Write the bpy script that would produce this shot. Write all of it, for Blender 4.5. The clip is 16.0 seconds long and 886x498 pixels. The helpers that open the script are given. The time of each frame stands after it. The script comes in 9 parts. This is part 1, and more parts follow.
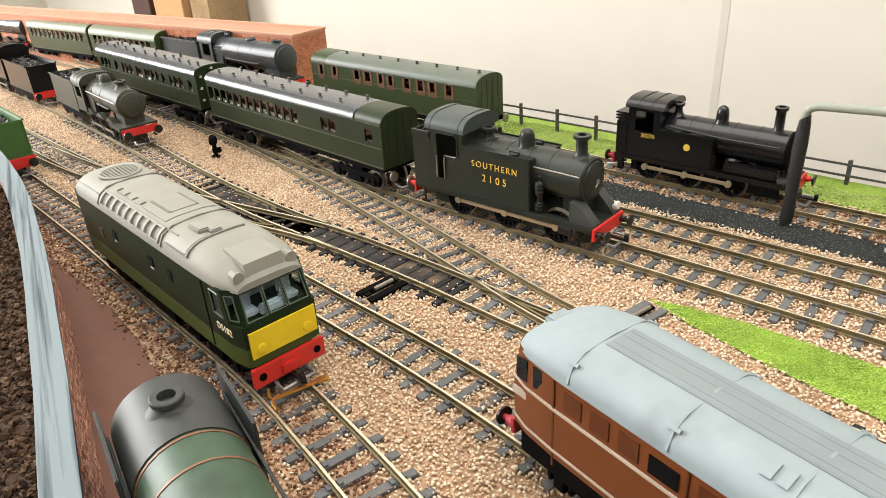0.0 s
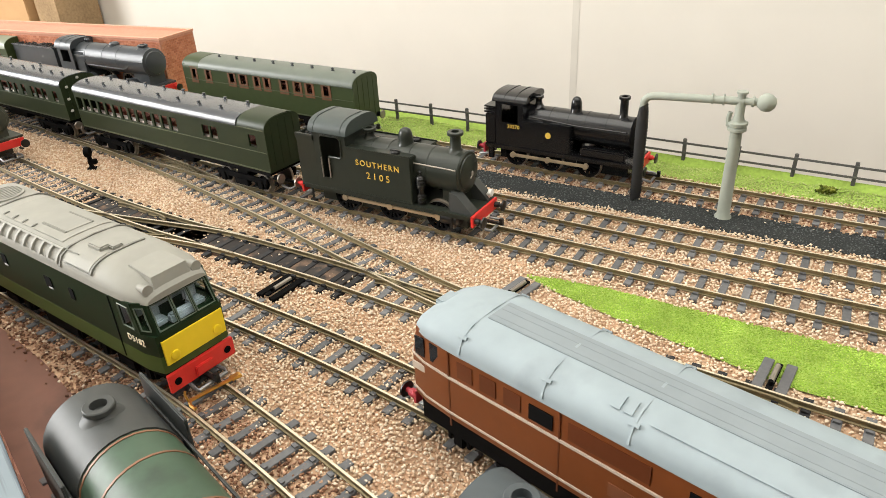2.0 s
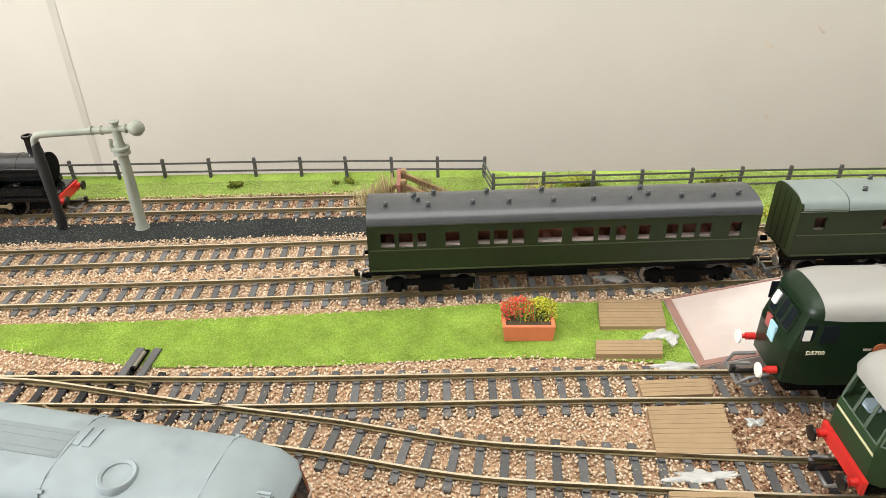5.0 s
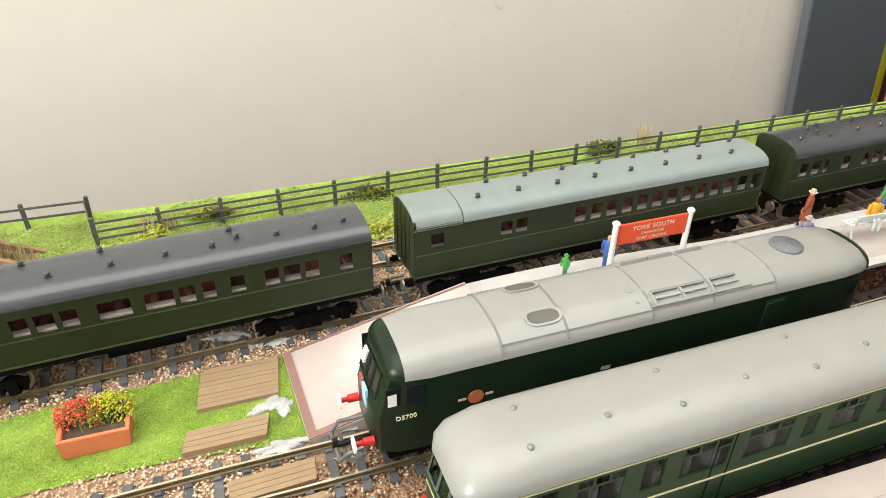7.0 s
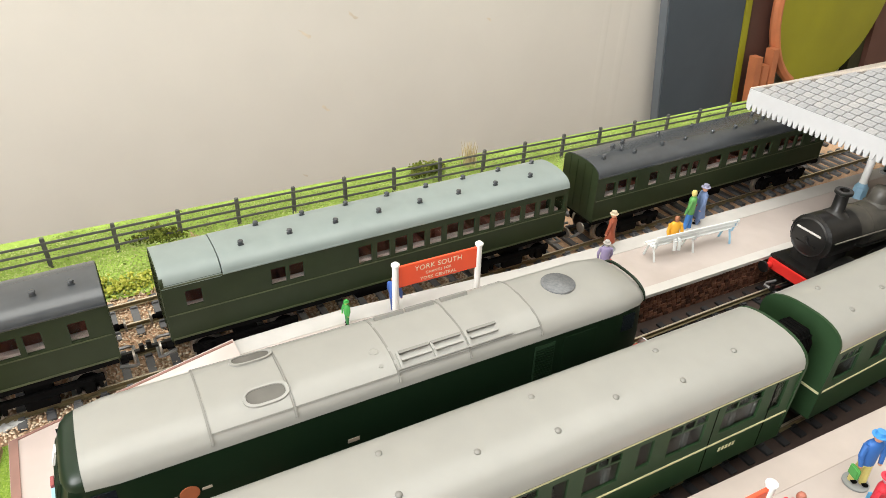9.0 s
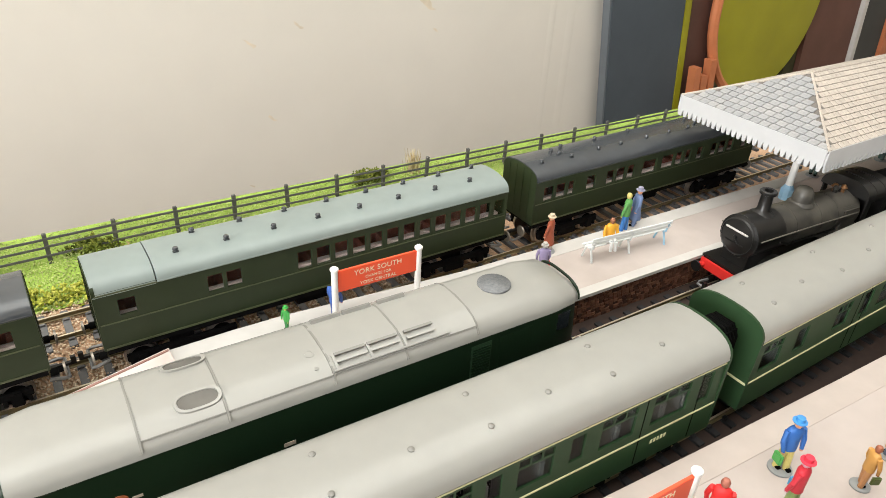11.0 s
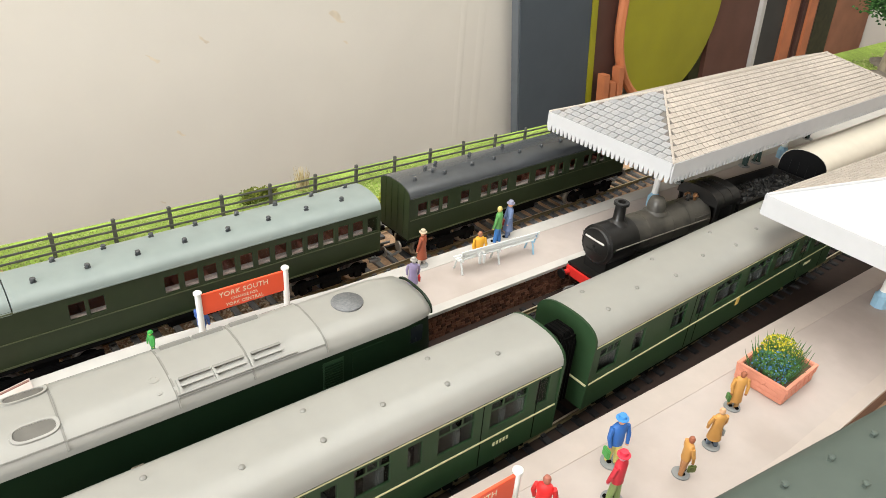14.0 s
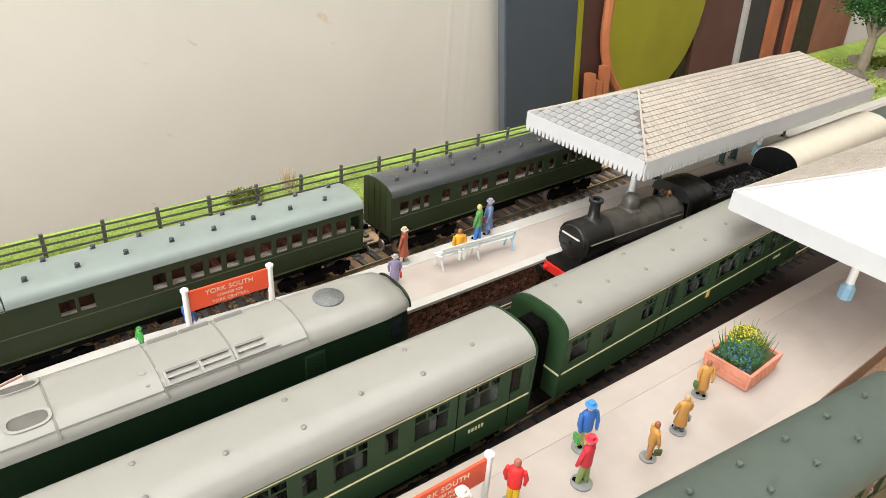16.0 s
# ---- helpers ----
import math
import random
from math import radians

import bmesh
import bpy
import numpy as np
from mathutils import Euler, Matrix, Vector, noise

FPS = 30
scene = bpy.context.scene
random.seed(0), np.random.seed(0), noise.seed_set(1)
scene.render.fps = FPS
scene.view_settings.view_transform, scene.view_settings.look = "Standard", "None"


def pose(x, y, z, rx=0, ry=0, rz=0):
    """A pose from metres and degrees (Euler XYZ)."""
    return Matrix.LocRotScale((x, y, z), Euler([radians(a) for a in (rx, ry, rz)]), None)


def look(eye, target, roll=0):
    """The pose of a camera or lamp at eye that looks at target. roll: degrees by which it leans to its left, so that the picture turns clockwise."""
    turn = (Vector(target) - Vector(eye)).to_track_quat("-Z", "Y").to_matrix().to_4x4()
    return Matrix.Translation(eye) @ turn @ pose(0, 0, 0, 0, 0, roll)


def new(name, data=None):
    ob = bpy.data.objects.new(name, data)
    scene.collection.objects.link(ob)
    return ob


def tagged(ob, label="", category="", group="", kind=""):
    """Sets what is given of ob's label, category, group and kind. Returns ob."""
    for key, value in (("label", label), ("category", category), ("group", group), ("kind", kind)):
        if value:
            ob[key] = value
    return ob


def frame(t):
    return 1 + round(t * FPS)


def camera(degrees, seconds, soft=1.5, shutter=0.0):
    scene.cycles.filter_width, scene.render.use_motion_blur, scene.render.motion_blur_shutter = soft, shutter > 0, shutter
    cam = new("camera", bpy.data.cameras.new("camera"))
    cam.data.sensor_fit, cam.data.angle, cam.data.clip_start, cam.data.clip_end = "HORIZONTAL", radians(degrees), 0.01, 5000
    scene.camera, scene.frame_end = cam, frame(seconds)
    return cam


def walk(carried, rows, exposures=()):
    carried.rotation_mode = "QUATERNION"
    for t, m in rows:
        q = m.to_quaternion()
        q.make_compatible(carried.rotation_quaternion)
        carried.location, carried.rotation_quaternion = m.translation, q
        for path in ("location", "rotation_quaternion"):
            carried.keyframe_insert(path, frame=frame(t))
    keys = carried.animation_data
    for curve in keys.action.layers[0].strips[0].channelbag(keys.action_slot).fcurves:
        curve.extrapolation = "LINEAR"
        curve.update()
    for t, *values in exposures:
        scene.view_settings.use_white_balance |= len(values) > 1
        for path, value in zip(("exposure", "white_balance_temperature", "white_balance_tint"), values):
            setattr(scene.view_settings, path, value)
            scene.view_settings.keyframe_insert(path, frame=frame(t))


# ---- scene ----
cam = camera(65.44, 16.0, soft=0.6, shutter=0.0)


def view(x, y, z, yaw, pitch, roll):
    return pose(x, y, z, 90 + pitch, 0, yaw) @ pose(0, 0, 0, 0, 0, roll)


PATH = [
    (0, -0.14890, -0.26642, 0.16023, 42.462, -26.986, -3.449),
    (0.5, -0.14967, -0.26595, 0.16068, 41.763, -27.231, -3.544),
    (1, -0.14449, -0.26940, 0.16618, 38.603, -28.124, -2.192),
    (1.5, -0.13711, -0.27833, 0.17310, 36.081, -28.283, -3.127),
    (2, -0.13664, -0.28624, 0.17571, 31.754, -28.691, -3.120),
    (2.5, -0.13414, -0.29343, 0.17676, 25.703, -29.569, -1.552),
    (3, -0.12174, -0.29856, 0.18338, 18.079, -30.254, -0.757),
    (3.5, -0.09632, -0.30790, 0.19501, 11.291, -30.747, -0.373),
    (4, -0.07695, -0.30937, 0.19638, 7.585, -30.959, -0.259),
    (4.5, -0.04820, -0.31170, 0.20178, 4.006, -30.884, -0.811),
    (5, -0.00320, -0.30164, 0.20947, -1.361, -30.916, -1.037),
    (5.2, 0.01320, -0.29714, 0.20865, -3.920, -31.125, -0.720),
    (7.3, 0.10514, -0.24770, 0.20502, -24.213, -32.437, 1.700),
    (7.4, 0.10919, -0.24695, 0.20609, -24.724, -32.437, 2.011),
    (7.5, 0.11187, -0.24785, 0.20939, -25.360, -32.507, 2.462),
    (8, 0.12493, -0.25050, 0.20865, -26.913, -32.404, 2.300),
    (8.5, 0.14526, -0.24459, 0.21004, -28.519, -32.307, 2.305),
    (9, 0.16488, -0.24848, 0.20767, -30.659, -32.165, 2.109),
    (11.3, 0.17065, -0.25565, 0.20628, -35.256, -31.052, 3.348),
    (11.5, 0.17499, -0.25583, 0.20624, -35.485, -31.241, 3.308),
    (12, 0.17568, -0.25801, 0.20811, -35.888, -31.034, 3.189),
    (12.5, 0.18406, -0.27106, 0.21941, -36.942, -30.989, 3.634),
    (13, 0.19431, -0.28177, 0.22277, -39.117, -30.572, 3.861),
    (13.5, 0.19295, -0.28339, 0.22186, -40.303, -30.344, 4.311),
    (14, 0.19193, -0.28338, 0.22079, -40.615, -30.358, 4.280),
    (14.5, 0.18745, -0.28176, 0.21762, -41.073, -30.321, 4.413),
    (15, 0.18733, -0.28235, 0.21898, -41.311, -30.273, 4.408),
    (15.5, 0.18770, -0.28519, 0.22010, -41.322, -30.392, 4.243),
    (16, 0.19014, -0.29589, 0.22607, -41.298, -30.363, 4.109),
]
walk(cam, [(t, view(*row)) for t, *row in PATH], [(0, 0.53, 6420, 10), (3.5, 0.48, 6400, 10), (5.2, 0.46, 6330, 10), (7.3, 0.65, 6340, 10), (9.2, 0.66, 6340, 10), (16, 0.67, 6300, 10)])

# world, lamps and exposure
world = bpy.data.worlds.new("world")
world.use_nodes = True
scene.world = world
sky = world.node_tree.nodes.new("ShaderNodeTexSky")
sky.sky_type, sky.sun_disc = "NISHITA", False
sky.sun_elevation, sky.sun_rotation = radians(40), radians(-70)
world.node_tree.links.new(sky.outputs[0], world.node_tree.nodes["Background"].inputs[0])
world.node_tree.nodes["Background"].inputs[1].default_value = 0.1


def area_lamp(name, eye, target, size_x, size_y, watts, colour):
    data = bpy.data.lights.new(name, "AREA")
    data.shape, data.size, data.size_y, data.energy, data.color = "RECTANGLE", size_x, size_y, watts, colour
    ob = new(name, data)
    ob.matrix_world = look(eye, target)
    return ob


area_lamp("ceiling_lamp", (0.0, -0.15, 1.42), (0.0, -0.15, 0), 2.6, 1.2, 24, (0.985, 0.967, 0.89))
area_lamp("window_light", (-2.52, -1.0, 0.72), (0.0, -0.85, 0.45), 1.1, 1.1, 63, (1.0, 0.985, 0.95))

# ---- tools for building, in millimetres ----
MM = 0.001


def thing(name, label, category, m=None, group="", kind=""):
    ob = tagged(new(name), label, category, group, kind)
    ob.empty_display_size = 0.01
    if m is not None:
        ob.matrix_world = m
    return ob


def mesh_of(name, bm, *mats, smooth=True):
    me = bpy.data.meshes.new(name)
    bmesh.ops.recalc_face_normals(bm, faces=bm.faces)
    bm.to_mesh(me)
    bm.free()
    for m in mats:
        me.materials.append(m)
    if smooth:
        me.shade_smooth()
        me.set_sharp_from_angle(angle=radians(38))
    return me


def part(name, bm, material, parent, label="", smooth=True):
    mats = material if isinstance(material, (list, tuple)) else (material,)
    ob = new(name, mesh_of(name, bm, *mats, smooth=smooth))
    ob.parent = parent
    if label:
        ob["label"] = label
    return ob


def at(x, y, z=0.0, turn=0.0):
    """A pose from millimetres and degrees about the upright."""
    return pose(x * MM, y * MM, z * MM, 0, 0, turn)


def bx(bm, x0, x1, y0, y1, z0, z1, bev=0.0, mat=0, m=None):
    """A block, with its edges bevelled."""
    co = [Vector((x * MM, y * MM, z * MM)) for x in (x0, x1) for y in (y0, y1) for z in (z0, z1)]
    vs = [bm.verts.new(m @ p if m is not None and not bev else p) for p in co]
    fs = [bm.faces.new([vs[i] for i in f]) for f in ((0, 1, 3, 2), (4, 6, 7, 5), (0, 4, 5, 1), (2, 3, 7, 6), (0, 2, 6, 4), (1, 5, 7, 3))]
    if bev:
        es = list({e for f in fs for e in f.edges})
        r = bmesh.ops.bevel(bm, geom=es, offset=bev * MM, segments=2, affect="EDGES", clamp_overlap=True)
        vs = list({v for f in r["faces"] for v in f.verts} | {v for v in vs if v.is_valid})
        fs = list({f for v in vs for f in v.link_faces})
    for f in fs:
        f.material_index = mat
    if m is not None and bev:
        bmesh.ops.transform(bm, matrix=m, verts=vs)
    return vs


def loft(bm, rings, closed=True, caps=True, mat=0):
    """Rings of points in mm, each with the same count, joined in turn."""
    made = [[bm.verts.new((p[0] * MM, p[1] * MM, p[2] * MM)) for p in ring] for ring in rings]
    n = len(made[0])
    for a, b in zip(made, made[1:]):
        for i in range(n if closed else n - 1):
            j = (i + 1) % n
            bm.faces.new((a[i], a[j], b[j], b[i])).material_index = mat
    if caps and closed:
        bm.faces.new(made[0][::-1]).material_index = mat
        bm.faces.new(made[-1]).material_index = mat
    return [v for ring in made for v in ring]


def spin(bm, profile, origin=(0, 0, 0), axis="z", n=20, mat=0):
    """A turned shape: rows of radius and height along the axis."""
    rings = []
    for r, h in profile:
        ring = []
        for i in range(n):
            a = 2 * math.pi * i / n
            u, v = max(r, 0.01) * math.cos(a), max(r, 0.01) * math.sin(a)
            p = {"z": (u, v, h), "x": (h, u, v), "y": (v, h, u)}[axis]
            ring.append((p[0] + origin[0], p[1] + origin[1], p[2] + origin[2]))
        rings.append(ring)
    return loft(bm, rings, mat=mat)


def rod(bm, a, b, r, n=8, r2=None, mat=0):
    a, b = Vector(a), Vector(b)
    d = (b - a).normalized()
    u = d.orthogonal().normalized()
    v = d.cross(u)
    r2 = r if r2 is None else r2
    rings = [[tuple(p + u * (q * math.cos(2 * math.pi * i / n)) + v * (q * math.sin(2 * math.pi * i / n))) for i in range(n)] for p, q in ((a, r), (b, r2))]
    return loft(bm, rings, mat=mat)


def sweep(bm, pts, r, n=8, mat=0):
    pts = [Vector(p) for p in pts]
    rings = []
    u = None
    for i, p in enumerate(pts):
        d = (pts[min(i + 1, len(pts) - 1)] - pts[max(i - 1, 0)]).normalized()
        u = (u - d * u.dot(d)).normalized() if u is not None else d.orthogonal().normalized()
        v = d.cross(u)
        rings.append([tuple(p + u * (r * math.cos(2 * math.pi * k / n)) + v * (r * math.sin(2 * math.pi * k / n))) for k in range(n)])
    return loft(bm, rings, mat=mat)


def holed(bm, x0, x1, z0, z1, y0, y1, holes, mat=0):
    """An upright panel from x0 to x1 with openings (xa, xb, za, zb) through it."""
    xs = sorted({x0, x1, *(h[0] for h in holes), *(h[1] for h in holes)})
    zs = sorted({z0, z1, *(h[2] for h in holes), *(h[3] for h in holes)})
    made = {}

    def v(i, j, y):
        if (i, j, y) not in made:
            made[i, j, y] = bm.verts.new((xs[i] * MM, y * MM, zs[j] * MM))
        return made[i, j, y]

    def solid(i, j):
        if not (0 <= i < len(xs) - 1 and 0 <= j < len(zs) - 1):
            return False
        x, z = (xs[i] + xs[i + 1]) / 2, (zs[j] + zs[j + 1]) / 2
        return not any(h[0] < x < h[1] and h[2] < z < h[3] for h in holes)

    for i in range(len(xs) - 1):
        for j in range(len(zs) - 1):
            if solid(i, j):
                quad = ((i, j), (i + 1, j), (i + 1, j + 1), (i, j + 1))
                fs = [[v(*c, y0) for c in quad], [v(*c, y1) for c in reversed(quad)]]
                for (a, b), (di, dj) in zip(((0, 1), (1, 2), (2, 3), (3, 0)), ((0, -1), (1, 0), (0, 1), (-1, 0))):
                    if not solid(i + di, j + dj):
                        fs.append([v(*quad[b], y0), v(*quad[a], y0), v(*quad[a], y1), v(*quad[b], y1)])
                for f in fs:
                    bm.faces.new(f).material_index = mat


def arch(width, low, high, n=14, flat=0.55):
    """Points of a roof's cross-section, from one eave to the other."""
    out = []
    for i in range(n + 1):
        a = math.pi * i / n
        c, s = math.cos(a), math.sin(a)
        out.append((-math.copysign(abs(c) ** flat, c) * width / 2 if abs(c) > 1e-6 else 0.0, low + (high - low) * s ** 0.85 if s > 1e-6 else low))
    return out


def words(text, size, material, parent, m, label="painted lettering", space=1.0, thick=0.12):
    cu = bpy.data.curves.new("lettering", "FONT")
    cu.body, cu.size, cu.align_x, cu.align_y, cu.extrude, cu.space_character = text, size * MM, "CENTER", "CENTER", thick * MM, space
    ob = bpy.data.objects.new("lettering", cu)
    me = bpy.data.meshes.new_from_object(ob)
    bpy.data.objects.remove(ob)
    me.materials.append(material)
    out = new("lettering", me)
    out.parent, out.matrix_local = parent, m
    out["label"] = label
    return out


def side_m(x, y, z, face=-1):
    """A pose for lettering on a side that faces -y (face -1) or +y."""
    return pose(x * MM, y * MM, z * MM, 90, 0, 0 if face < 0 else 180)


# ---- materials ----
def mat(name, colour, rough=0.5, metal=0.0, vary=0.12, grain=250.0, bump=0.15, coat=0.0, stain=None, stain_scale=40.0, stain_at=0.62, spec=0.5):
    """Paint, plastic, metal: a base colour with mottling at two scales, fine relief and, where given, stains."""
    m = bpy.data.materials.new(name)
    m.use_nodes = True
    nt = m.node_tree
    b = nt.nodes["Principled BSDF"]
    b.inputs["Roughness"].default_value, b.inputs["Metallic"].default_value = rough, metal
    b.inputs["Coat Weight"].default_value = coat
    b.inputs["Specular IOR Level"].default_value = spec
    co = nt.nodes.new("ShaderNodeTexCoord")

    def noise_at(scale, detail=4.0):
        n = nt.nodes.new("ShaderNodeTexNoise")
        n.inputs["Scale"].default_value, n.inputs["Detail"].default_value = scale, detail
        nt.links.new(co.outputs["Object"], n.inputs["Vector"])
        return n

    fine, broad = noise_at(grain), noise_at(grain / 9, 5.0)
    both = nt.nodes.new("ShaderNodeMath")
    both.operation = "ADD"
    nt.links.new(fine.outputs["Fac"], both.inputs[0])
    nt.links.new(broad.outputs["Fac"], both.inputs[1])
    ramp = nt.nodes.new("ShaderNodeMapRange")
    ramp.inputs["From Min"].default_value, ramp.inputs["From Max"].default_value = 0.6, 1.4
    ramp.inputs["To Min"].default_value, ramp.inputs["To Max"].default_value = 1 - vary, 1 + vary
    nt.links.new(both.outputs[0], ramp.inputs["Value"])
    mul = nt.nodes.new("ShaderNodeVectorMath")
    mul.operation = "SCALE"
    mul.inputs[0].default_value = colour
    nt.links.new(ramp.outputs[0], mul.inputs["Scale"])
    out = mul.outputs[0]
    if stain:
        sn = noise_at(stain_scale, 6.0)
        sr = nt.nodes.new("ShaderNodeMapRange")
        sr.inputs["From Min"].default_value, sr.inputs["From Max"].default_value = stain_at - 0.08, stain_at + 0.08
        nt.links.new(sn.outputs["Fac"], sr.inputs["Value"])
        mix = nt.nodes.new("ShaderNodeMix")
        mix.data_type = "RGBA"
        nt.links.new(sr.outputs[0], mix.inputs["Factor"])
        nt.links.new(out, mix.inputs[6])
        mix.inputs[7].default_value = (*stain, 1)
        out = mix.outputs[2]
    nt.links.new(out, b.inputs["Base Color"])
    if bump:
        bp = nt.nodes.new("ShaderNodeBump")
        bp.inputs["Strength"].default_value, bp.inputs["Distance"].default_value = bump, 0.0004
        nt.links.new(fine.outputs["Fac"], bp.inputs["Height"])
        nt.links.new(bp.outputs[0], b.inputs["Normal"])
    return m


def mat_bits(name, colours, rough=0.85, by="island", grain=900.0, blotch=(0.78, 1.2), patch=14.0):
    """Stones, leaves, pieces: each takes its own colour from a run of colours."""
    m = bpy.data.materials.new(name)
    m.use_nodes = True
    nt = m.node_tree
    b = nt.nodes["Principled BSDF"]
    b.inputs["Roughness"].default_value = rough
    b.inputs["Specular IOR Level"].default_value = 0.25
    if by == "island":
        rnd = nt.nodes.new("ShaderNodeNewGeometry").outputs["Random Per Island"]
    else:
        rnd = nt.nodes.new("ShaderNodeObjectInfo").outputs["Random"]
    cr = nt.nodes.new("ShaderNodeValToRGB")
    while len(cr.color_ramp.elements) < len(colours):
        cr.color_ramp.elements.new(0.5)
    for i, (e, c) in enumerate(zip(cr.color_ramp.elements, colours)):
        e.position, e.color = i / (len(colours) - 1), (*c, 1)
    nt.links.new(rnd, cr.inputs[0])
    co = nt.nodes.new("ShaderNodeTexCoord")
    n = nt.nodes.new("ShaderNodeTexNoise")
    n.inputs["Scale"].default_value = grain
    nt.links.new(co.outputs["Object"], n.inputs["Vector"])
    big = nt.nodes.new("ShaderNodeTexNoise")
    big.inputs["Scale"].default_value = patch
    nt.links.new(co.outputs["Object"], big.inputs["Vector"])
    add = nt.nodes.new("ShaderNodeMath")
    add.operation = "ADD"
    nt.links.new(n.outputs["Fac"], add.inputs[0])
    nt.links.new(big.outputs["Fac"], add.inputs[1])
    r = nt.nodes.new("ShaderNodeMapRange")
    r.inputs["From Min"].default_value, r.inputs["From Max"].default_value, r.inputs["To Min"].default_value, r.inputs["To Max"].default_value = 0.6, 1.4, *blotch
    nt.links.new(add.outputs[0], r.inputs["Value"])
    mul = nt.nodes.new("ShaderNodeVectorMath")
    mul.operation = "SCALE"
    nt.links.new(cr.outputs[0], mul.inputs[0])
    nt.links.new(r.outputs[0], mul.inputs["Scale"])
    nt.links.new(mul.outputs[0], b.inputs["Base Color"])
    return m


def mat_streaks(name, dark, pale, turn, rough=0.7):
    """Worn paint with long streaks along one direction."""
    m = mat(name, dark, rough, vary=0.2, grain=200, bump=0.2, spec=0.3)
    nt = m.node_tree
    b = nt.nodes["Principled BSDF"]
    co = nt.nodes.new("ShaderNodeTexCoord")
    mp = nt.nodes.new("ShaderNodeMapping")
    mp.vector_type = "TEXTURE"
    mp.inputs["Rotation"].default_value = (0, 0, radians(turn))
    mp.inputs["Scale"].default_value = (0.12, 0.0024, 0.01)
    nt.links.new(co.outputs["Object"], mp.inputs["Vector"])
    n = nt.nodes.new("ShaderNodeTexNoise")
    n.inputs["Scale"].default_value, n.inputs["Detail"].default_value = 1.0, 5.0
    nt.links.new(mp.outputs[0], n.inputs["Vector"])
    r = nt.nodes.new("ShaderNodeMapRange")
    r.inputs["From Min"].default_value, r.inputs["From Max"].default_value = 0.36, 0.5
    nt.links.new(n.outputs["Fac"], r.inputs["Value"])
    mix = nt.nodes.new("ShaderNodeMix")
    mix.data_type = "RGBA"
    nt.links.new(r.outputs[0], mix.inputs["Factor"])
    nt.links.new(b.inputs["Base Color"].links[0].from_socket, mix.inputs[6])
    mix.inputs[7].default_value = (*pale, 1)
    nt.links.new(mix.outputs[2], b.inputs["Base Color"])
    return m


def mat_glass(name, tint=(0.9, 0.93, 0.92)):
    m = bpy.data.materials.new(name)
    m.use_nodes = True
    nt = m.node_tree
    b = nt.nodes["Principled BSDF"]
    b.inputs["Base Color"].default_value, b.inputs["Roughness"].default_value = (*tint, 1), 0.05
    b.inputs["Transmission Weight"].default_value, b.inputs["IOR"].default_value = 1.0, 1.12
    return m


BALLAST = mat_bits("ballast_stone", [(0.43, 0.28, 0.17), (0.57, 0.405, 0.27), (0.66, 0.5, 0.35), (0.71, 0.56, 0.405), (0.75, 0.61, 0.46), (0.8, 0.685, 0.545)], 0.85, blotch=(0.82, 1.12))
BALLAST_DARK = mat_bits("brown_ballast_stone", [(0.08, 0.037, 0.022), (0.2, 0.1, 0.058), (0.32, 0.175, 0.105), (0.46, 0.28, 0.18)], 0.85)
BED = mat("ballast_bed", (0.5, 0.325, 0.205), 0.95, vary=0.4, grain=700, bump=0.6)
BROWN_PAINT = mat("brown_painted_board", (0.17, 0.075, 0.05), 0.55, vary=0.15, grain=120, bump=0.12, stain=(0.06, 0.028, 0.02), stain_scale=28, stain_at=0.66)
ASH = mat_bits("black_ash", [(0.025, 0.028, 0.028), (0.055, 0.06, 0.06), (0.1, 0.108, 0.108)], 0.8)
ASH_BED = mat("ash_bed", (0.025, 0.027, 0.026), 0.95, vary=0.3, grain=900, bump=0.6, spec=0.2)
EARTH = mat_bits("dark_scrub", [(0.015, 0.008, 0.005), (0.045, 0.024, 0.013), (0.09, 0.052, 0.03), (0.15, 0.1, 0.065)], 0.95)
SLEEPER = mat_bits("grey_sleeper", [(0.085, 0.085, 0.088), (0.115, 0.115, 0.118), (0.155, 0.155, 0.158)], 0.36, by="object", grain=500)
# dark tone paints shade and grime between the point sleepers
SLEEPER_GAP_SHADE = mat("points_shade_and_grime", (0.03, 0.025, 0.022), 0.7, vary=0.5, grain=120, bump=0.3, stain=(0.16, 0.1, 0.065), stain_scale=90, stain_at=0.6, spec=0.3)
SLEEPER_BLACK = mat_bits("black_sleeper", [(0.012, 0.012, 0.013), (0.03, 0.03, 0.032)], 0.6, by="object", grain=500)
RAIL_SIDE = mat("rail_side", (0.19, 0.152, 0.08), 0.5, 0.5, vary=0.25, grain=300, bump=0.1)
RAIL_TOP = mat("rail_top", (0.7, 0.625, 0.48), 0.36, 0.8, vary=0.12, grain=200, bump=0.03)
TURF = mat_bits("green_turf", [(0.23, 0.38, 0.04), (0.28, 0.435, 0.055), (0.34, 0.48, 0.075), (0.42, 0.54, 0.12)], 0.95, blotch=(0.66, 1.25), patch=42.0, grain=110)
TURF_BED = mat("turf_bed", (0.28, 0.4, 0.07), 0.95, vary=0.3, grain=500, bump=0.5)
BANK = mat_bits("bank_grass", [(0.27, 0.36, 0.09), (0.33, 0.42, 0.12), (0.39, 0.46, 0.15), (0.46, 0.5, 0.2)], 0.95, blotch=(0.66, 1.22), patch=30.0, grain=120)
FOLIAGE = mat_bits("yellow_green_foliage", [(0.24, 0.27, 0.03), (0.36, 0.39, 0.05), (0.46, 0.47, 0.08), (0.55, 0.53, 0.13)], 0.95)
FOLIAGE_DARK = mat_bits("olive_foliage", [(0.05, 0.065, 0.01), (0.12, 0.15, 0.02), (0.22, 0.24, 0.04)], 0.95)
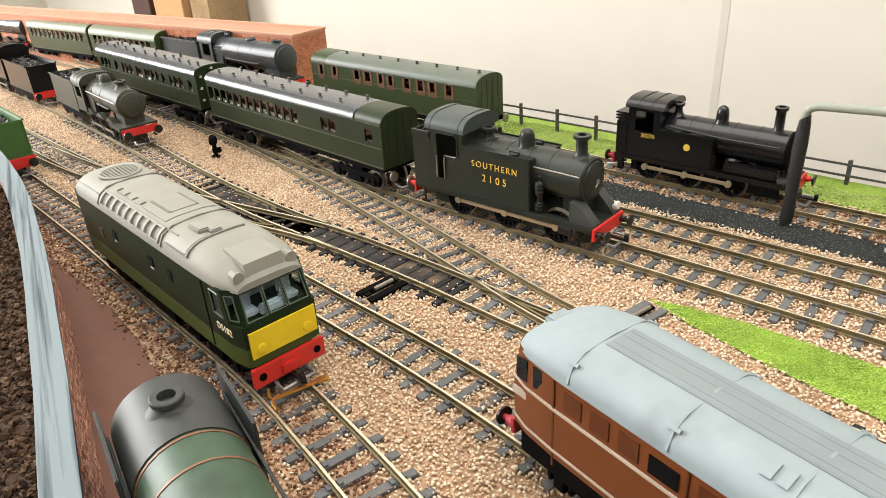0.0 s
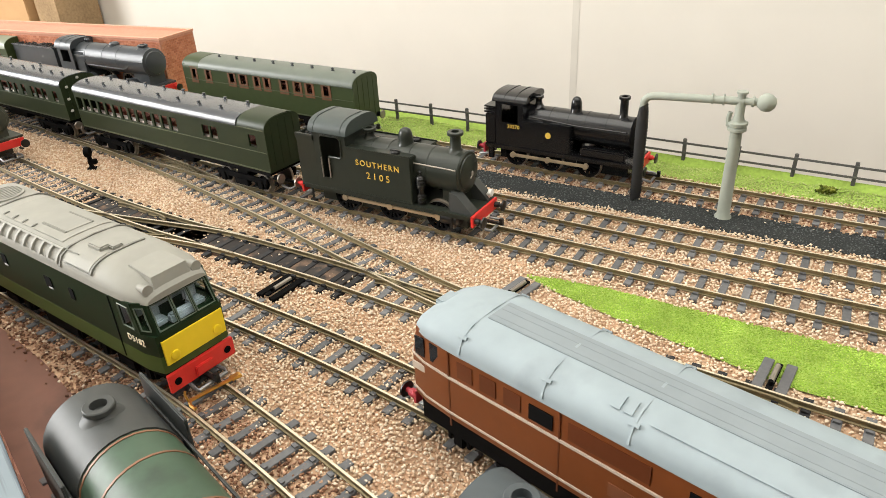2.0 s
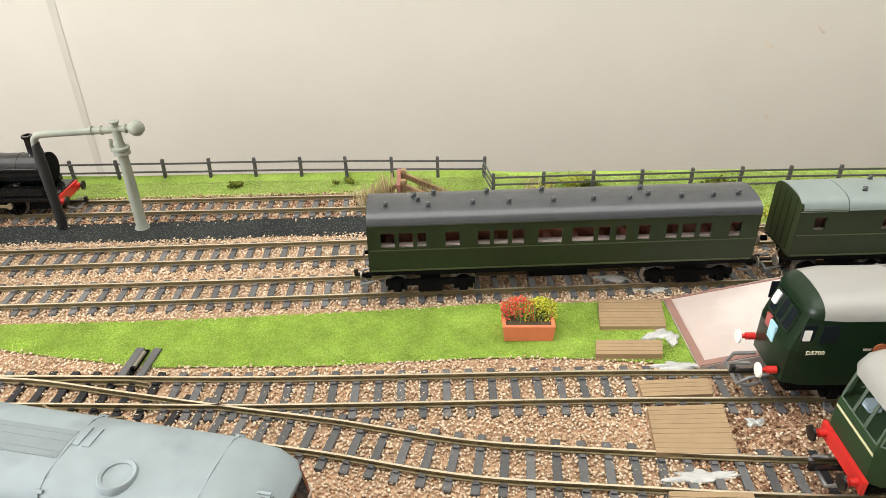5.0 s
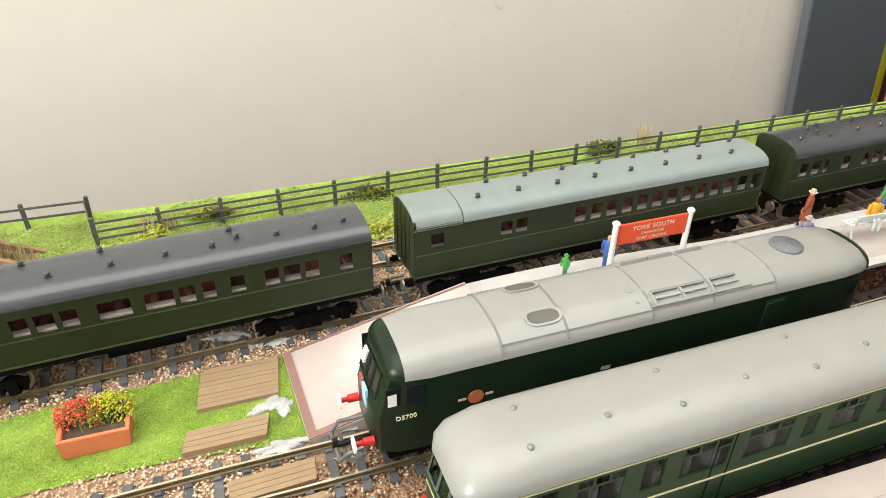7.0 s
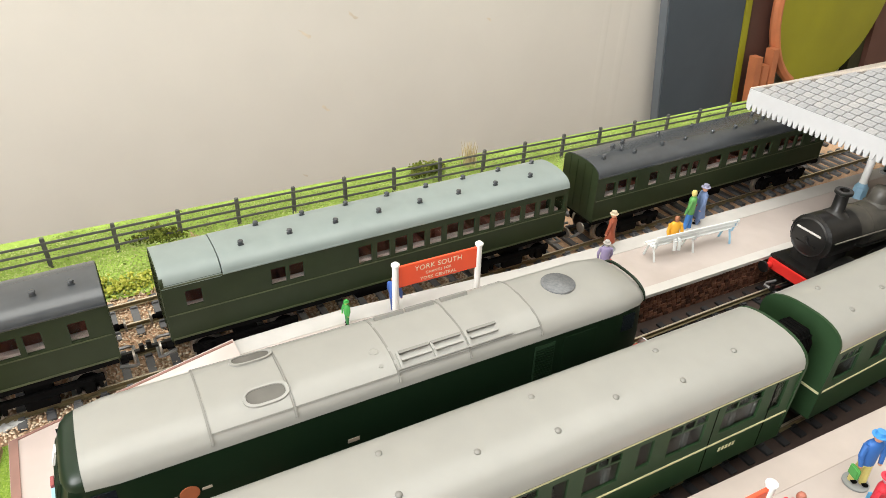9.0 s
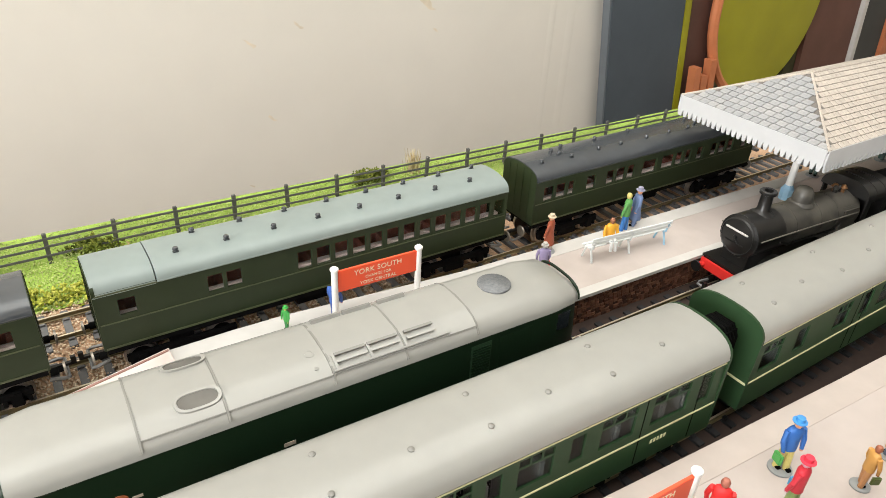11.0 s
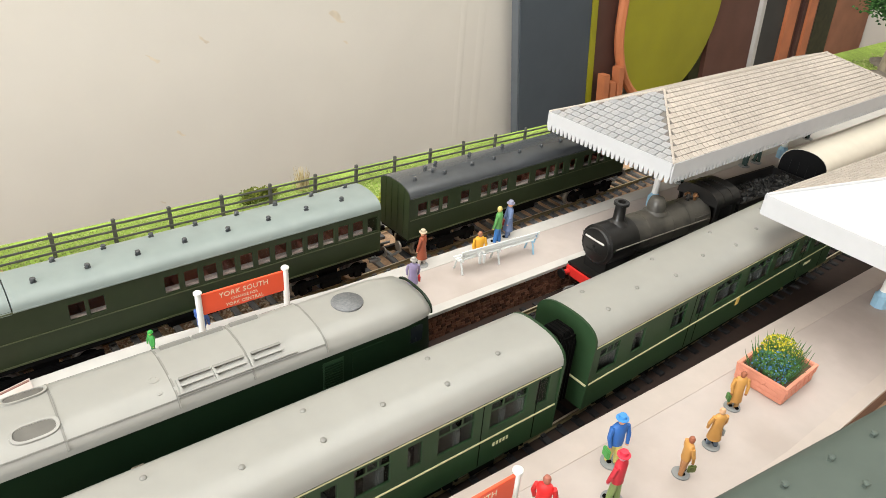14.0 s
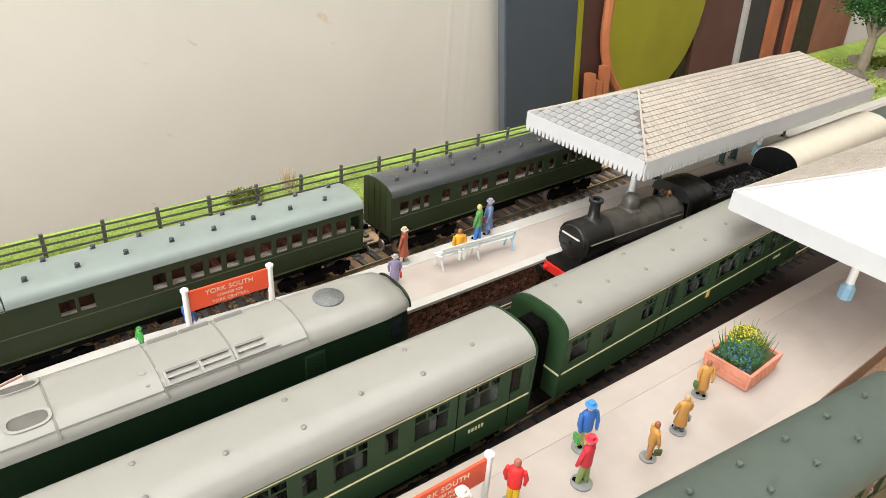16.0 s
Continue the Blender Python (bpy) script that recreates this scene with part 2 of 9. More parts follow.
TREE_LEAF = mat_bits("tree_leaf", [(0.012, 0.04, 0.01), (0.03, 0.09, 0.022), (0.06, 0.15, 0.035)], 0.9)
STRAW = mat_bits("straw", [(0.3, 0.22, 0.11), (0.5, 0.4, 0.22), (0.62, 0.52, 0.32)], 0.95)
WALL_PAINT = mat("cream_wall_paint", (0.64, 0.608, 0.55), 0.9, vary=0.03, grain=14, bump=0.05, spec=0.2)
CEILING_PAINT = mat("ceiling_paint", (0.8, 0.79, 0.77), 0.9, vary=0.03, grain=20, bump=0.05)
CARPET = mat("carpet", (0.22, 0.19, 0.16), 0.95, vary=0.2, grain=150, bump=0.3)
PLAT_TOP = mat("platform_surface", (0.49, 0.43, 0.4), 0.75, vary=0.07, grain=90, bump=0.06, stain=(0.43, 0.37, 0.338), stain_scale=22, stain_at=0.6, spec=0.3)
PLAT_EDGE = mat("white_platform_edge", (0.52, 0.5, 0.475), 0.65, vary=0.08, grain=120, bump=0.05, spec=0.3)
BRICK_DARK = mat_bits("platform_brick", [(0.05, 0.022, 0.014), (0.12, 0.05, 0.03), (0.2, 0.09, 0.055)], 0.85, by="island", grain=700)
MORTAR = mat("mortar", (0.2, 0.12, 0.085), 0.95, vary=0.2, grain=500, bump=0.3)
BRICK_RED = mat_bits("red_brick_paper", [(0.4, 0.14, 0.075), (0.5, 0.19, 0.105), (0.56, 0.24, 0.14)], 0.8, by="island", grain=500)
BRICK_BED = mat("brick_paper", (0.5, 0.22, 0.14), 0.8, vary=0.15, grain=300, bump=0.15)
COPING = mat_streaks("blue_grey_coping", (0.05, 0.065, 0.08), (0.19, 0.23, 0.255), -18.6)
BLACK = mat("black_loco_paint", (0.006, 0.006, 0.0065), 0.28, vary=0.3, grain=250, bump=0.05, spec=0.4)
BLACK_MATT = mat("matt_black", (0.004, 0.0038, 0.0038), 0.8, vary=0.3, grain=300, bump=0.15, spec=0.06)
SOOT = mat("weathered_black", (0.009, 0.0085, 0.008), 0.34, vary=0.45, grain=180, bump=0.14, spec=0.45)
LOCO_GREY = mat("blue_black_loco_paint", (0.04, 0.045, 0.05), 0.38, vary=0.14, grain=160, bump=0.05, spec=0.4)
STEEL = mat("wheel_steel", (0.32, 0.29, 0.25), 0.42, 0.85, vary=0.2, grain=200, bump=0.05)
SOOT_WORN = mat("worn_grey_black_paint", (0.07, 0.064, 0.053), 0.44, vary=0.4, grain=150, bump=0.12, spec=0.5, stain=(0.03, 0.028, 0.025), stain_scale=60, stain_at=0.6)
BRONZE = mat("dull_bronze", (0.22, 0.11, 0.05), 0.4, 0.8, vary=0.3, grain=200, bump=0.05)
ROOF_SEAM = mat("shaded_grey_seam", (0.17, 0.166, 0.145), 0.65, vary=0.15, grain=160, bump=0.05)
CAB_BLUE = mat("pale_blue_grey_plastic", (0.34, 0.4, 0.45), 0.55, vary=0.12, grain=160, bump=0.03)
BRASS = mat("rod_metal", (0.5, 0.41, 0.28), 0.42, 0.75, vary=0.15, grain=200, bump=0.05)
GOLD = mat("brass_fitting", (0.62, 0.38, 0.1), 0.3, 0.9, vary=0.1, grain=200, bump=0.03)
RED = mat("buffer_beam_red", (0.62, 0.028, 0.022), 0.42, vary=0.12, grain=160, bump=0.05)
RED_DULL = mat("crimson_buffer", (0.4, 0.03, 0.045), 0.5, vary=0.15, grain=160, bump=0.06)
YELLOW = mat("warning_yellow", (0.83, 0.6, 0.015), 0.42, vary=0.07, grain=140, bump=0.04)
ROOF_GREY = mat("warm_grey_roof", (0.275, 0.27, 0.238), 0.6, vary=0.1, grain=120, bump=0.07, spec=0.3)
ROOF_BLUE = mat("pale_blue_grey_roof", (0.26, 0.305, 0.325), 0.6, vary=0.1, grain=120, bump=0.08, stain=(0.2, 0.23, 0.245), stain_scale=34, stain_at=0.64, spec=0.25)
ROOF_WHITE = mat("pale_stone_roof", (0.285, 0.282, 0.262), 0.3, vary=0.05, grain=110, bump=0.05, spec=0.5)
ROOF_EDGE = mat("grey_roof_edge", (0.2, 0.196, 0.18), 0.5, vary=0.1, grain=140, bump=0.04)
ROOF_CREAM = mat("cream_roof", (0.62, 0.57, 0.48), 0.6, vary=0.06, grain=110, bump=0.05, spec=0.3)
ROOF_DARK = mat("dark_grey_roof", (0.05, 0.055, 0.061), 0.27, vary=0.14, grain=140, bump=0.06, spec=0.7)
ROOF_SAGE = mat("sage_grey_roof", (0.215, 0.255, 0.245), 0.4, vary=0.08, grain=120, bump=0.05, spec=0.45)
ROOF_SLATE = mat("slate_green_roof", (0.075, 0.095, 0.082), 0.55, vary=0.1, grain=110, bump=0.06, spec=0.35)
GREEN_COACH = mat("malachite_dark_green", (0.02, 0.029, 0.0125), 0.4, vary=0.12, grain=150, bump=0.05, spec=0.24)
GREEN_D25 = mat("diesel_dark_green", (0.006, 0.019, 0.0065), 0.42, vary=0.12, grain=150, bump=0.04, spec=0.22)
GREEN_BAND = mat("diesel_lower_green", (0.05, 0.08, 0.018), 0.42, vary=0.1, grain=150, bump=0.04, spec=0.25)
GREEN_DMU = mat("multiple_unit_green", (0.022, 0.049, 0.021), 0.4, vary=0.1, grain=150, bump=0.04, spec=0.18)
GREEN_COBO = mat("deep_loco_green", (0.007, 0.018, 0.008), 0.34, vary=0.12, grain=150, bump=0.03, spec=0.3)
GREEN_BOILER = mat("olive_green_boiler", (0.05, 0.088, 0.055), 0.45, vary=0.12, grain=150, bump=0.06, spec=0.35, stain=(0.03, 0.045, 0.032), stain_scale=55, stain_at=0.62)
GREEN_WEST = mat("bright_loco_green", (0.045, 0.12, 0.028), 0.4, vary=0.1, grain=150, bump=0.04)
WEATHERED = mat("weathered_green_black", (0.046, 0.049, 0.036), 0.5, vary=0.5, grain=220, bump=0.18, spec=0.4)
BROWN_LOCO = mat("chestnut_brown_paint", (0.15, 0.043, 0.012), 0.38, vary=0.12, grain=140, bump=0.05, spec=0.3)
BROWN_DARK = mat("brown_panel", (0.1, 0.027, 0.009), 0.4, vary=0.12, grain=140, bump=0.05, spec=0.3)
BAND_PALE = mat("pale_lining", (0.46, 0.38, 0.31), 0.5, vary=0.08, grain=200, bump=0.0)
LINE_CREAM = mat("cream_lining", (0.62, 0.6, 0.36), 0.5, vary=0.05, grain=200, bump=0.0)
LINE_ORANGE = mat("orange_lining", (0.2, 0.09, 0.045), 0.5, vary=0.1, grain=200, bump=0.0)
TEXT_YELLOW = mat("yellow_transfer", (0.72, 0.47, 0.07), 0.5, vary=0.05, bump=0.0)
TEXT_CREAM = mat("cream_transfer", (0.75, 0.68, 0.5), 0.5, vary=0.05, bump=0.0)
WHITE = mat("white_plastic", (0.8, 0.79, 0.76), 0.45, vary=0.04, grain=120, bump=0.03)
WHITE_CARD = mat("white_card", (0.45, 0.455, 0.466), 0.7, vary=0.05, grain=120, bump=0.05, spec=0.25)
SIGN_RED = mat("sign_orange_red", (0.8, 0.09, 0.03), 0.45, vary=0.04, grain=120, bump=0.02)
TERRACOTTA = mat("terracotta", (0.74, 0.21, 0.1), 0.55, vary=0.1, grain=180, bump=0.08)
TERRA_PINK = mat("pink_brick_plastic", (0.72, 0.3, 0.2), 0.6, vary=0.1, grain=180, bump=0.08)
SOIL = mat("soil", (0.09, 0.06, 0.035), 0.95, vary=0.4, grain=500, bump=0.6)
WOOD = mat("pale_brown_plank", (0.34, 0.235, 0.13), 0.65, vary=0.12, grain=160, bump=0.08)
WOOD_OLD = mat("weathered_timber", (0.33, 0.225, 0.125), 0.85, vary=0.3, grain=200, bump=0.2, spec=0.2)
FENCE = mat("dark_fence_timber", (0.09, 0.088, 0.083), 0.75, vary=0.25, grain=250, bump=0.1)
CRANE = mat("stone_grey_paint", (0.29, 0.31, 0.265), 0.55, vary=0.1, grain=140, bump=0.06, spec=0.3)
HOSE = mat("black_leather_hose", (0.014, 0.014, 0.014), 0.6, vary=0.3, grain=400, bump=0.4)
COAL = mat_bits("coal_lump", [(0.008, 0.008, 0.008), (0.018, 0.0175, 0.017), (0.04, 0.039, 0.037)], 0.35)
# slate tones carry the light: cool on the hip end, warm elsewhere
SLATE_COOL_LIT = mat_bits("cool_lit_slate", [(0.265, 0.27, 0.275), (0.285, 0.287, 0.29), (0.31, 0.307, 0.305)], 0.75, by="object")
SLATE_REST = mat_bits("warm_lit_slate_rest", [(0.4, 0.36, 0.315), (0.43, 0.385, 0.338), (0.455, 0.405, 0.355)], 0.75)
SLATE_GAP = mat("slate_joint", (0.14, 0.125, 0.115), 0.9, vary=0.1, bump=0.0)
PALE_BLUE = mat("pale_blue_paint", (0.3, 0.5, 0.66), 0.5, vary=0.08, grain=160, bump=0.05)
BENCH_WHITE = mat("bench_white", (0.75, 0.78, 0.78), 0.5, vary=0.05, grain=160, bump=0.04)
BASE_GREY = mat("grey_figure_base", (0.27, 0.28, 0.28), 0.6, vary=0.1, grain=200, bump=0.1)
GLASS = mat_glass("window_glass")
DARK_IN = mat("dark_interior", (0.004, 0.004, 0.004), 0.8, vary=0.2, bump=0.0, spec=0.08)
SEAT_RED = mat("brown_red_interior", (0.26, 0.085, 0.06), 0.8, vary=0.2, grain=160, bump=0.05)
GREY_IN = mat("grey_seat_plastic", (0.13, 0.128, 0.125), 0.7, vary=0.1, bump=0.0, spec=0.2)
GLUE = mat("dried_white_glue", (0.5, 0.5, 0.49), 0.22, vary=0.25, grain=150, bump=0.5)
PANEL_GREY = mat("blue_grey_panel", (0.062, 0.075, 0.09), 0.7, vary=0.12, grain=18, bump=0.05, spec=0.25)
PANEL_EDGE = mat("paler_panel_edge", (0.11, 0.125, 0.14), 0.6, vary=0.1, grain=30, bump=0.03)
BOARD_LIME = mat("lime_green_board", (0.27, 0.255, 0.012), 0.5, vary=0.2, grain=9, bump=0.03, spec=0.3)
BOARD_BROWN = mat("brown_board", (0.12, 0.055, 0.04), 0.6, vary=0.25, grain=14, bump=0.05, spec=0.3)
BOARD_ORANGE = mat("orange_timber", (0.5, 0.17, 0.07), 0.6, vary=0.25, grain=20, bump=0.05)
BOARD_DARK = mat("dark_timber", (0.07, 0.03, 0.022), 0.6, vary=0.2, grain=20, bump=0.05)
BOARD_MOSS = mat("dark_moss_board", (0.035, 0.035, 0.012), 0.8, vary=0.5, grain=60, bump=0.3)
BOARD_TAN = mat("tan_board", (0.3, 0.13, 0.07), 0.7, vary=0.3, grain=16, bump=0.1)
PANEL_DARK = mat("dark_grey_panel", (0.04, 0.04, 0.038), 0.7, vary=0.2, grain=18, bump=0.05)
CARDBOARD = mat("cardboard", (0.5, 0.3, 0.14), 0.8, vary=0.1, grain=25, bump=0.05)
BARK = mat("pale_bark", (0.3, 0.25, 0.19), 0.85, vary=0.25, grain=200, bump=0.3)
ROCK = mat("rock", (0.2, 0.17, 0.14), 0.9, vary=0.35, grain=150, bump=0.4)
PINK_SLAB = mat("pink_painted_card", (0.5, 0.415, 0.38), 0.6, vary=0.1, grain=60, bump=0.04, stain=(0.6, 0.55, 0.52), stain_scale=18, stain_at=0.6)
BLACK_GLOSS = mat("glossy_black_paint", (0.006, 0.0062, 0.007), 0.22, vary=0.3, grain=250, bump=0.04, spec=0.5)
ROOF_MOSS = mat("moss_grey_roof", (0.17, 0.19, 0.13), 0.45, vary=0.1, grain=120, bump=0.05, spec=0.4)
LOCO_MATT = mat("matt_grey_loco_paint", (0.06, 0.071, 0.076), 0.55, vary=0.16, grain=160, bump=0.06, spec=0.3, stain=(0.04, 0.046, 0.049), stain_scale=40, stain_at=0.62)
SMOKEBOX = mat("dark_grey_smokebox", (0.045, 0.048, 0.046), 0.5, vary=0.2, grain=160, bump=0.06, spec=0.35)
PLAT_EDGE_DULL = mat("pale_pink_edging", (0.5, 0.435, 0.395), 0.65, vary=0.07, grain=120, bump=0.05, spec=0.3)
# tint stands in for the dim inside of the railcars
GLASS_DARK = mat_glass("dimmed_window_glass", (0.55, 0.6, 0.58))
GREEN_OLIVE = mat("olive_coach_green", (0.036, 0.052, 0.018), 0.4, vary=0.14, grain=150, bump=0.05, spec=0.3)
OLIVE_BLACK = mat("olive_black_loco_paint", (0.021, 0.025, 0.019), 0.34, vary=0.16, grain=160, bump=0.05, spec=0.35)
ROOF_SLATE_GREEN = mat("grey_green_cab_roof", (0.05, 0.062, 0.058), 0.4, vary=0.15, grain=140, bump=0.05, spec=0.4)
OLIVE_LINING = mat("olive_lining", (0.055, 0.065, 0.028), 0.45, vary=0.3, grain=200, bump=0.03)
LOOP_GREY = mat("dull_grey_wire", (0.24, 0.24, 0.24), 0.4, 0.5, vary=0.3, grain=200, bump=0.05)
ROOF_SIDING = mat("grey_green_coach_roof", (0.105, 0.122, 0.1), 0.4, vary=0.12, grain=120, bump=0.05, spec=0.4)
DROPLIGHT = mat("orange_varnish", (0.13, 0.05, 0.018), 0.5, vary=0.35, grain=200, bump=0.05)
BRICK_PINK = mat_bits("pink_brick_paper", [(0.4, 0.18, 0.125), (0.48, 0.25, 0.185), (0.55, 0.32, 0.255)], 0.8, grain=500)
# the same slate again, coloured as if warmly lit
SLATE_WARM_LIT = mat_bits("warm_lit_slate", [(0.4, 0.36, 0.315), (0.43, 0.385, 0.338), (0.455, 0.405, 0.355)], 0.75, by="object")

# ---- the room ----
def slab(name, x0, x1, y0, y1, z0, z1, material, label, category):
    bm = bmesh.new()
    bx(bm, x0, x1, y0, y1, z0, z1)
    ob = new(name, mesh_of(name, bm, material, smooth=False))
    return tagged(ob, label, category, kind="structure")


slab("floor", -2600, 2600, -2300, 900, -800, -760, CARPET, "brown carpeted floor of the layout room", "floor")
slab("ceiling", -2600, 2600, -2300, 900, 1500, 1540, CEILING_PAINT, "plain white painted ceiling of the room", "ceiling")
slab("wall_north", -2600, 2600, 619, 660, -760, 1500, WALL_PAINT, "cream painted wall behind the model railway", "wall")
slab("wall_east", 2560, 2600, -2300, 619, -760, 1500, WALL_PAINT, "cream painted side wall of the room", "wall")
slab("wall_south", -2560, 2560, -2300, -2260, -760, 1500, WALL_PAINT, "cream painted wall of the room", "wall")
bm = bmesh.new()
holed(bm, -2260, 619, -760, 1500, -2600, -2560, [(-1580, -120, 150, 1300)])
for v in bm.verts:
    v.co = Vector((v.co.y, v.co.x, v.co.z))
tagged(new("wall_west", mesh_of("wall_west", bm, WALL_PAINT, smooth=False)), "cream wall with a wide window opening", "wall", kind="structure")

# thin raised joint and small plaster flakes on the wall
bm = bmesh.new()
bx(bm, -475, -465, 618.6, 619, -300, 1490, 0.2)
tagged(new("trim", mesh_of("trim", bm, mat("wall_joint", (0.56, 0.53, 0.475), 0.9, vary=0.06, grain=30, bump=0.05))), "narrow cream joint strip running up the wall", "trim", kind="structure")
FLAKE = mat("plaster_scuff", (0.6, 0.53, 0.42), 0.9, vary=0.2, grain=120, bump=0.3)
for k, (fx, fz, fw) in enumerate(((460, -37, 15), (527, -19, 13), (482, -140, 11), (729, -6, 24), (744, -45, 8), (446, -236, 7))):
    bm = bmesh.new()
    ring = [(fx + fw * math.cos(a) * (0.5 + 0.2 * math.sin(3 * a + k)), 618.93, fz + fw * 0.3 * math.sin(a) * (0.7 + 0.3 * math.cos(2 * a + k)) - 0.35 * fw * math.cos(a)) for a in [2 * math.pi * i / 12 for i in range(12)]]
    loft(bm, [ring, [(p[0], 619.3, p[2]) for p in ring]])
    tagged(new("scuff_mark", mesh_of("scuff_mark", bm, FLAKE)), "small ochre scuff mark on the cream wall", "mark", group="scuffs on the wall")

# ---- baseboard and ground cover ----
rng = np.random.default_rng(7)


def back_edge(x):
    return np.interp(x, [-1700, -400, -223, 30, 60, 313, 434, 604, 900, 1500], [175, 165, 152, 146, 140, 131, 126, 121, 116, 112])


def strip_between(name, xs, low, high, z, material, label, category, rows=3, rough=0.0, edge=0.0):
    """A sheet of ground between two curves, with a soft uneven surface and a skirt down to the board."""
    bm = bmesh.new()
    grid = []
    for x in xs:
        a, b = low(x), high(x)
        col = []
        for r in range(rows + 1):
            f = r / rows
            y = a + (b - a) * f
            n = noise.noise(Vector((x * 0.035, y * 0.06, 3.1)))
            zz = z + rough * n if 0 < r < rows else z + (edge if r else 0.0)
            col.append(bm.verts.new((x * MM, y * MM, zz * MM)))
        grid.append(col)
    for a, b in zip(grid, grid[1:]):
        for i in range(rows):
            bm.faces.new((a[i], b[i], b[i + 1], a[i + 1]))
    return tagged(new(name, mesh_of(name, bm, material)), label, category, kind="structure")


xs_all = list(range(-1700, 1501, 20))
bm = bmesh.new()
top = [(x, float(back_edge(x))) for x in xs_all]
low = [bm.verts.new((x * MM, -0.46, 0)) for x in xs_all]
high = [bm.verts.new((x * MM, y * MM, 0)) for x, y in top]
for i in range(len(xs_all) - 1):
    bm.faces.new((low[i], low[i + 1], high[i + 1], high[i]))
ext = bmesh.ops.extrude_face_region(bm, geom=list(bm.faces))
bmesh.ops.translate(bm, vec=(0, 0, -0.018), verts=[g for g in ext["geom"] if isinstance(g, bmesh.types.BMVert)])
tagged(new("ground", mesh_of("ground", bm, BED, smooth=False)), "baseboard covered with tan ballast bedding", "ground", kind="structure")


t = thing("trestle", "plain timber trestle carrying the baseboard", "trestle", kind="structure")
for x in (-1600, -800, 0, 700, 1420):
    for y in (-420, 60):
        bm = bmesh.new()
        bx(bm, x - 22, x + 22, y - 22, y + 22, -760, -60, 1)
        part("leg", bm, WOOD_OLD, t)
    bm = bmesh.new()
    bx(bm, x - 22, x + 22, -440, 90, -60, -18.2, 1)
    part("bearer", bm, WOOD_OLD, t)


def grass_front(x):
    return np.interp(x, [-254, -240, -200, -134, -55, 20, 68, 118], [-21, -27, -38, -52, -55, -53, -56, -64])


def grass_back(x):
    return np.interp(x, [-254, -240, -217, -141, -54, 29, 81, 118], [-20, -17, -15, -16, -14, -10.5, -12, -13])


strip_between("lawn", range(-254, 119, 6), grass_front, grass_back, 0.9, TURF_BED, "strip of bright green turf between two tracks", "grass", 4, 0.6)
strip_between("ash_path", range(-640, 111, 10), lambda x: 66 + 2 * math.sin(x * 0.05), lambda x: np.interp(x, [-640, -300, -20, 40, 110], [93, 91, 91, 92, 86]), 0.8, ASH_BED, "dark ash cinder path beside the siding", "path", 4, 0.5)


def bank_front(x):
    return float(np.interp(x, [-1700, -600, -60, -20, 24, 60, 1500], [128, 127, 125, 112, 96, 66, 62]))


strip_between("grass_bank", range(-700, 1501, 12), bank_front, lambda x: float(back_edge(x)), 1.0, TURF_BED, "grassy bank along the back of the layout", "grass", 6, 2.2, 5.0)


def brown_edge(x):
    return float(np.interp(x, [-720, -620, -567, -530, -495, -466, -446, -427, -407, -392, -330, -250, -150, 0], [-135, -146.5, -155.5, -162, -165, -166, -168, -171, -174, -178, -192, -210, -238, -290]))


def wall_line(x):
    return float(np.interp(x, [-760, -700, -620, -567, -522, -479, -432, -394, -370, -343, -321, -299, -200], [-132, -136, -146, -155, -165, -177.5, -191, -204, -212, -221, -229, -236.5, -272]))


strip_between("brown_strip", range(-700, -120, 10), lambda x: wall_line(x) - 4, brown_edge, 0.6, BROWN_PAINT, "brown painted strip of bare baseboard", "ground", 3, 0.1)

# ---- tracks ----
GAUGE, TOP = 16.5, 4.5


def smooth_line(pts, step=4.0):
    """Points every few mm along a smooth curve through the given ones."""
    p = np.array([(2 * pts[0][0] - pts[1][0], 2 * pts[0][1] - pts[1][1]), *pts, (2 * pts[-1][0] - pts[-2][0], 2 * pts[-1][1] - pts[-2][1])], float)
    out = []
    for a, b, c, d in zip(p, p[1:], p[2:], p[3:]):
        n = max(2, int(np.hypot(*(c - b)) / step))
        for t in np.linspace(0, 1, n, endpoint=False):
            m1, m2 = (c - a) / 2, (d - b) / 2
            out.append((2 * t**3 - 3 * t**2 + 1) * b + (t**3 - 2 * t**2 + t) * m1 + (-2 * t**3 + 3 * t**2) * c + (t**3 - t**2) * m2)
    return np.array(out + [p[-2]])


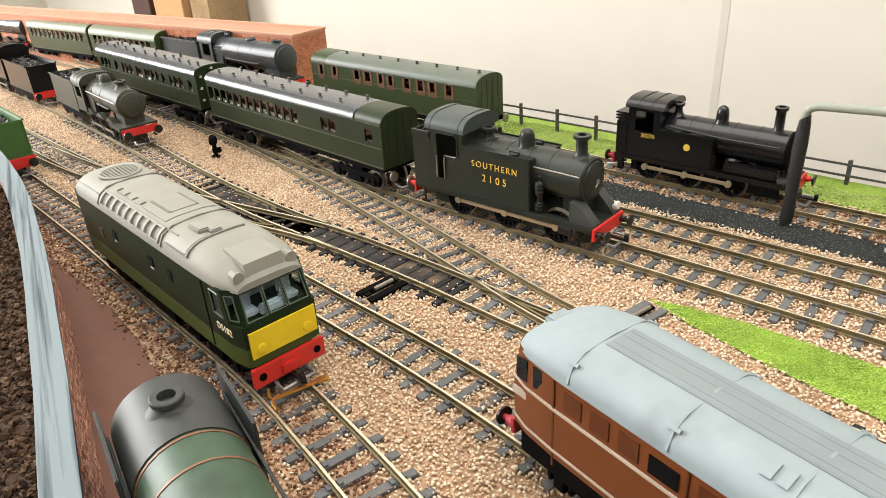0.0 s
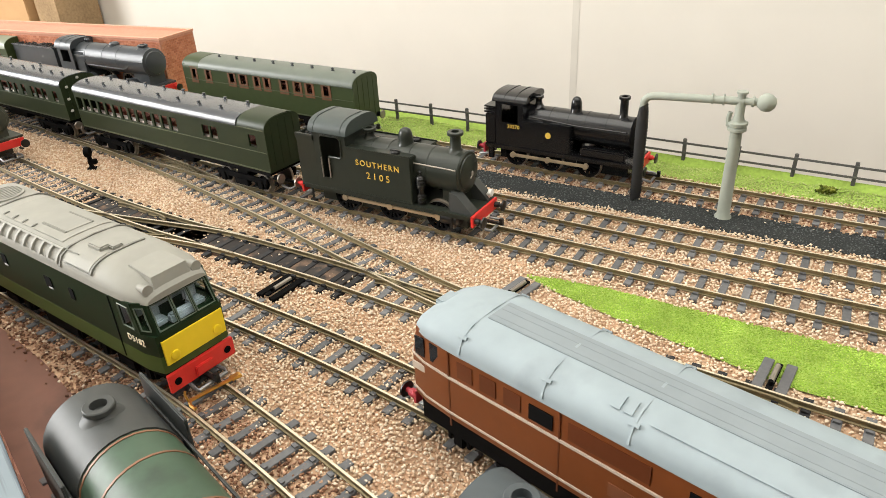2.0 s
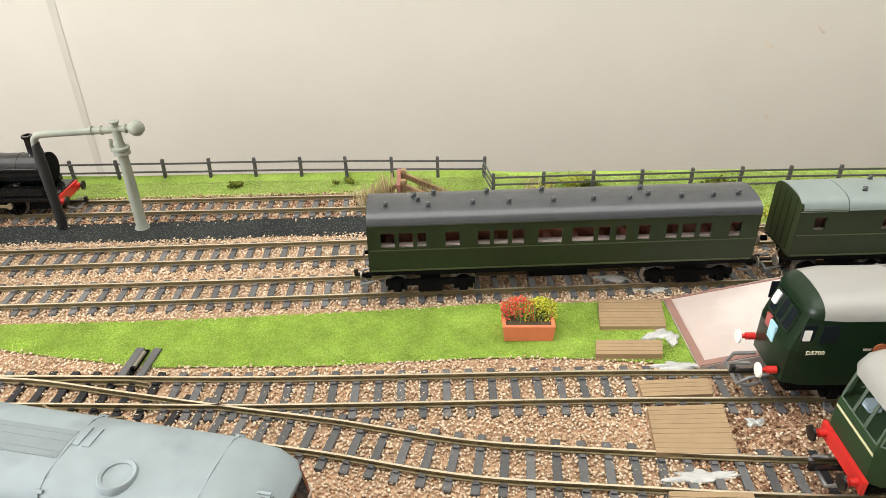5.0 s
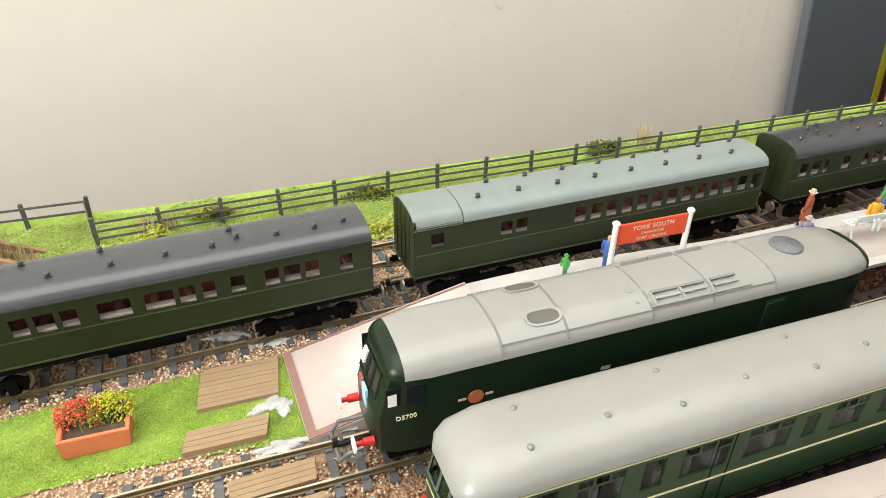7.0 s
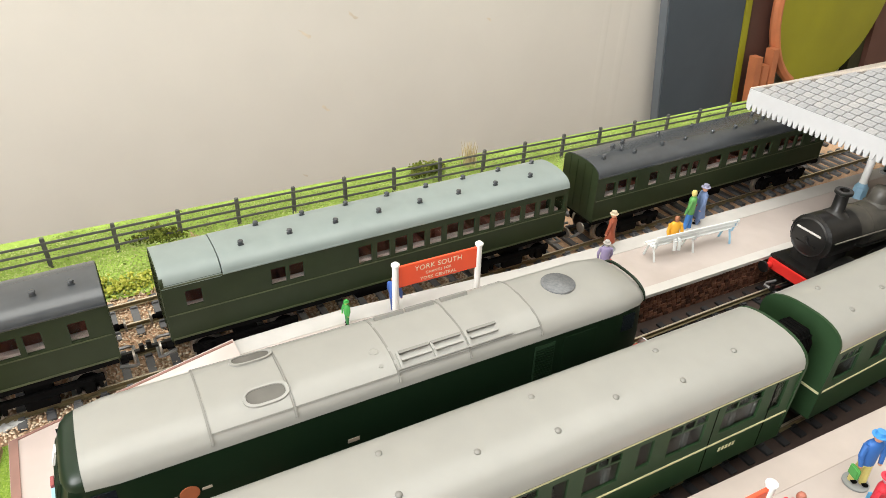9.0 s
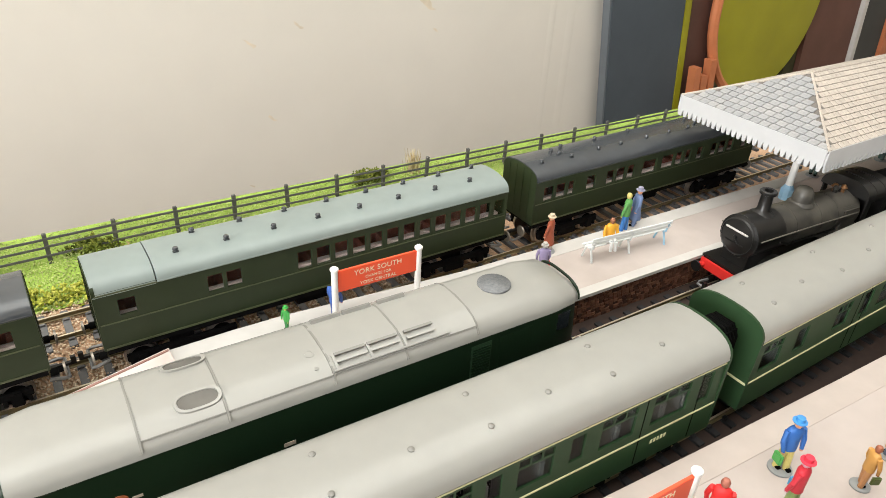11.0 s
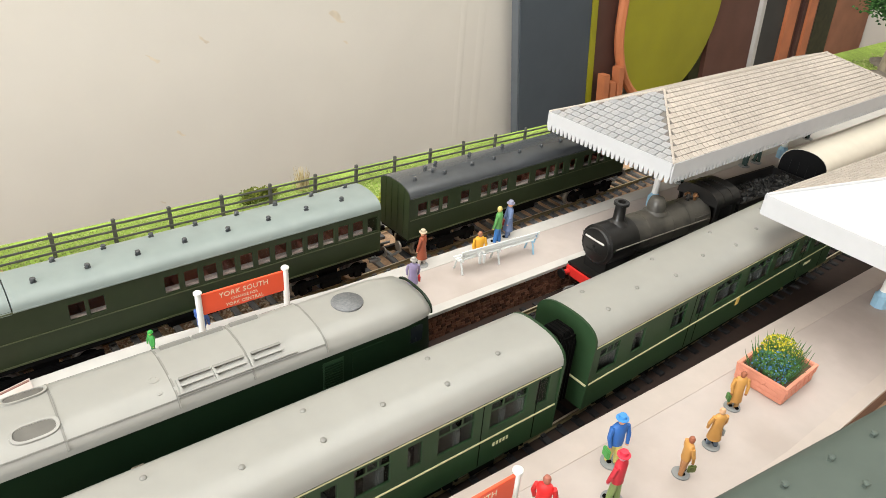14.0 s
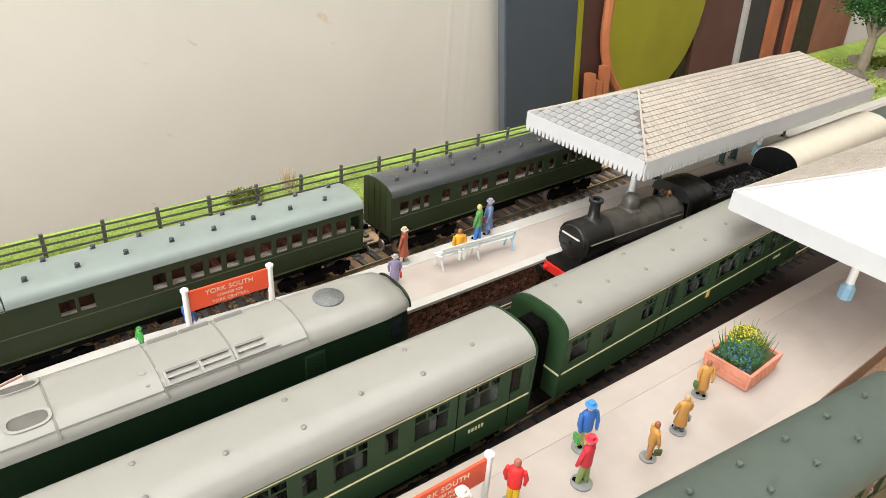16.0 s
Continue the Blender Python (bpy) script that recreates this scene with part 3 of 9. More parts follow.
LINES = {
    "main": [(-1200, 34), (-960, 36), (-800, 32), (-700, 26), (-600, 17), (-520, 10), (-450, 7.5), (-300, 7), (-120, 6), (170, 8), (400, 8), (700, 8), (1000, 6), (1450, 6)],
    "loop": [(-1200, 84), (-900, 72), (-700, 60), (-560, 50), (-450, 46), (-120, 45), (180, 47), (400, 48), (700, 46), (1000, 46), (1450, 46)],
    "siding": [(-1400, 96), (-1150, 106), (-900, 113), (-700, 115), (-500, 112), (-300, 109), (-150, 107), (-22, 105)],
    "platform_road": [(-430, -62), (-350, -63), (-310, -65), (-280, -66.5), (-196, -67.5), (-100, -73), (-43, -75), (70, -77.5), (130, -80), (240, -83.5), (345, -87), (466, -89), (570, -95), (660, -103), (820, -105), (1200, -108)],
    "bay_road": [(-214, -67), (-180, -71), (-139, -80.5), (-90, -92), (-46, -101.5), (7, -115), (57, -122), (144, -131), (260, -136), (386, -139), (620, -138), (900, -140)],
    "goods_road": [(-860, -80), (-700, -88), (-550, -94), (-450, -102), (-376, -108.5), (-311, -113), (-268, -117.5), (-220, -125), (-177, -137), (-125, -150), (-60, -165), (0, -183), (100, -204), (240, -225), (480, -262)],
    "shed_road": [(-900, -112), (-760, -123), (-678, -127), (-607, -132), (-530, -138), (-500, -141), (-430, -148), (-347, -156), (-297, -165), (-249, -176), (-200, -189), (-120, -213), (-40, -240), (60, -280)],
    "ladder_road": [(-700, 24), (-600, 13), (-533, 2), (-470, -11), (-419, -22), (-370, -34.5), (-325, -46), (-293, -54), (-250, -62), (-210, -67)],
    "yard_road": [(-1200, -2), (-969, -17), (-775, -30), (-656, -42), (-590, -51), (-517, -59), (-460, -62), (-425, -62)],
    "link_road": [(-720, -92), (-640, -91), (-566, -85), (-513, -78), (-470, -70.5), (-430, -64), (-400, -62.5)],
    "front_road": [(-345, -200), (-295, -211), (-240, -226), (-160, -250), (-60, -284)],
}
CENTRES = {k: smooth_line(v) for k, v in LINES.items()}


def nearest(a, pts):
    return np.sqrt(((pts[None] - a[:, None]) ** 2).sum(-1)).min(1)


bm = bmesh.new()
bx(bm, -1.7, 1.7, -15, 15, 0, 2.0, 0.15)
for sy in (-GAUGE / 2, GAUGE / 2):
    for off in (-1.9, 1.9):
        bx(bm, -1.2, 1.2, sy + off - 0.75, sy + off + 0.75, 2.0, 2.9)
SLEEPER_MESH = mesh_of("sleeper", bm, SLEEPER, smooth=False)
SLEEPER_MESH_BLACK = SLEEPER_MESH.copy()
SLEEPER_MESH_BLACK.materials[0] = SLEEPER_BLACK
RAIL_PROFILE = [(-0.95, 2.0), (0.95, 2.0), (0.95, 2.35), (0.3, 2.6), (0.3, 3.6), (0.55, 3.75), (0.55, 4.4), (0.45, 4.5), (-0.45, 4.5), (-0.55, 4.4), (-0.55, 3.75), (-0.3, 3.6), (-0.3, 2.6), (-0.95, 2.35)]


def lay_track(key, label, tone=lambda x: False, avoid=(), span=(-900, 900)):
    line = CENTRES[key]
    d = np.gradient(line, axis=0)
    d /= np.hypot(d[:, 0], d[:, 1])[:, None]
    nrm = np.stack([-d[:, 1], d[:, 0]], 1)
    t = thing("railway_track", label, "railway track", group="tracks")
    for side in (-1, 1):
        bm = bmesh.new()
        rings = [[bm.verts.new(((p[0] + n[0] * (side * GAUGE / 2 + side * 0.5 + u)) * MM, (p[1] + n[1] * (side * GAUGE / 2 + side * 0.5 + u)) * MM, z * MM)) for u, z in RAIL_PROFILE] for p, n in zip(line, nrm)]
        k = len(RAIL_PROFILE)
        for a, b in zip(rings, rings[1:]):
            for i in range(k):
                f = bm.faces.new((a[i], a[(i + 1) % k], b[(i + 1) % k], b[i]))
                f.material_index = 1 if i == 7 else 0
        bm.faces.new(rings[0]), bm.faces.new(rings[-1][::-1])
        part("rail", bm, (RAIL_SIDE, RAIL_TOP), t, smooth=False)
    run = np.r_[0, np.cumsum(np.hypot(*np.diff(line, axis=0).T))]
    r = random.Random(len(key))
    drop = 0.05 * list(LINES).index(key)
    for s in np.arange(3, run[-1], 10.0):
        x, y = np.interp(s, run, line[:, 0]), np.interp(s, run, line[:, 1])
        if not span[0] < x < span[1]:
            continue
        if any(nearest(np.array([[x, y]]), CENTRES[o])[0] < 13 for o in avoid):
            continue
        dx, dy = np.interp(s, run, d[:, 0]), np.interp(s, run, d[:, 1])
        ob = new("sleeper", SLEEPER_MESH_BLACK if tone(x) else SLEEPER_MESH)
        ob.parent = t
        ob.matrix_local = at(x, y, -drop, math.degrees(math.atan2(dy, dx)) + r.uniform(-0.7, 0.7))
    return t


lay_track("main", "long straight main line track with brassy rails", span=(-800, 800))
lay_track("loop", "loop track behind the main line", span=(-750, 800))
lay_track("siding", "siding track ending at a buffer stop", span=(-720, 0))
# past x 340 and 140 black sleepers paint the shade between the platforms
lay_track("platform_road", "track with points leading into the platform", tone=lambda x: x < -318 or -190 < x < -120 or x > 340, span=(-440, 700))
lay_track("bay_road", "track curving from points to the second platform", tone=lambda x: x < -110 or x > 140, avoid=("platform_road",), span=(-214, 700))
lay_track("goods_road", "track curving under the brown diesel", avoid=(), span=(-800, 300))
lay_track("shed_road", "track on which the green diesel stands", span=(-800, 60))
lay_track("ladder_road", "diverging track running into the points", avoid=("platform_road", "main"), span=(-700, -200))
lay_track("yard_road", "yard track joining the points", tone=lambda x: x > -560, avoid=("platform_road",), span=(-800, -425))
lay_track("link_road", "short track joining two yard roads", tone=lambda x: x > -560, avoid=("yard_road", "platform_road", "goods_road"), span=(-720, -400))
lay_track("front_road", "track at the front edge of the yard", span=(-345, -60))

def check_rail(key, x0, x1, side):
    """A short guard rail inside a running rail at a crossing."""
    line = CENTRES[key]
    line = line[(line[:, 0] > x0) & (line[:, 0] < x1)]
    d = np.gradient(line, axis=0)
    d /= np.hypot(d[:, 0], d[:, 1])[:, None]
    t = thing("check_rail", "short brassy guard rail at the crossing", "rail", group="guard rails")
    bm = bmesh.new()
    n = len(line)
    rings = []
    for i, (p, q) in enumerate(zip(line, d)):
        f = abs(2 * i / (n - 1) - 1)
        off = side * (GAUGE / 2 - 1.7 - 1.6 * max(0, f - 0.7) / 0.3)
        rings.append([(p[0] - q[1] * (off + u), p[1] + q[0] * (off + u), z - 0.15) for u, z in RAIL_PROFILE])
    loft(bm, rings)
    part("rail", bm, RAIL_SIDE, t, smooth=False)


for key, x0, x1, side in (("platform_road", -318, -268, 1), ("ladder_road", -318, -262, -1), ("platform_road", -172, -128, 1), ("bay_road", -172, -128, -1), ("yard_road", -520, -470, 1), ("link_road", -500, -452, -1), ("main", -560, -505, -1), ("ladder_road", -560, -505, 1)):
    check_rail(key, x0, x1, side)

# dark sheet added under the yard points for shade and grime between sleepers
t = thing("track_points", "dark sheet standing in for shade and grime between point sleepers", "track bed")
for key, x0, x1 in (("yard_road", -540, -430), ("link_road", -540, -425), ("platform_road", -430, -328)):
    line = CENTRES[key]
    line = line[(line[:, 0] > x0) & (line[:, 0] < x1)]
    d = np.gradient(line, axis=0)
    d /= np.hypot(d[:, 0], d[:, 1])[:, None]
    lift = 0.02 * len(key)
    bm = bmesh.new()
    loft(bm, [[(p[0] - q[1] * u, p[1] + q[0] * u, z) for u, z in ((-10.5, 0.1), (10.5, 0.1), (10.5, 1.2 + lift), (-10.5, 1.2 + lift))] for p, q in zip(line, d)])
    part("web", bm, SLEEPER_GAP_SHADE, t, smooth=False)

# point motors and tie bars beside the points
def tie_bar(x, y, turn):
    t = thing("point_lever", "black plastic point tie bar on two sleepers", "point lever", at(x, y, 0, turn), group="point levers")
    bm = bmesh.new()
    for k in (-4.2, 4.2):
        bx(bm, k - 1.9, k + 1.9, -11, 11, 0.3, 2.4, 0.2)
    part("timber", bm, BLACK_MATT if x < -300 else SLEEPER, t)
    bm = bmesh.new()
    bx(bm, -1.2, 1.2, -10, 9, 2.0, 2.9, 0.2)
    rod(bm, (0, -6, 2.6), (0, -6, 4.6), 0.9)
    part("bar", bm, BLACK_MATT, t)
    bm = bmesh.new()
    rod(bm, (-0.2, -4.5, 3.2), (-0.2, 6.5, 3.2), 1.1)
    part("pin", bm, STEEL, t, "bright steel spring pin")


tie_bar(-356, -83, -4)
tie_bar(-139, -50, -6)
tie_bar(-252, -36, -12)

# ---- loose stone and turf ----
def scatter(name, pts, sizes, material, label, category, squash=0.75, seed=1, rounded=False):
    """Many small chips in one mesh: jittered eight-sided stones."""
    r = np.random.default_rng(seed)
    n = len(pts)
    base = np.array([(1, 0, 0), (-1, 0, 0), (0, 1, 0), (0, -1, 0), (0, 0, 1), (0, 0, -1)], float)
    faces = np.array([(0, 2, 4), (2, 1, 4), (1, 3, 4), (3, 0, 4), (2, 0, 5), (1, 2, 5), (3, 1, 5), (0, 3, 5)])
    q = r.normal(size=(n, 4))
    q /= np.linalg.norm(q, axis=1)[:, None]
    w, x, y, z = q.T
    rot = np.stack([np.stack([1 - 2 * (y * y + z * z), 2 * (x * y - w * z), 2 * (x * z + w * y)], -1), np.stack([2 * (x * y + w * z), 1 - 2 * (x * x + z * z), 2 * (y * z - w * x)], -1), np.stack([2 * (x * z - w * y), 2 * (y * z + w * x), 1 - 2 * (x * x + y * y)], -1)], 1)
    shape = base[None] * r.uniform(0.65, 1.25, (n, 6, 1)) * r.uniform(0.7, 1.2, (n, 1, 3))
    v = np.einsum("nij,nkj->nki", rot, shape) * np.asarray(sizes)[:, None, None]
    v[..., 2] *= squash
    v = (v + np.asarray(pts)[:, None, :]) * MM
    me = bpy.data.meshes.new(name)
    me.vertices.add(6 * n), me.loops.add(24 * n), me.polygons.add(8 * n)
    me.vertices.foreach_set("co", v.astype(np.float32).ravel())
    me.loops.foreach_set("vertex_index", (faces[None] + 6 * np.arange(n)[:, None, None]).astype(np.int32).ravel())
    me.polygons.foreach_set("loop_start", np.arange(0, 24 * n, 3, dtype=np.int32))
    me.update()
    me.validate()
    me.shade_smooth() if rounded else me.shade_flat()
    me.materials.append(material)
    return tagged(new(name, me), label, category, kind="stuff")


def jittered(x0, x1, y0, y1, step):
    gx, gy = np.meshgrid(np.arange(x0, x1, step), np.arange(y0, y1, step))
    p = np.stack([gx.ravel(), gy.ravel()], 1)
    return p + rng.uniform(-0.55, 0.55, p.shape) * step


p = jittered(-960, 345, -262, 128, 1.42)
X, Y = p.T
far_left = X < -560
keep = ~((X > -254) & (X < 118) & (Y > np.interp(X, [-254, -240, -200, -134, -55, 20, 68, 118], [-21, -27, -38, -52, -55, -53, -56, -64]) + rng.normal(0, 1.2, len(X))) & (Y < np.interp(X, [-254, -240, -217, -141, -54, 29, 81, 118], [-20, -17, -15, -16, -14, -10.5, -12, -13]) + rng.normal(0, 1.0, len(X))))
keep &= ~((X > -640) & (X < 110) & (Y > 67 + rng.normal(0, 1.6, len(X))) & (Y < 91 + rng.normal(0, 2.0, len(X))))
keep &= ~((X > 20) & (Y > 66 + rng.normal(0, 2, len(X))))
keep &= ~((X < -120) & (Y < np.interp(X, [-720, -620, -567, -530, -495, -466, -446, -427, -407, -392, -330, -250, -150, 0], [-135, -146.5, -155.5, -162, -165, -166, -168, -171, -174, -178, -192, -210, -238, -290]) + rng.normal(0, 2.2, len(X))))
keep &= ~((X > 114) & (Y < -12) & (Y > -74))
keep &= ~((X > 165) & (Y < -74))
keep &= ~((X > 170) & (Y > -12) & (Y < -7))
keep &= ~((X > 60) & (Y < -150))
frog = ((X > -195) & (X < -110) & (Y > -92) & (Y < -60) & (rng.random(len(X)) < 0.8))
points = (X > -550) & (X < -325) & (np.minimum(np.abs(Y - np.interp(X, [-550, -517, -460, -330], [-55, -59, -62, -64])), np.abs(Y - np.interp(X, [-550, -513, -470, -430, -330], [-83, -78, -70.5, -64, -64]))) < 11.5 + rng.normal(0, 1.0, len(X)))
keep &= ~(points & (rng.random(len(X)) < 0.86))
keep &= ~(frog & (rng.random(len(X)) < 0.5))
keep &= ~(far_left & (rng.random(len(X)) < 0.2))
keep &= ~((X < -690) & (Y > 126))
p = p[keep]
X, Y = p.T
hill = np.array([noise.noise(Vector((x * 0.03, y * 0.03, 0.0))) for x, y in p])
size = rng.uniform(0.6, 1.08, len(p))
z = 0.85 + 0.55 * hill + rng.uniform(0, 0.5, len(p))
dark = ((np.interp(X, [-720, -537, -398, -250], [-130, -135, -143, -170]) > Y) & (rng.random(len(p)) < 0.82)) | ((Y > 90) & (rng.random(len(p)) < 0.45)) | ((X > 95) & (Y < -70) & (rng.random(len(p)) < 0.5))
pts = np.c_[p, z]
scatter("ballast", pts[~dark], size[~dark], BALLAST, "loose pinkish tan granite ballast chips around the tracks", "ballast", seed=3, rounded=True)
scatter("brown_ballast", pts[dark], size[dark], BALLAST_DARK, "darker brown ballast chips at the yard's edge", "ballast", seed=4, rounded=True)

p = jittered(-600, 108, 67, 91, 1.5)
scatter("ash", np.c_[p, np.full(len(p), 0.9)], rng.uniform(0.4, 0.8, len(p)), ASH, "fine black ash on the cinder path", "ash", 0.6, 5)

p = jittered(-254, 118, -66, -10, 0.75)
ok = (p[:, 1] > np.interp(p[:, 0], [-254, -240, -200, -134, -55, 20, 68, 118], [-21, -27, -38, -52, -55, -53, -56, -64])) & (p[:, 1] < np.interp(p[:, 0], [-254, -240, -217, -141, -54, 29, 81, 118], [-20, -17, -15, -16, -14, -10.5, -12, -13]))
p = p[ok]
scatter("turf", np.c_[p, 1.1 + rng.uniform(0, 0.3, len(p))], rng.uniform(0.32, 0.55, len(p)), TURF, "bright green flock turf on the strip", "turf", 0.8, 6)

p = jittered(-640, 900, 60, 165, 1.4)
front = np.interp(p[:, 0], [-1700, -600, -60, -20, 24, 60, 1500], [128, 127, 125, 112, 96, 66, 62])
ok = (p[:, 1] > front + rng.normal(0, 1.5, len(p))) & (p[:, 1] < back_edge(p[:, 0]) - 0.5)
p = p[ok]
f = np.clip((p[:, 1] - np.interp(p[:, 0], [-1700, -600, -60, -20, 24, 60, 1500], [128, 127, 125, 112, 96, 66, 62])) / 60, 0, 1)
hill = np.array([noise.noise(Vector((x * 0.035, y * 0.06, 3.1))) for x, y in p])
scatter("bank_turf", np.c_[p, 1.2 + 2.2 * hill * (f > 0.02) + 3.4 * f**3 + rng.uniform(0, 0.8, len(p))], rng.uniform(0.45, 0.85, len(p)), BANK, "pale green grass flock on the back bank", "turf", 0.9, 7)


def clump(name, x, y, z, w, d, h, n, material, label, category, size=(1.0, 2.0), seed=0, group=""):
    """A bush of many small leafy bits with an uneven outline."""
    r = np.random.default_rng(seed)
    c = r.normal(size=(max(4, n // 40), 3)) * (w * 0.33, d * 0.33, h * 0.2)
    c[:, 2] = np.abs(c[:, 2]) + h * 0.3
    q = c[r.integers(0, len(c), n)] + r.normal(size=(n, 3)) * (w * 0.13, d * 0.13, h * 0.17)
    q[:, 2] = np.abs(q[:, 2])
    ob = scatter(name, q, r.uniform(*size, n), material, label, category, 0.9, seed)
    del ob["kind"]
    ob.matrix_world = at(x, y, z)
    if group:
        ob["group"] = group
    return ob


# a yellow-green hedge along the loop track
q = []
r = np.random.default_rng(12)
for x in np.arange(108, 900, 1.3):
    if noise.noise(Vector((x * 0.02, 1.0, 0))) > -0.42:
        for _ in range(9):
            q.append((x + r.normal(0, 2), 75 + 4 * noise.noise(Vector((x * 0.015, 0, 2))) + r.normal(0, 4.0), 1.5 + abs(r.normal(0, 2.2))))
scatter("low_hedge", np.array(q), r.uniform(0.7, 1.5, len(q)), FOLIAGE, "low yellow-green foliage along the ballast edge", "foliage", 0.9, 13)

BUSHES = [(50, 86, 24, 13, 13, 1100, FOLIAGE), (72, 92, 13, 10, 18, 700, FOLIAGE), (140, 77, 22, 10, 8, 260, FOLIAGE), (192, 113, 24, 7, 8, 220, FOLIAGE_DARK), (106, 121, 16, 8, 7, 130, FOLIAGE_DARK),
          (368, 121, 15, 8, 9, 420, FOLIAGE_DARK), (-135, 138, 10, 6, 5, 90, FOLIAGE_DARK), (-60, 140, 8, 5, 4, 60, FOLIAGE_DARK), (96, 124, 14, 7, 9, 120, FOLIAGE)]
for k, (x, y, w, d, h, n, m_) in enumerate(BUSHES):
    clump("bush", x, y, 1.5, w, d, h, n if n > 500 else 3 * n, m_, "small rounded foliage bush on the grassy bank", "bush", size=(0.6, 1.2) if n > 500 else (0.7, 1.3), seed=30 + k, group="bushes on the bank")


def tuft(x, y, z, h, n, seed):
    r = random.Random(seed)
    bm = bmesh.new()
    for _ in range(n):
        a, l = r.uniform(0, 6.28), h * r.uniform(0.6, 1.0)
        ox, oy = r.gauss(0, 2.2), r.gauss(0, 1.6)
        dx, dy = math.cos(a) * l * 0.18, math.sin(a) * l * 0.18
        rod(bm, (ox, oy, 0), (ox + dx, oy + dy, l), 0.35, 3, 0.08)
    ob = new("grass_tuft", mesh_of("grass_tuft", bm, STRAW, smooth=False))
    ob.matrix_world = at(x, y, z)
    return tagged(ob, "tall tuft of dry straw-coloured grass", "grass tuft", group="dry grass tufts")


for k, (x, y, h, n) in enumerate(((67, 113, 16, 45), (401, 119, 18, 60), (-30, 112, 20, 60), (-44, 104, 15, 40), (6, 108, 12, 25), (-16, 100, 13, 30), (-6, 112, 17, 50), (-24, 96, 12, 40), (-38, 110, 14, 45), (10, 100, 10, 30), (78, 113, 14, 40))):
    tuft(x, y, 2, h, n, k)

clump("earth_mound", -16, 104, -0.6, 46, 26, 1.6, 1000, BALLAST_DARK, "low reddish brown earth mound under the buffer stop", "mound", (0.7, 1.4), 77)
clump("moss_mound", -34, 104, 0.0, 26, 20, 2.4, 500, BANK, "mossy green tuft of flock at the siding's end", "moss", (0.6, 1.2), 78)

# ---- fences ----
def fence(pts, pitch, label, rails=(5.5, 11.0, 15.0)):
    t = thing("fence", label, "fence", group="lineside fences")
    line = np.array(pts, float)
    run = np.r_[0, np.cumsum(np.hypot(*np.diff(line, axis=0).T))]
    n = max(1, round(run[-1] / pitch))
    r = random.Random(n)
    P = [(np.interp(s, run, line[:, 0]), np.interp(s, run, line[:, 1])) for s in np.linspace(0, run[-1], n + 1)]
    bm = bmesh.new()
    bx(bm, -1.1, 1.1, -1.0, 1.0, -2, 16.5, 0.25)
    post = mesh_of("post", bm, FENCE)
    for (x, y), nxt in zip(P, P[1:] + [P[-1]]):
        o = new("post", post)
        o.parent, o.matrix_local = t, pose(x * MM, y * MM, 0.002, r.uniform(-1.5, 1.5), r.uniform(-2, 2), math.degrees(math.atan2(P[-1][1] - P[0][1], P[-1][0] - P[0][0])))
    for a, b in zip(P, P[1:]):
        for z in rails:
            bm = bmesh.new()
            L = math.hypot(b[0] - a[0], b[1] - a[1])
            bx(bm, 0, L, -1.6, -0.9, -0.65, 0.65, 0.12)
            o = part("rail", bm, FENCE, t)
            o.matrix_local = pose(a[0] * MM, a[1] * MM, (2 + z + r.uniform(-0.25, 0.25)) * MM, 0, 0, math.degrees(math.atan2(b[1] - a[1], b[0] - a[0])))
    return t


fence([(-640, 157), (-399, 156), (-88, 148), (37, 140)], 33, "dark timber post and rail fence on the bank", (7.5, 13.8))
fence([(37, 140), (41, 112)], 28, "short return of the dark timber fence", (5.0, 9.5, 13.8))
fence([(41, 112), (229, 112), (425, 106), (600, 100), (900, 94)], 33, "dark three-rail timber fence beside the loop", (4.0, 9.0, 13.8))

# ---- platforms ----
def platform(name, xs, far, near, label, ramp_to, brick_side, edge=9.0, height=18.0, edging=PLAT_EDGE):
    t = thing(name, label, "platform", kind="structure")
    z_at = lambda x: float(np.interp(x, [xs[0], ramp_to], [1.4, height]))
    bm = bmesh.new()
    rings = []
    for x in xs:
        f, n, z = far(x), near(x), z_at(x)
        rings.append([(x, n + 1, -0.2), (x, f - 1, -0.2), (x, f - 1, z - 1.6), (x, n + 1, z - 1.6)])
    loft(bm, rings)
    part("wall", bm, MORTAR, t, smooth=False)
    for nm, a, b, m_, lift in (("surface", lambda x: near(x) + edge * 0.55, lambda x: far(x) - edge, PLAT_TOP, 0.0), ("edging", lambda x: far(x) - edge, lambda x: far(x) + 0.6, edging, 0.25), ("edging", lambda x: near(x) - 0.6, lambda x: near(x) + edge * 0.55, edging, 0.25)):
        bm = bmesh.new()
        loft(bm, [[(x, a(x), z_at(x) - 1.6), (x, b(x), z_at(x) - 1.6), (x, b(x), z_at(x) + lift), (x, a(x), z_at(x) + lift)] for x in xs])
        part(nm, bm, m_, t, smooth=False)
    r = random.Random(5)
    bm = bmesh.new()
    for row in range(8):
        z0 = 0.3 + row * 2.0
        x = max(xs[0], ramp_to) + (row % 2) * 1.6
        while x < brick_side[1]:
            L = r.uniform(2.6, 3.6)
            if x > brick_side[0]:
                y = near(x) + 1
                bx(bm, x + 0.2, x + L - 0.2, y - r.uniform(0.35, 0.8), y + 0.1, z0 + 0.2, z0 + 1.8)
            x += L
    if bm.verts:
        ob = part("brickwork", bm, BRICK_DARK, t, smooth=False)
        ob["kind"] = "stuff"
    else:
        bm.free()
    return t


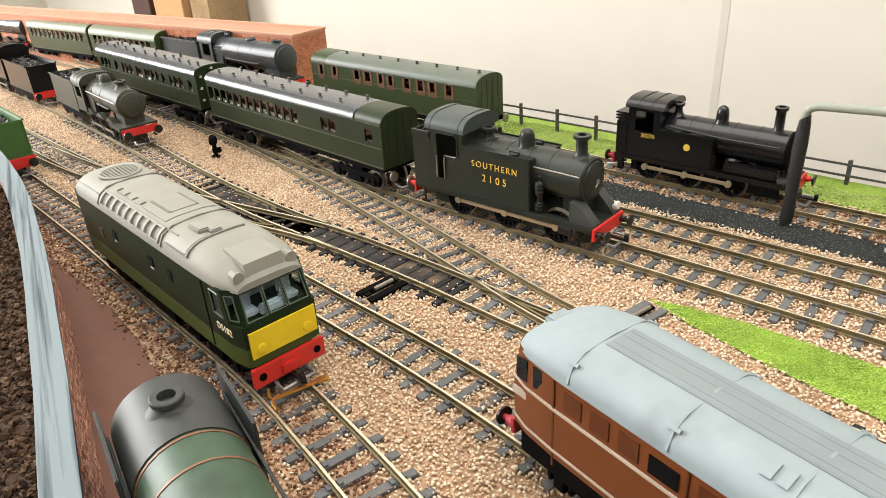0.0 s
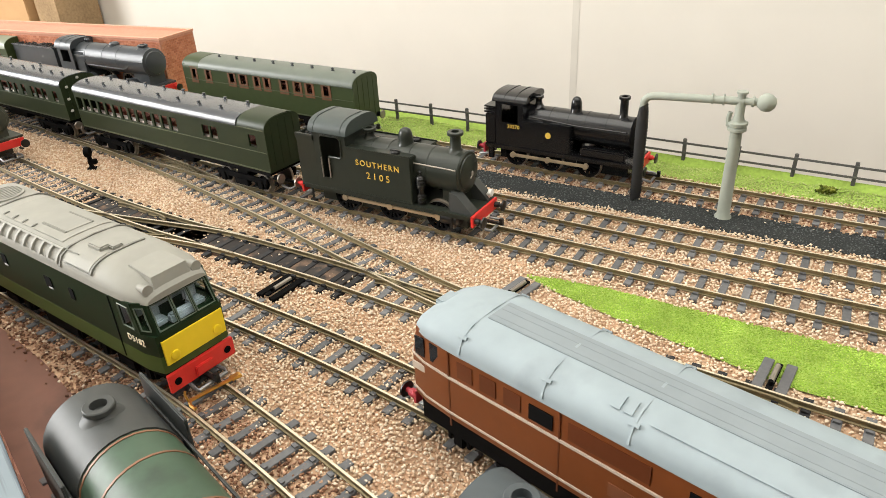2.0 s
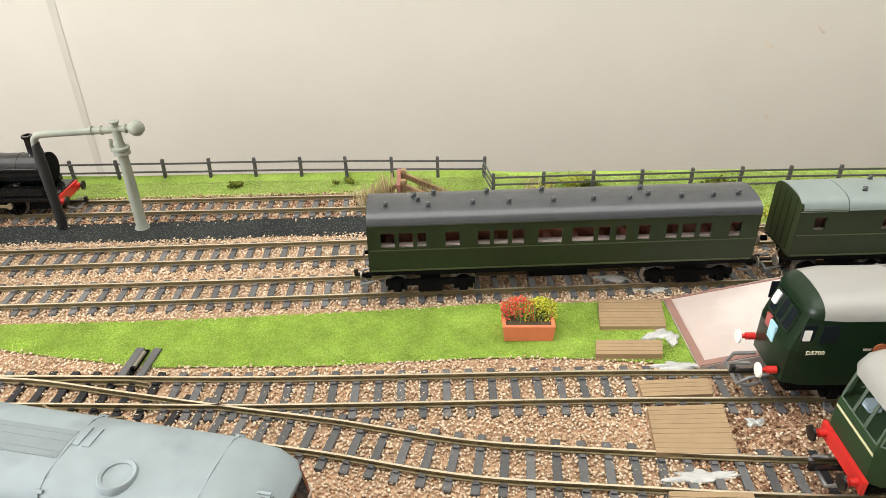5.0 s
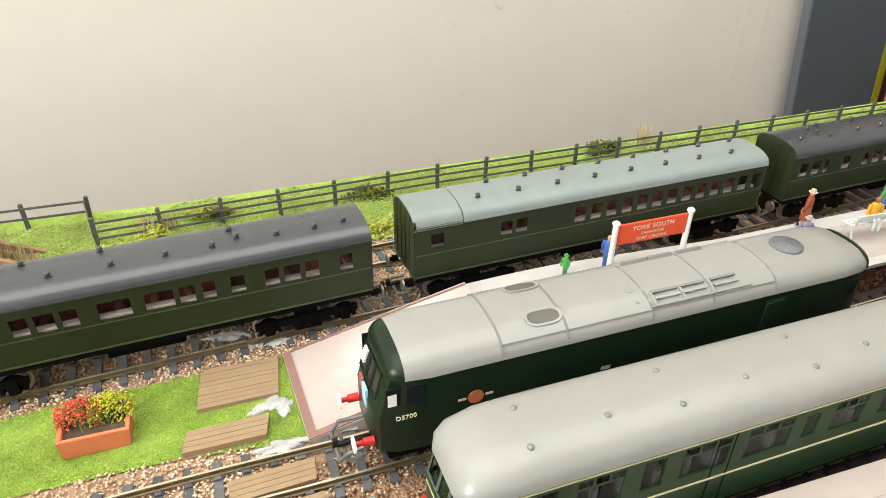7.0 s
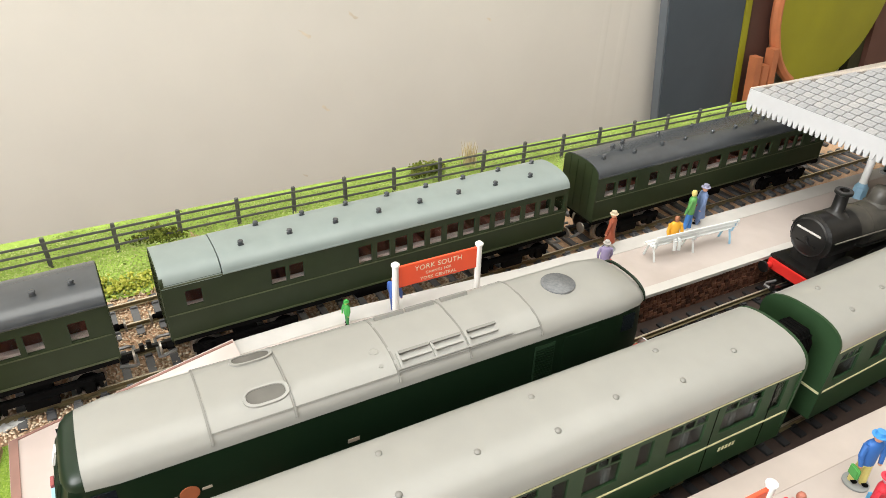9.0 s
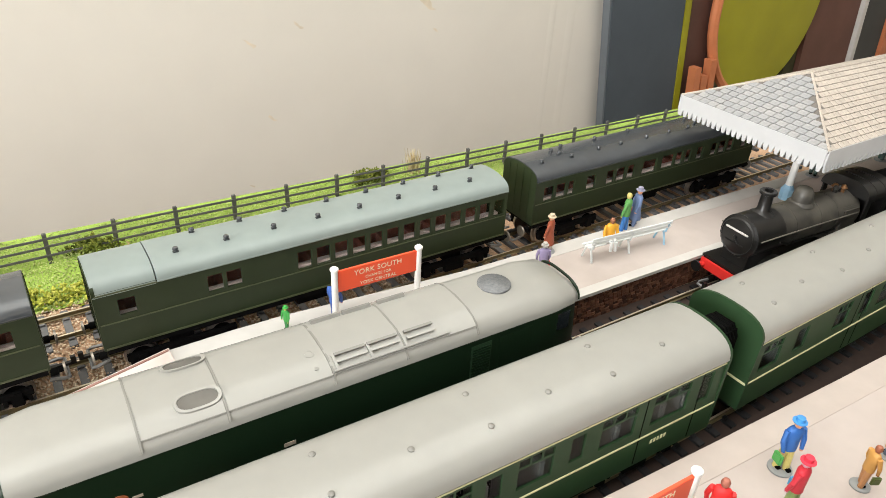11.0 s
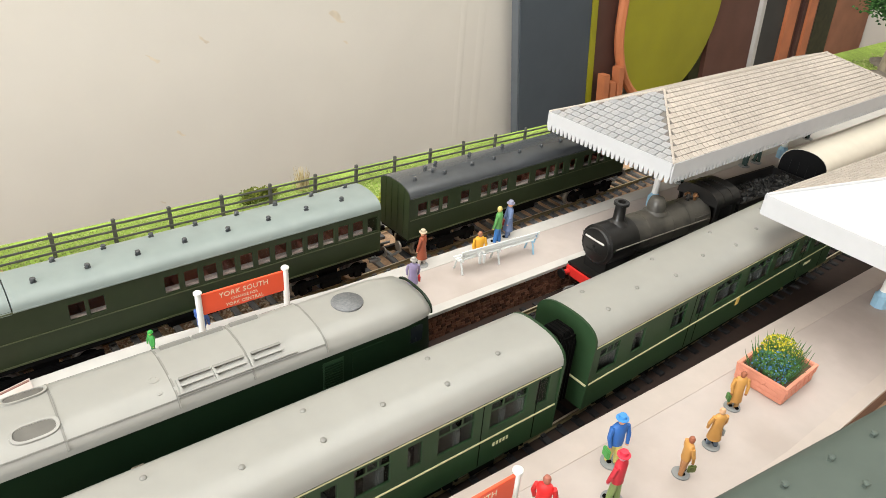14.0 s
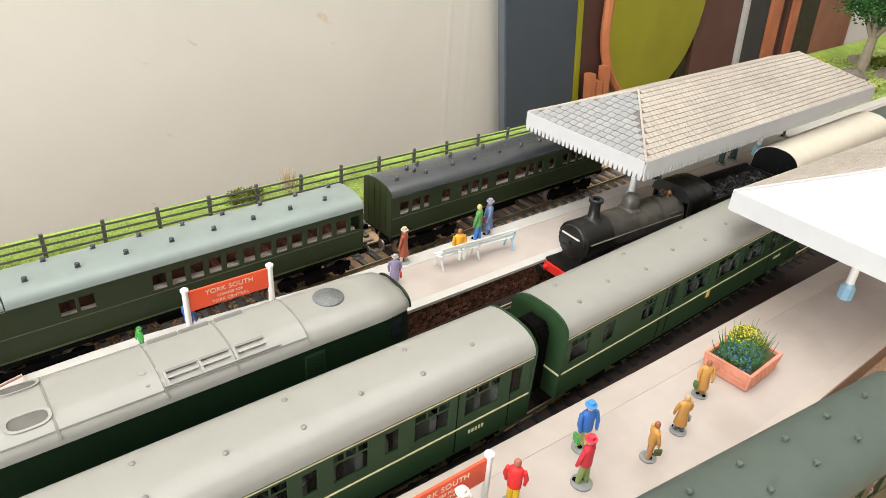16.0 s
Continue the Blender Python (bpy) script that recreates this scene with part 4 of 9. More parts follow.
interp = lambda *table: (lambda x: float(np.interp(x, [a for a, _ in table], [b for _, b in table])))
far1 = interp((112, -14), (200, -12.5), (253, -14), (344, -23), (513, -29), (582, -31), (900, -40), (1400, -45))
near1 = interp((112, -64), (200, -64.5), (345, -67), (466, -71), (570, -76), (660, -84), (820, -86), (1400, -92))
platform("platform_1", [117, 150, 200, 230, 253, 300, 344, 400, 466, 513, 570, 660, 820, 1000, 1400], far1, near1, "island platform, pinkish grey with white edges", 205, (330, 660))
far2 = interp((180, -152), (306, -161), (363, -164.5), (435, -168.5), (595, -176), (900, -190), (1400, -205))
near2 = interp((180, -199), (250, -206), (300, -214), (400, -228), (561, -230), (900, -236), (1400, -250))
platform("platform_2", [190, 230, 306, 363, 435, 500, 595, 750, 900, 1400], far2, near2, "second platform, pinkish grey with pale edging", 232, (900, 900), edge=11.0, edging=PLAT_EDGE_DULL)
bm = bmesh.new()
loft(bm, [[(117, near1(117) - 2, 0.2), (117, -13, 0.2), (117, -13, 2.2), (117, near1(117) - 2, 2.2)], [(160, near1(150) - 2, 0.2), (160, -12.4, 0.2), (160, -12.4, 10.6), (160, near1(150) - 2, 10.6)], [(204, -66.0, 0.2), (204, -12, 0.2), (204, -12, 18.7), (204, -66.0, 18.7)]])
tagged(new("platform_ramp", mesh_of("platform_ramp", bm, PINK_SLAB, smooth=False)), "pink and white painted card ramp at the platform end", "ramp", kind="structure")
bm = bmesh.new()
for ya, yb in ((near1(117) - 1.8, near1(117) + 1.2), (-14.2, -13.2)):
    loft(bm, [[(117.2, ya, 2.1), (117.2, yb, 2.1), (117.2, yb, 2.75), (117.2, ya, 2.75)], [(160, ya, 10.5), (160, yb, 10.5), (160, yb, 11.1), (160, ya, 11.1)], [(203.5, ya, 18.5), (203.5, yb, 18.5), (203.5, yb, 19.1), (203.5, ya, 19.1)]])
loft(bm, [[(117.2, near1(117) + 1.2, 2.1), (120.4, near1(117) + 1.2, 2.7), (120.4, near1(117) + 1.2, 3.35), (117.2, near1(117) + 1.2, 2.75)], [(117.2, -14.2, 2.1), (120.4, -14.2, 2.7), (120.4, -14.2, 3.35), (117.2, -14.2, 2.75)]])
tagged(new("ramp_edging", mesh_of("ramp_edging", bm, mat("pinkish_brown_paint", (0.27, 0.15, 0.12), 0.6, vary=0.2, grain=90, bump=0.05), smooth=False)), "pinkish brown painted border round the platform ramp", "edging", kind="structure")
# the dark brown track bed between the platforms, shade put into its colour
bm = bmesh.new()
loft(bm, [[(x, -160 - (x - 200) * 0.03, 0.1), (x, near1(x) + 1, 0.1), (x, near1(x) + 1, 0.7), (x, -160 - (x - 200) * 0.03, 0.7)] for x in (205, 400, 600, 900, 1400)])
tagged(new("track_bed", mesh_of("track_bed", bm, mat("shaded_brown_bed", (0.03, 0.016, 0.011), 0.8, vary=0.3, grain=200, bump=0.3), smooth=False)), "dark brown bed between the platforms with shade painted in", "ground", kind="structure")

# ---- retaining wall and high ground at the yard's edge ----
wx = [-700, -660, -620, -580, -545, -510, -480, -445, -410, -380, -345, -310, -280, -240, -200]


def wall_off(k, off):
    x = wx[k]
    a, b = wx[max(k - 1, 0)], wx[min(k + 1, len(wx) - 1)]
    dx, dy = b - a, wall_line(b) - wall_line(a)
    L = math.hypot(dx, dy)
    return x + off * dy / L, wall_line(x) - off * dx / L


t = thing("retaining_wall", "brick paper retaining wall with a worn blue-grey coping", "wall", kind="structure")
bm = bmesh.new()
loft(bm, [[(*wall_off(k, 0), 0.3), (*wall_off(k, 8), 0.3), (*wall_off(k, 8), 38), (*wall_off(k, 0), 38)] for k in range(len(wx))])
part("wall_body", bm, BRICK_BED, t, smooth=False)
for k in range(len(wx) - 1):
    bm = bmesh.new()
    loft(bm, [[(*wall_off(j, -0.9), 38), (*wall_off(j, 8.2), 38), (*wall_off(j, 8.2), 40.2), (*wall_off(j, -0.9), 40.2)] for j in (k, k + 1)])
    part("coping", bm, COPING, t, smooth=False)
bm = bmesh.new()
r = random.Random(3)
for k in range(len(wx) - 1):
    (ax, ay), (bx_, by) = wall_off(k, 0), wall_off(k + 1, 0)
    L = math.hypot(bx_ - ax, by - ay)
    m_ = pose(ax * MM, ay * MM, 0, 0, 0, math.degrees(math.atan2(by - ay, bx_ - ax)))
    for row in range(14):
        s = (row % 2) * 1.8
        while s < L - 3.4:
            bx(bm, s + 0.2, s + 3.3, -0.1, r.uniform(0.2, 0.5), 1 + row * 2.6, 1 + row * 2.6 + 2.2, m=m_)
            s += 3.6
o = part("brickwork", bm, BRICK_PINK, t, smooth=False)
o["kind"] = "stuff"
bm = bmesh.new()
loft(bm, [[(*wall_off(k, 8.2), 0.3), (*wall_off(k, 160), 0.3), (*wall_off(k, 160), 26), (*wall_off(k, 8.2), 33)] for k in range(len(wx))])
tagged(new("high_ground", mesh_of("high_ground", bm, mat("dark_earth", (0.05, 0.028, 0.016), 0.95, vary=0.4, grain=300, bump=0.6), smooth=False)), "dark brown scrubby ground above the retaining wall", "ground", kind="structure")
q = []
r = np.random.default_rng(21)
for k in range(len(wx) - 1):
    for _ in range(1500):
        f, o_ = r.random(), 9 + 84 * r.random() ** 1.3
        a, b = wall_off(k, o_), wall_off(k + 1, o_)
        q.append((a[0] + (b[0] - a[0]) * f, a[1] + (b[1] - a[1]) * f, 33 - 0.045 * o_ + abs(r.normal(0, 1.2))))
scatter("scrub", np.array(q), r.uniform(0.5, 1.5, len(q)), EARTH, "coarse dark brown scrub scattered on the high ground", "scrub", 0.9, 22)

# the brick-papered low building along the back of the yard
t = thing("brick_box", "long low structure covered in orange brick paper", "building", at(-690, 156, 0, 6.5))
bm = bmesh.new()
bx(bm, -1100, 0, -22, 22, 0, 53, 0.4)
part("body", bm, BRICK_BED, t)
bm = bmesh.new()
bx(bm, -1100, 0.5, -22.5, -19, 53, 55)
bx(bm, -1100, 0.5, 19, 22.5, 53, 55)
bx(bm, -2.5, 0.5, -19, 19, 53, 55)
part("parapet", bm, mat("pale_brick_edge", (0.6, 0.3, 0.2), 0.8, vary=0.1), t)
bm = bmesh.new()
r = random.Random(9)
for row in range(24):
    s = -420 + (row % 2) * 2.2
    while s < -4:
        bx(bm, s + 0.25, s + 4.15, -22.3, -21.9, 1 + row * 2.1, 2.8 + row * 2.1)
        s += 4.4
    s = -21 + (row % 2) * 2.2
    while s < 17:
        bx(bm, -0.1, 0.3, s + 0.25, s + 4.15, 1 + row * 2.1, 2.8 + row * 2.1)
        s += 4.4
o = part("brickwork", bm, BRICK_RED, t, smooth=False)
o["kind"] = "stuff"

# ---- things that stand beyond the layout ----
def backing(name, x0, x1, y, z0, z1, material, label, category, bulge=0.0):
    bm = bmesh.new()
    ring = lambda yy: [(x0 + (x1 - x0) * i / 16, yy, z1 + bulge * math.sin(math.pi * i / 16)) for i in range(17)] + [(x1, yy, z0), (x0, yy, z0)]
    loft(bm, [ring(y - 9), ring(y + 9)])
    for v in bm.verts:
        v.co.x -= 0.145 * (v.co.z + 0.1)
    return tagged(new(name, mesh_of(name, bm, material)), label, category)


panel = backing("screen_panel", 1080, 1265, 590, -760, 700, PANEL_GREY, "tall blue-grey panel leaning against the wall", "panel")
bm = bmesh.new()
bx(bm, 1076, 1079.8, 583, 599, -760, 700)
for v in bm.verts:
    v.co.x -= 0.145 * (v.co.z + 0.1)
part("edge_strip", bm, PANEL_EDGE, panel, "thin paler edge of the panel", smooth=False)
for x0, x1, y, z1, m_, lab in ((1266, 1281, 588, 690, BOARD_LIME, "narrow lime green board leaning by the wall"), (1283, 1352, 592, 690, BOARD_DARK, "dark brown timber board leaning by the wall"), (1640, 1680, 600, 690, BOARD_MOSS, "dark mossy strip of board beside the lime board"), (1682, 1876, 590, 690, BOARD_BROWN, "wide pinkish brown board leaning by the wall"), (1878, 1892, 580, 690, PLAT_EDGE, "pale strip of timber by the wall"), (1894, 2008, 588, 690, PANEL_DARK, "dark grey board leaning by the wall"), (2011, 2062, 580, 690, BOARD_ORANGE, "orange timber length leaning by the wall"), (2064, 2092, 590, 690, BOARD_BROWN, "brown timber length leaning by the wall"), (2094, 2112, 582, 690, BOARD_DARK, "dark timber length leaning by the wall"), (2114, 2150, 575, 690, BOARD_ORANGE, "reddish timber length leaning by the wall"), (2153, 2185, 588, 690, BOARD_BROWN, "brown timber length leaning by the wall"), (2188, 2290, 588, 690, BOARD_MOSS, "dark mossy board leaning by the wall"), (2294, 2530, 588, 690, BOARD_TAN, "tan backing board by the wall")):
    backing("leaning_board", x0, x1, y, -760, z1, m_, lab, "board")
t = thing("round_board", "lime green rounded board with an orange edge band", "board", at(1500, 570, 0))
edge_l = [(-165 * math.cos(a), -40 + 190 * math.sin(a)) for a in [math.radians(-66 + 66 * i / 14) for i in range(15)]]
edge_l = edge_l + [(-165 - 0.06 * (z + 40), z) for z in (80, 240, 420, 640)]
outline = [(-60, -760), *edge_l, *[(-x - 0.12 * (z + 40) * (z > -40), z) for x, z in reversed(edge_l)], (60, -760)]
bm = bmesh.new()
loft(bm, [[(x, -8, z) for x, z in outline], [(x, 8, z) for x, z in outline]])
part("board", bm, BOARD_LIME, t)
bm = bmesh.new()
sweep(bm, [(x, 0, z) for x, z in edge_l], 10, 8)
part("edge_band", bm, BOARD_ORANGE, t, "orange-brown edge band")
for x0, z1 in ((1284, -150), (1306, -168), (1328, -140)):
    backing("timber_offcut", x0, x0 + 16, 560, -760, z1, BOARD_ORANGE, "short orange timber offcut standing by the boards", "timber")
# the soft fold where the wall meets the panel
for x0, x1 in ((966, 980), (1006, 1024)):
    bm = bmesh.new()
    loft(bm, [[(x0, 619, z), ((x0 + x1) / 2, 618.3, z), (x1, 619, z)] for z in (-300, 1490)])
    tagged(new("trim", mesh_of("trim", bm, WALL_PAINT)), "soft cream ridge running up the wall", "trim", kind="structure")
for x0, x1, z1, y, m_, lab in ((-1680, -1560, 120, 560, CARDBOARD, "brown cardboard carton against the wall"), (-1780, -1700, 90, 560, BOARD_DARK, "dark box stacked against the wall"), (-1545, -1475, 110, 570, WOOD_OLD, "pale timber crate against the wall")):
    t = thing("carton", lab, "box", at((x0 + x1) / 2, y, -760))
    bm = bmesh.new()
    bx(bm, -(x1 - x0) / 2, (x1 - x0) / 2, -45, 45, 0, 760 + z1, 1.5)
    part("body", bm, m_, t)
    bm = bmesh.new()
    bx(bm, -(x1 - x0) / 2 - 1, (x1 - x0) / 2 + 1, -46, 46, 760 + z1, 764 + z1, 1)
    part("lid", bm, m_, t)

# lamp fitting and window frame
t = thing("ceiling_light", "rectangular white ceiling light fitting", "lamp", pose(0.0, -0.15, 1.46))
bm = bmesh.new()
bx(bm, -1220, 1220, -660, 660, 0, 40, 3)
part("housing", bm, WHITE, t)
t = thing("window_1", "white framed window in the side wall", "window", kind="structure")
bm = bmesh.new()
for y0, y1, z0, z1 in ((-1580, -1540, 150, 1300), (-160, -120, 150, 1300), (-1540, -160, 150, 190), (-1540, -160, 1260, 1300), (-865, -835, 190, 1260)):
    bx(bm, -2595, -2565, y0, y1, z0, z1, 2)
part("window_frame", bm, WHITE, t)

# ---- rolling stock: shared pieces ----
# pale colour stands in for light caught by clear glazing
LEDGE_GLINT = mat("pale_glazing_glint", (0.4, 0.31, 0.29), 0.4, vary=0.25, grain=120, bump=0.0)


def wheel_mesh(r, spokes=0, tone=None):
    bm = bmesh.new()
    if not spokes:
        prof = [(r + 0.9, -1.3), (r + 0.9, -0.8), (r, -0.6), (r, 1.2), (r - 1.2, 1.3), (r - 1.2, 0.7), (r - 1.2, -1.0), (r + 0.6, -1.3)]
        spin(bm, prof, axis="y", n=20, mat=1)
        spin(bm, [(0.1, -0.5), (r - 0.9, -0.5), (r - 0.9, 0.4), (2.0, 0.9), (0.1, 0.9)], axis="y", n=20)
        return mesh_of("wheel", bm, tone or BLACK_MATT, STEEL)
    n = 2 * spokes
    # rings: hub, rim inside, tread and flange, front and back
    rows = [(2.2, 0.9), (r - 1.3, 0.7), (r, 1.2), (r, -0.6), (r + 0.9, -0.8), (r + 0.9, -1.3), (r - 1.3, -1.0), (2.2, -0.6)]
    v = [[bm.verts.new((q * math.cos(2 * math.pi * k / n) * MM, y * MM, q * math.sin(2 * math.pi * k / n) * MM)) for k in range(n)] for q, y in rows]
    bm.faces.new(v[0]), bm.faces.new(v[7])
    for k in range(n):
        e = (k + 1) % n
        for a in range(1, 6):
            bm.faces.new((v[a][k], v[a][e], v[a + 1][e], v[a + 1][k])).material_index = int(a > 1)
        if k % 2 == 0:
            bm.faces.new((v[0][k], v[0][e], v[1][e], v[1][k]))
            bm.faces.new((v[6][k], v[6][e], v[7][e], v[7][k]))
            for c in (k, e):
                bm.faces.new((v[0][c], v[1][c], v[6][c], v[7][c]))
        else:
            bm.faces.new((v[0][k], v[0][e], v[7][e], v[7][k]))
            bm.faces.new((v[1][k], v[1][e], v[6][e], v[6][k]))
    return mesh_of("wheel", bm, tone or BLACK_MATT, STEEL)


WHEELS = {}


def wheel(parent, x, side, r, spokes=0, y=8.6):
    key = (r, spokes)
    if key not in WHEELS:
        WHEELS[key] = wheel_mesh(r, spokes)
    o = new("wheel", WHEELS[key])
    o.parent, o.matrix_local = parent, pose(x * MM, side * y * MM, (TOP + r) * MM, 0, 0, 0 if side > 0 else 180)
    return o


def bogie(parent, x, span=34.0, r=6.0, material=None, axles=2):
    bm = bmesh.new()
    h = span / 2
    for s in (-1, 1):
        y = s * 12
        bx(bm, x - h - 6, x + h + 6, y - 1, y + 1, 11, 14.5, 0.3)
        for k in range(axles):
            ax = x - h + span * k / (axles - 1)
            bx(bm, ax - 2.2, ax + 2.2, y - 1.6, y + 1.6, 7.5, 14, 0.4)
            bx(bm, ax - 5, ax - 3.2, y - 1.2, y + 1.2, 8.5, 12, 0.3)
            bx(bm, ax + 3.2, ax + 5, y - 1.2, y + 1.2, 8.5, 12, 0.3)
        bx(bm, x - 6, x + 6, y - 1.5, y + 1.5, 7.2, 12, 0.4)
    bx(bm, x - 5, x + 5, -11, 11, 12, 18, 0.4)
    b = part("bogie", bm, material or BLACK_MATT, parent)
    for k in range(axles):
        for s in (-1, 1):
            wheel(b, x - h + span * k / (axles - 1), s, r)
    return b


def buffer_pair(parent, x, face, z=17.5, gap=11.5, shank=None, head=None, long=5.0):
    for s in (-1, 1):
        bm = bmesh.new()
        spin(bm, [(1.6, 0), (1.6, face * long * 0.55), (1.0, face * long * 0.6), (1.0, face * long)], (x, s * gap, z), "x", 12, 0)
        spin(bm, [(0.5, face * (long - 0.3)), (3.1, face * (long - 0.2)), (3.0, face * (long + 0.6)), (0.3, face * (long + 0.9))], (x, s * gap, z), "x", 16, 1)
        part("buffer", bm, (shank or BLACK_MATT, head or STEEL), parent)


def coupling(parent, x, face, z=11.0):
    bm = bmesh.new()
    bx(bm, min(x, x + face * 14), max(x, x + face * 14), -0.8, 0.8, z - 0.6, z + 0.6)
    bx(bm, min(x + face * 12, x + face * 14), max(x + face * 12, x + face * 14), -0.8, 0.8, z - 0.5, z + 3)
    c = part("coupling", bm, SOOT, parent, "black tension lock coupling hook")
    bm = bmesh.new()
    sweep(bm, [(x + face * 3, -6, z - 1), (x + face * 8, -7, z - 1.5), (x + face * 10, -6.5, z - 2), (x + face * 10, 6.5, z - 2), (x + face * 8, 7, z - 1.5), (x + face * 3, 6, z - 1)], 0.8, 6)
    part("coupling_loop", bm, LOOP_GREY, c, "dull grey wire coupling loop")


def window_set(parent, holes, y, face, material=None, inset=1.0):
    for xa, xb, za, zb in holes:
        bm = bmesh.new()
        bx(bm, xa - 0.2, xb + 0.2, y + inset - 0.15, y + inset + 0.15, za - 0.2, zb + 0.2)
        o = part("window_pane", bm, material or GLASS, parent, smooth=False)
        o.visible_shadow = False


def roof_shell(bm, x0, x1, width, low, high, thick=1.2, flat=0.55):
    a = arch(width, low, high, 16, flat)
    ring = lambda x: [(x, y, z) for y, z in a]
    loft(bm, [ring(x0), ring(x1)])


def vent(parent, x, y, z, material, kind=0):
    bm = bmesh.new()
    if kind == 0:
        bx(bm, x - 1.2, x + 1.2, y - 0.7, y + 0.7, z - 0.8, z + 0.8, 0.2)
        spin(bm, [(0.7, 0.6), (0.7, 1.3), (1.25, 1.5), (1.1, 2.2), (0.2, 2.4)], (x, y, z), "z", 10)
    else:
        spin(bm, [(1.1, -0.8), (1.05, 0.1), (0.7, 0.4), (0.2, 0.5)], (x, y, z), "z", 10)
    part("vent", bm, material, parent)


def coach(m, L, windows, roof_mat, label, group, vents=(), brake=None, W=28.6, low=21.0, eave=48.2, crown=54.2, body=None, name="railway_coach", bracket=0, droplight=None):
    """A bogie coach standing on z = 0, along x from 0 to L; windows are openings in both sides."""
    body = body or GREEN_COACH
    t = thing(name, label, "railway coach", m, group)
    h = W / 2
    for s in (-1, 1):
        bm = bmesh.new()
        y0, y1 = (s * h, s * (h - 1.2)) if s < 0 else (s * (h - 1.2), s * h)
        holed(bm, 0, L, low, eave, y0, y1, windows)
        # waist and cornice mouldings, door seams
        yy = (y0 - 0.3, y0) if s < 0 else (y1, y1 + 0.3)
        sd = part("body_side", bm, body, t, smooth=False)
        for za, zb in ((eave - 1.2, eave - 0.6), (33.2, 33.7), (low + 0.3, low + 1.1)):
            bm = bmesh.new()
            bx(bm, 0.3, L - 0.3, *yy, za, zb)
            part("moulding", bm, OLIVE_LINING, sd, smooth=False)
        window_set(sd, windows, s * (h - 0.9), s, inset=0)
        if droplight:
            for xa, xb, za, zb in windows:
                bm = bmesh.new()
                ys = sorted((s * (h - 0.1), s * (h + 0.25)))
                holed(bm, xa - 1.6, xb + 1.6, za - 2.2, zb + 1.0, *ys, [(xa + 0.6, xb - 0.6, za + 1.0, zb - 0.8)])
                part("droplight", bm, droplight, sd, "orange-brown varnished window surround", smooth=False)
        # strip added inside the windows, its caught light painted pale
        bm = bmesh.new()
        za = min(w[2] for w in windows)
        yl = sorted((s * (h - 1.4), s * (h - 4.2)))
        bx(bm, 4, L - 4, *yl, za - 1.5, za + 1.1)
        part("glazing_ledge", bm, LEDGE_GLINT, sd, "glazing edge painted pale for the light it catches")
    for x, f in ((0, -1), (L, 1)):
        bm = bmesh.new()
        x0, x1 = (x - 0.6, x + 0.8) if f < 0 else (x - 0.8, x + 0.6)
        ring = [(y * (h + 0.2) / h, z) for y, z in arch(W, eave - 0.5, crown - 0.4, 16, 0.86)]
        sec = [(-h - 0.1, low), *[(max(min(y, h + 0.1), -h - 0.1), z) for y, z in ring], (h + 0.1, low)]
        loft(bm, [[(x0, y, z) for y, z in sec], [(x1, y, z) for y, z in sec]])
        for k in (-9, -3, 3, 9):
            bx(bm, (x0 if f < 0 else x1) - 0.25, (x0 if f < 0 else x1) + 0.25, k - 0.3, k + 0.3, low + 2, eave + 4)
        e = part("end_panel", bm, body, t)
        if bracket == f:
            for y, z in ((-11, 28), (-11, 37), (-10, 46), (10, 46), (11, 37), (11, 28), (0, 51)):
                bm = bmesh.new()
                bx(bm, min(x, x + f * 2.2), max(x, x + f * 2.2), y - 0.9, y + 0.9, z - 0.4, z + 0.4, 0.15)
                bx(bm, min(x + f * 1.5, x + f * 2.2), max(x + f * 1.5, x + f * 2.2), y - 0.9, y + 0.9, z, z + 1.4, 0.15)
                part("lamp_bracket", bm, PLAT_EDGE, e, "small pale lamp bracket")
    bm = bmesh.new()
    a, b = (0, L) if brake is None else ((brake, L) if brake < L / 2 else (0, brake))
    roof_shell(bm, a - 0.35, b + 0.35, W + 1.2, eave - 0.2, crown, flat=0.86)
    for k in (-1, 1):
        ys = sorted((k * (W / 2 + 0.1), k * (W / 2 + 0.75)))
        bx(bm, a - 0.35, b + 0.35, *ys, eave - 0.75, eave - 0.15)
    roof = part("roof", bm, roof_mat, t)
    if brake is not None:
        bm = bmesh.new()
        a, b = (0, brake - 0.8) if brake < L / 2 else (brake + 0.8, L)
        roof_shell(bm, a - 0.35, b, W + 0.3, eave - 1.6, crown + 0.1, flat=0.72)
        part("guard_roof", bm, roof_mat if roof_mat is ROOF_SAGE else body, t)
    for x, y in vents:
        z = eave + (crown - eave) * (1 - min(1.0, abs(y) / h) ** 2) ** 0.45
        vent(roof, x, y, z, ROOF_SLATE if roof_mat is ROOF_SLATE else ROOF_DARK)
    bm = bmesh.new()
    bx(bm, 1, L - 1, -h + 1.3, h - 1.3, low - 2.2, low + 0.6)
    bx(bm, L * 0.42, L * 0.58, -7, 7, 10, low - 1, 0.5)
    for s in (-1, 1):
        bx(bm, 22, L - 22, s * (h - 3) - 0.8, s * (h - 3) + 0.8, low - 4, low - 2)
        bx(bm, 0.5, L - 0.5, s * (h - 0.6) - 0.5, s * (h - 0.6) + 0.5, low - 2.2, low)
    part("underframe", bm, BLACK_MATT, t)
    bm = bmesh.new()
    bx(bm, 2, L - 2, -0.5, 0.5, low + 1, eave - 8)
    x = 8
    while x < L - 8:
        bx(bm, x, x + 3, -h + 2, h - 2, low + 1, 35, 0.4)
        x += 13.5
    part("seats", bm, SEAT_RED, t)
    for x in (30, L - 30):
        bogie(t, x)
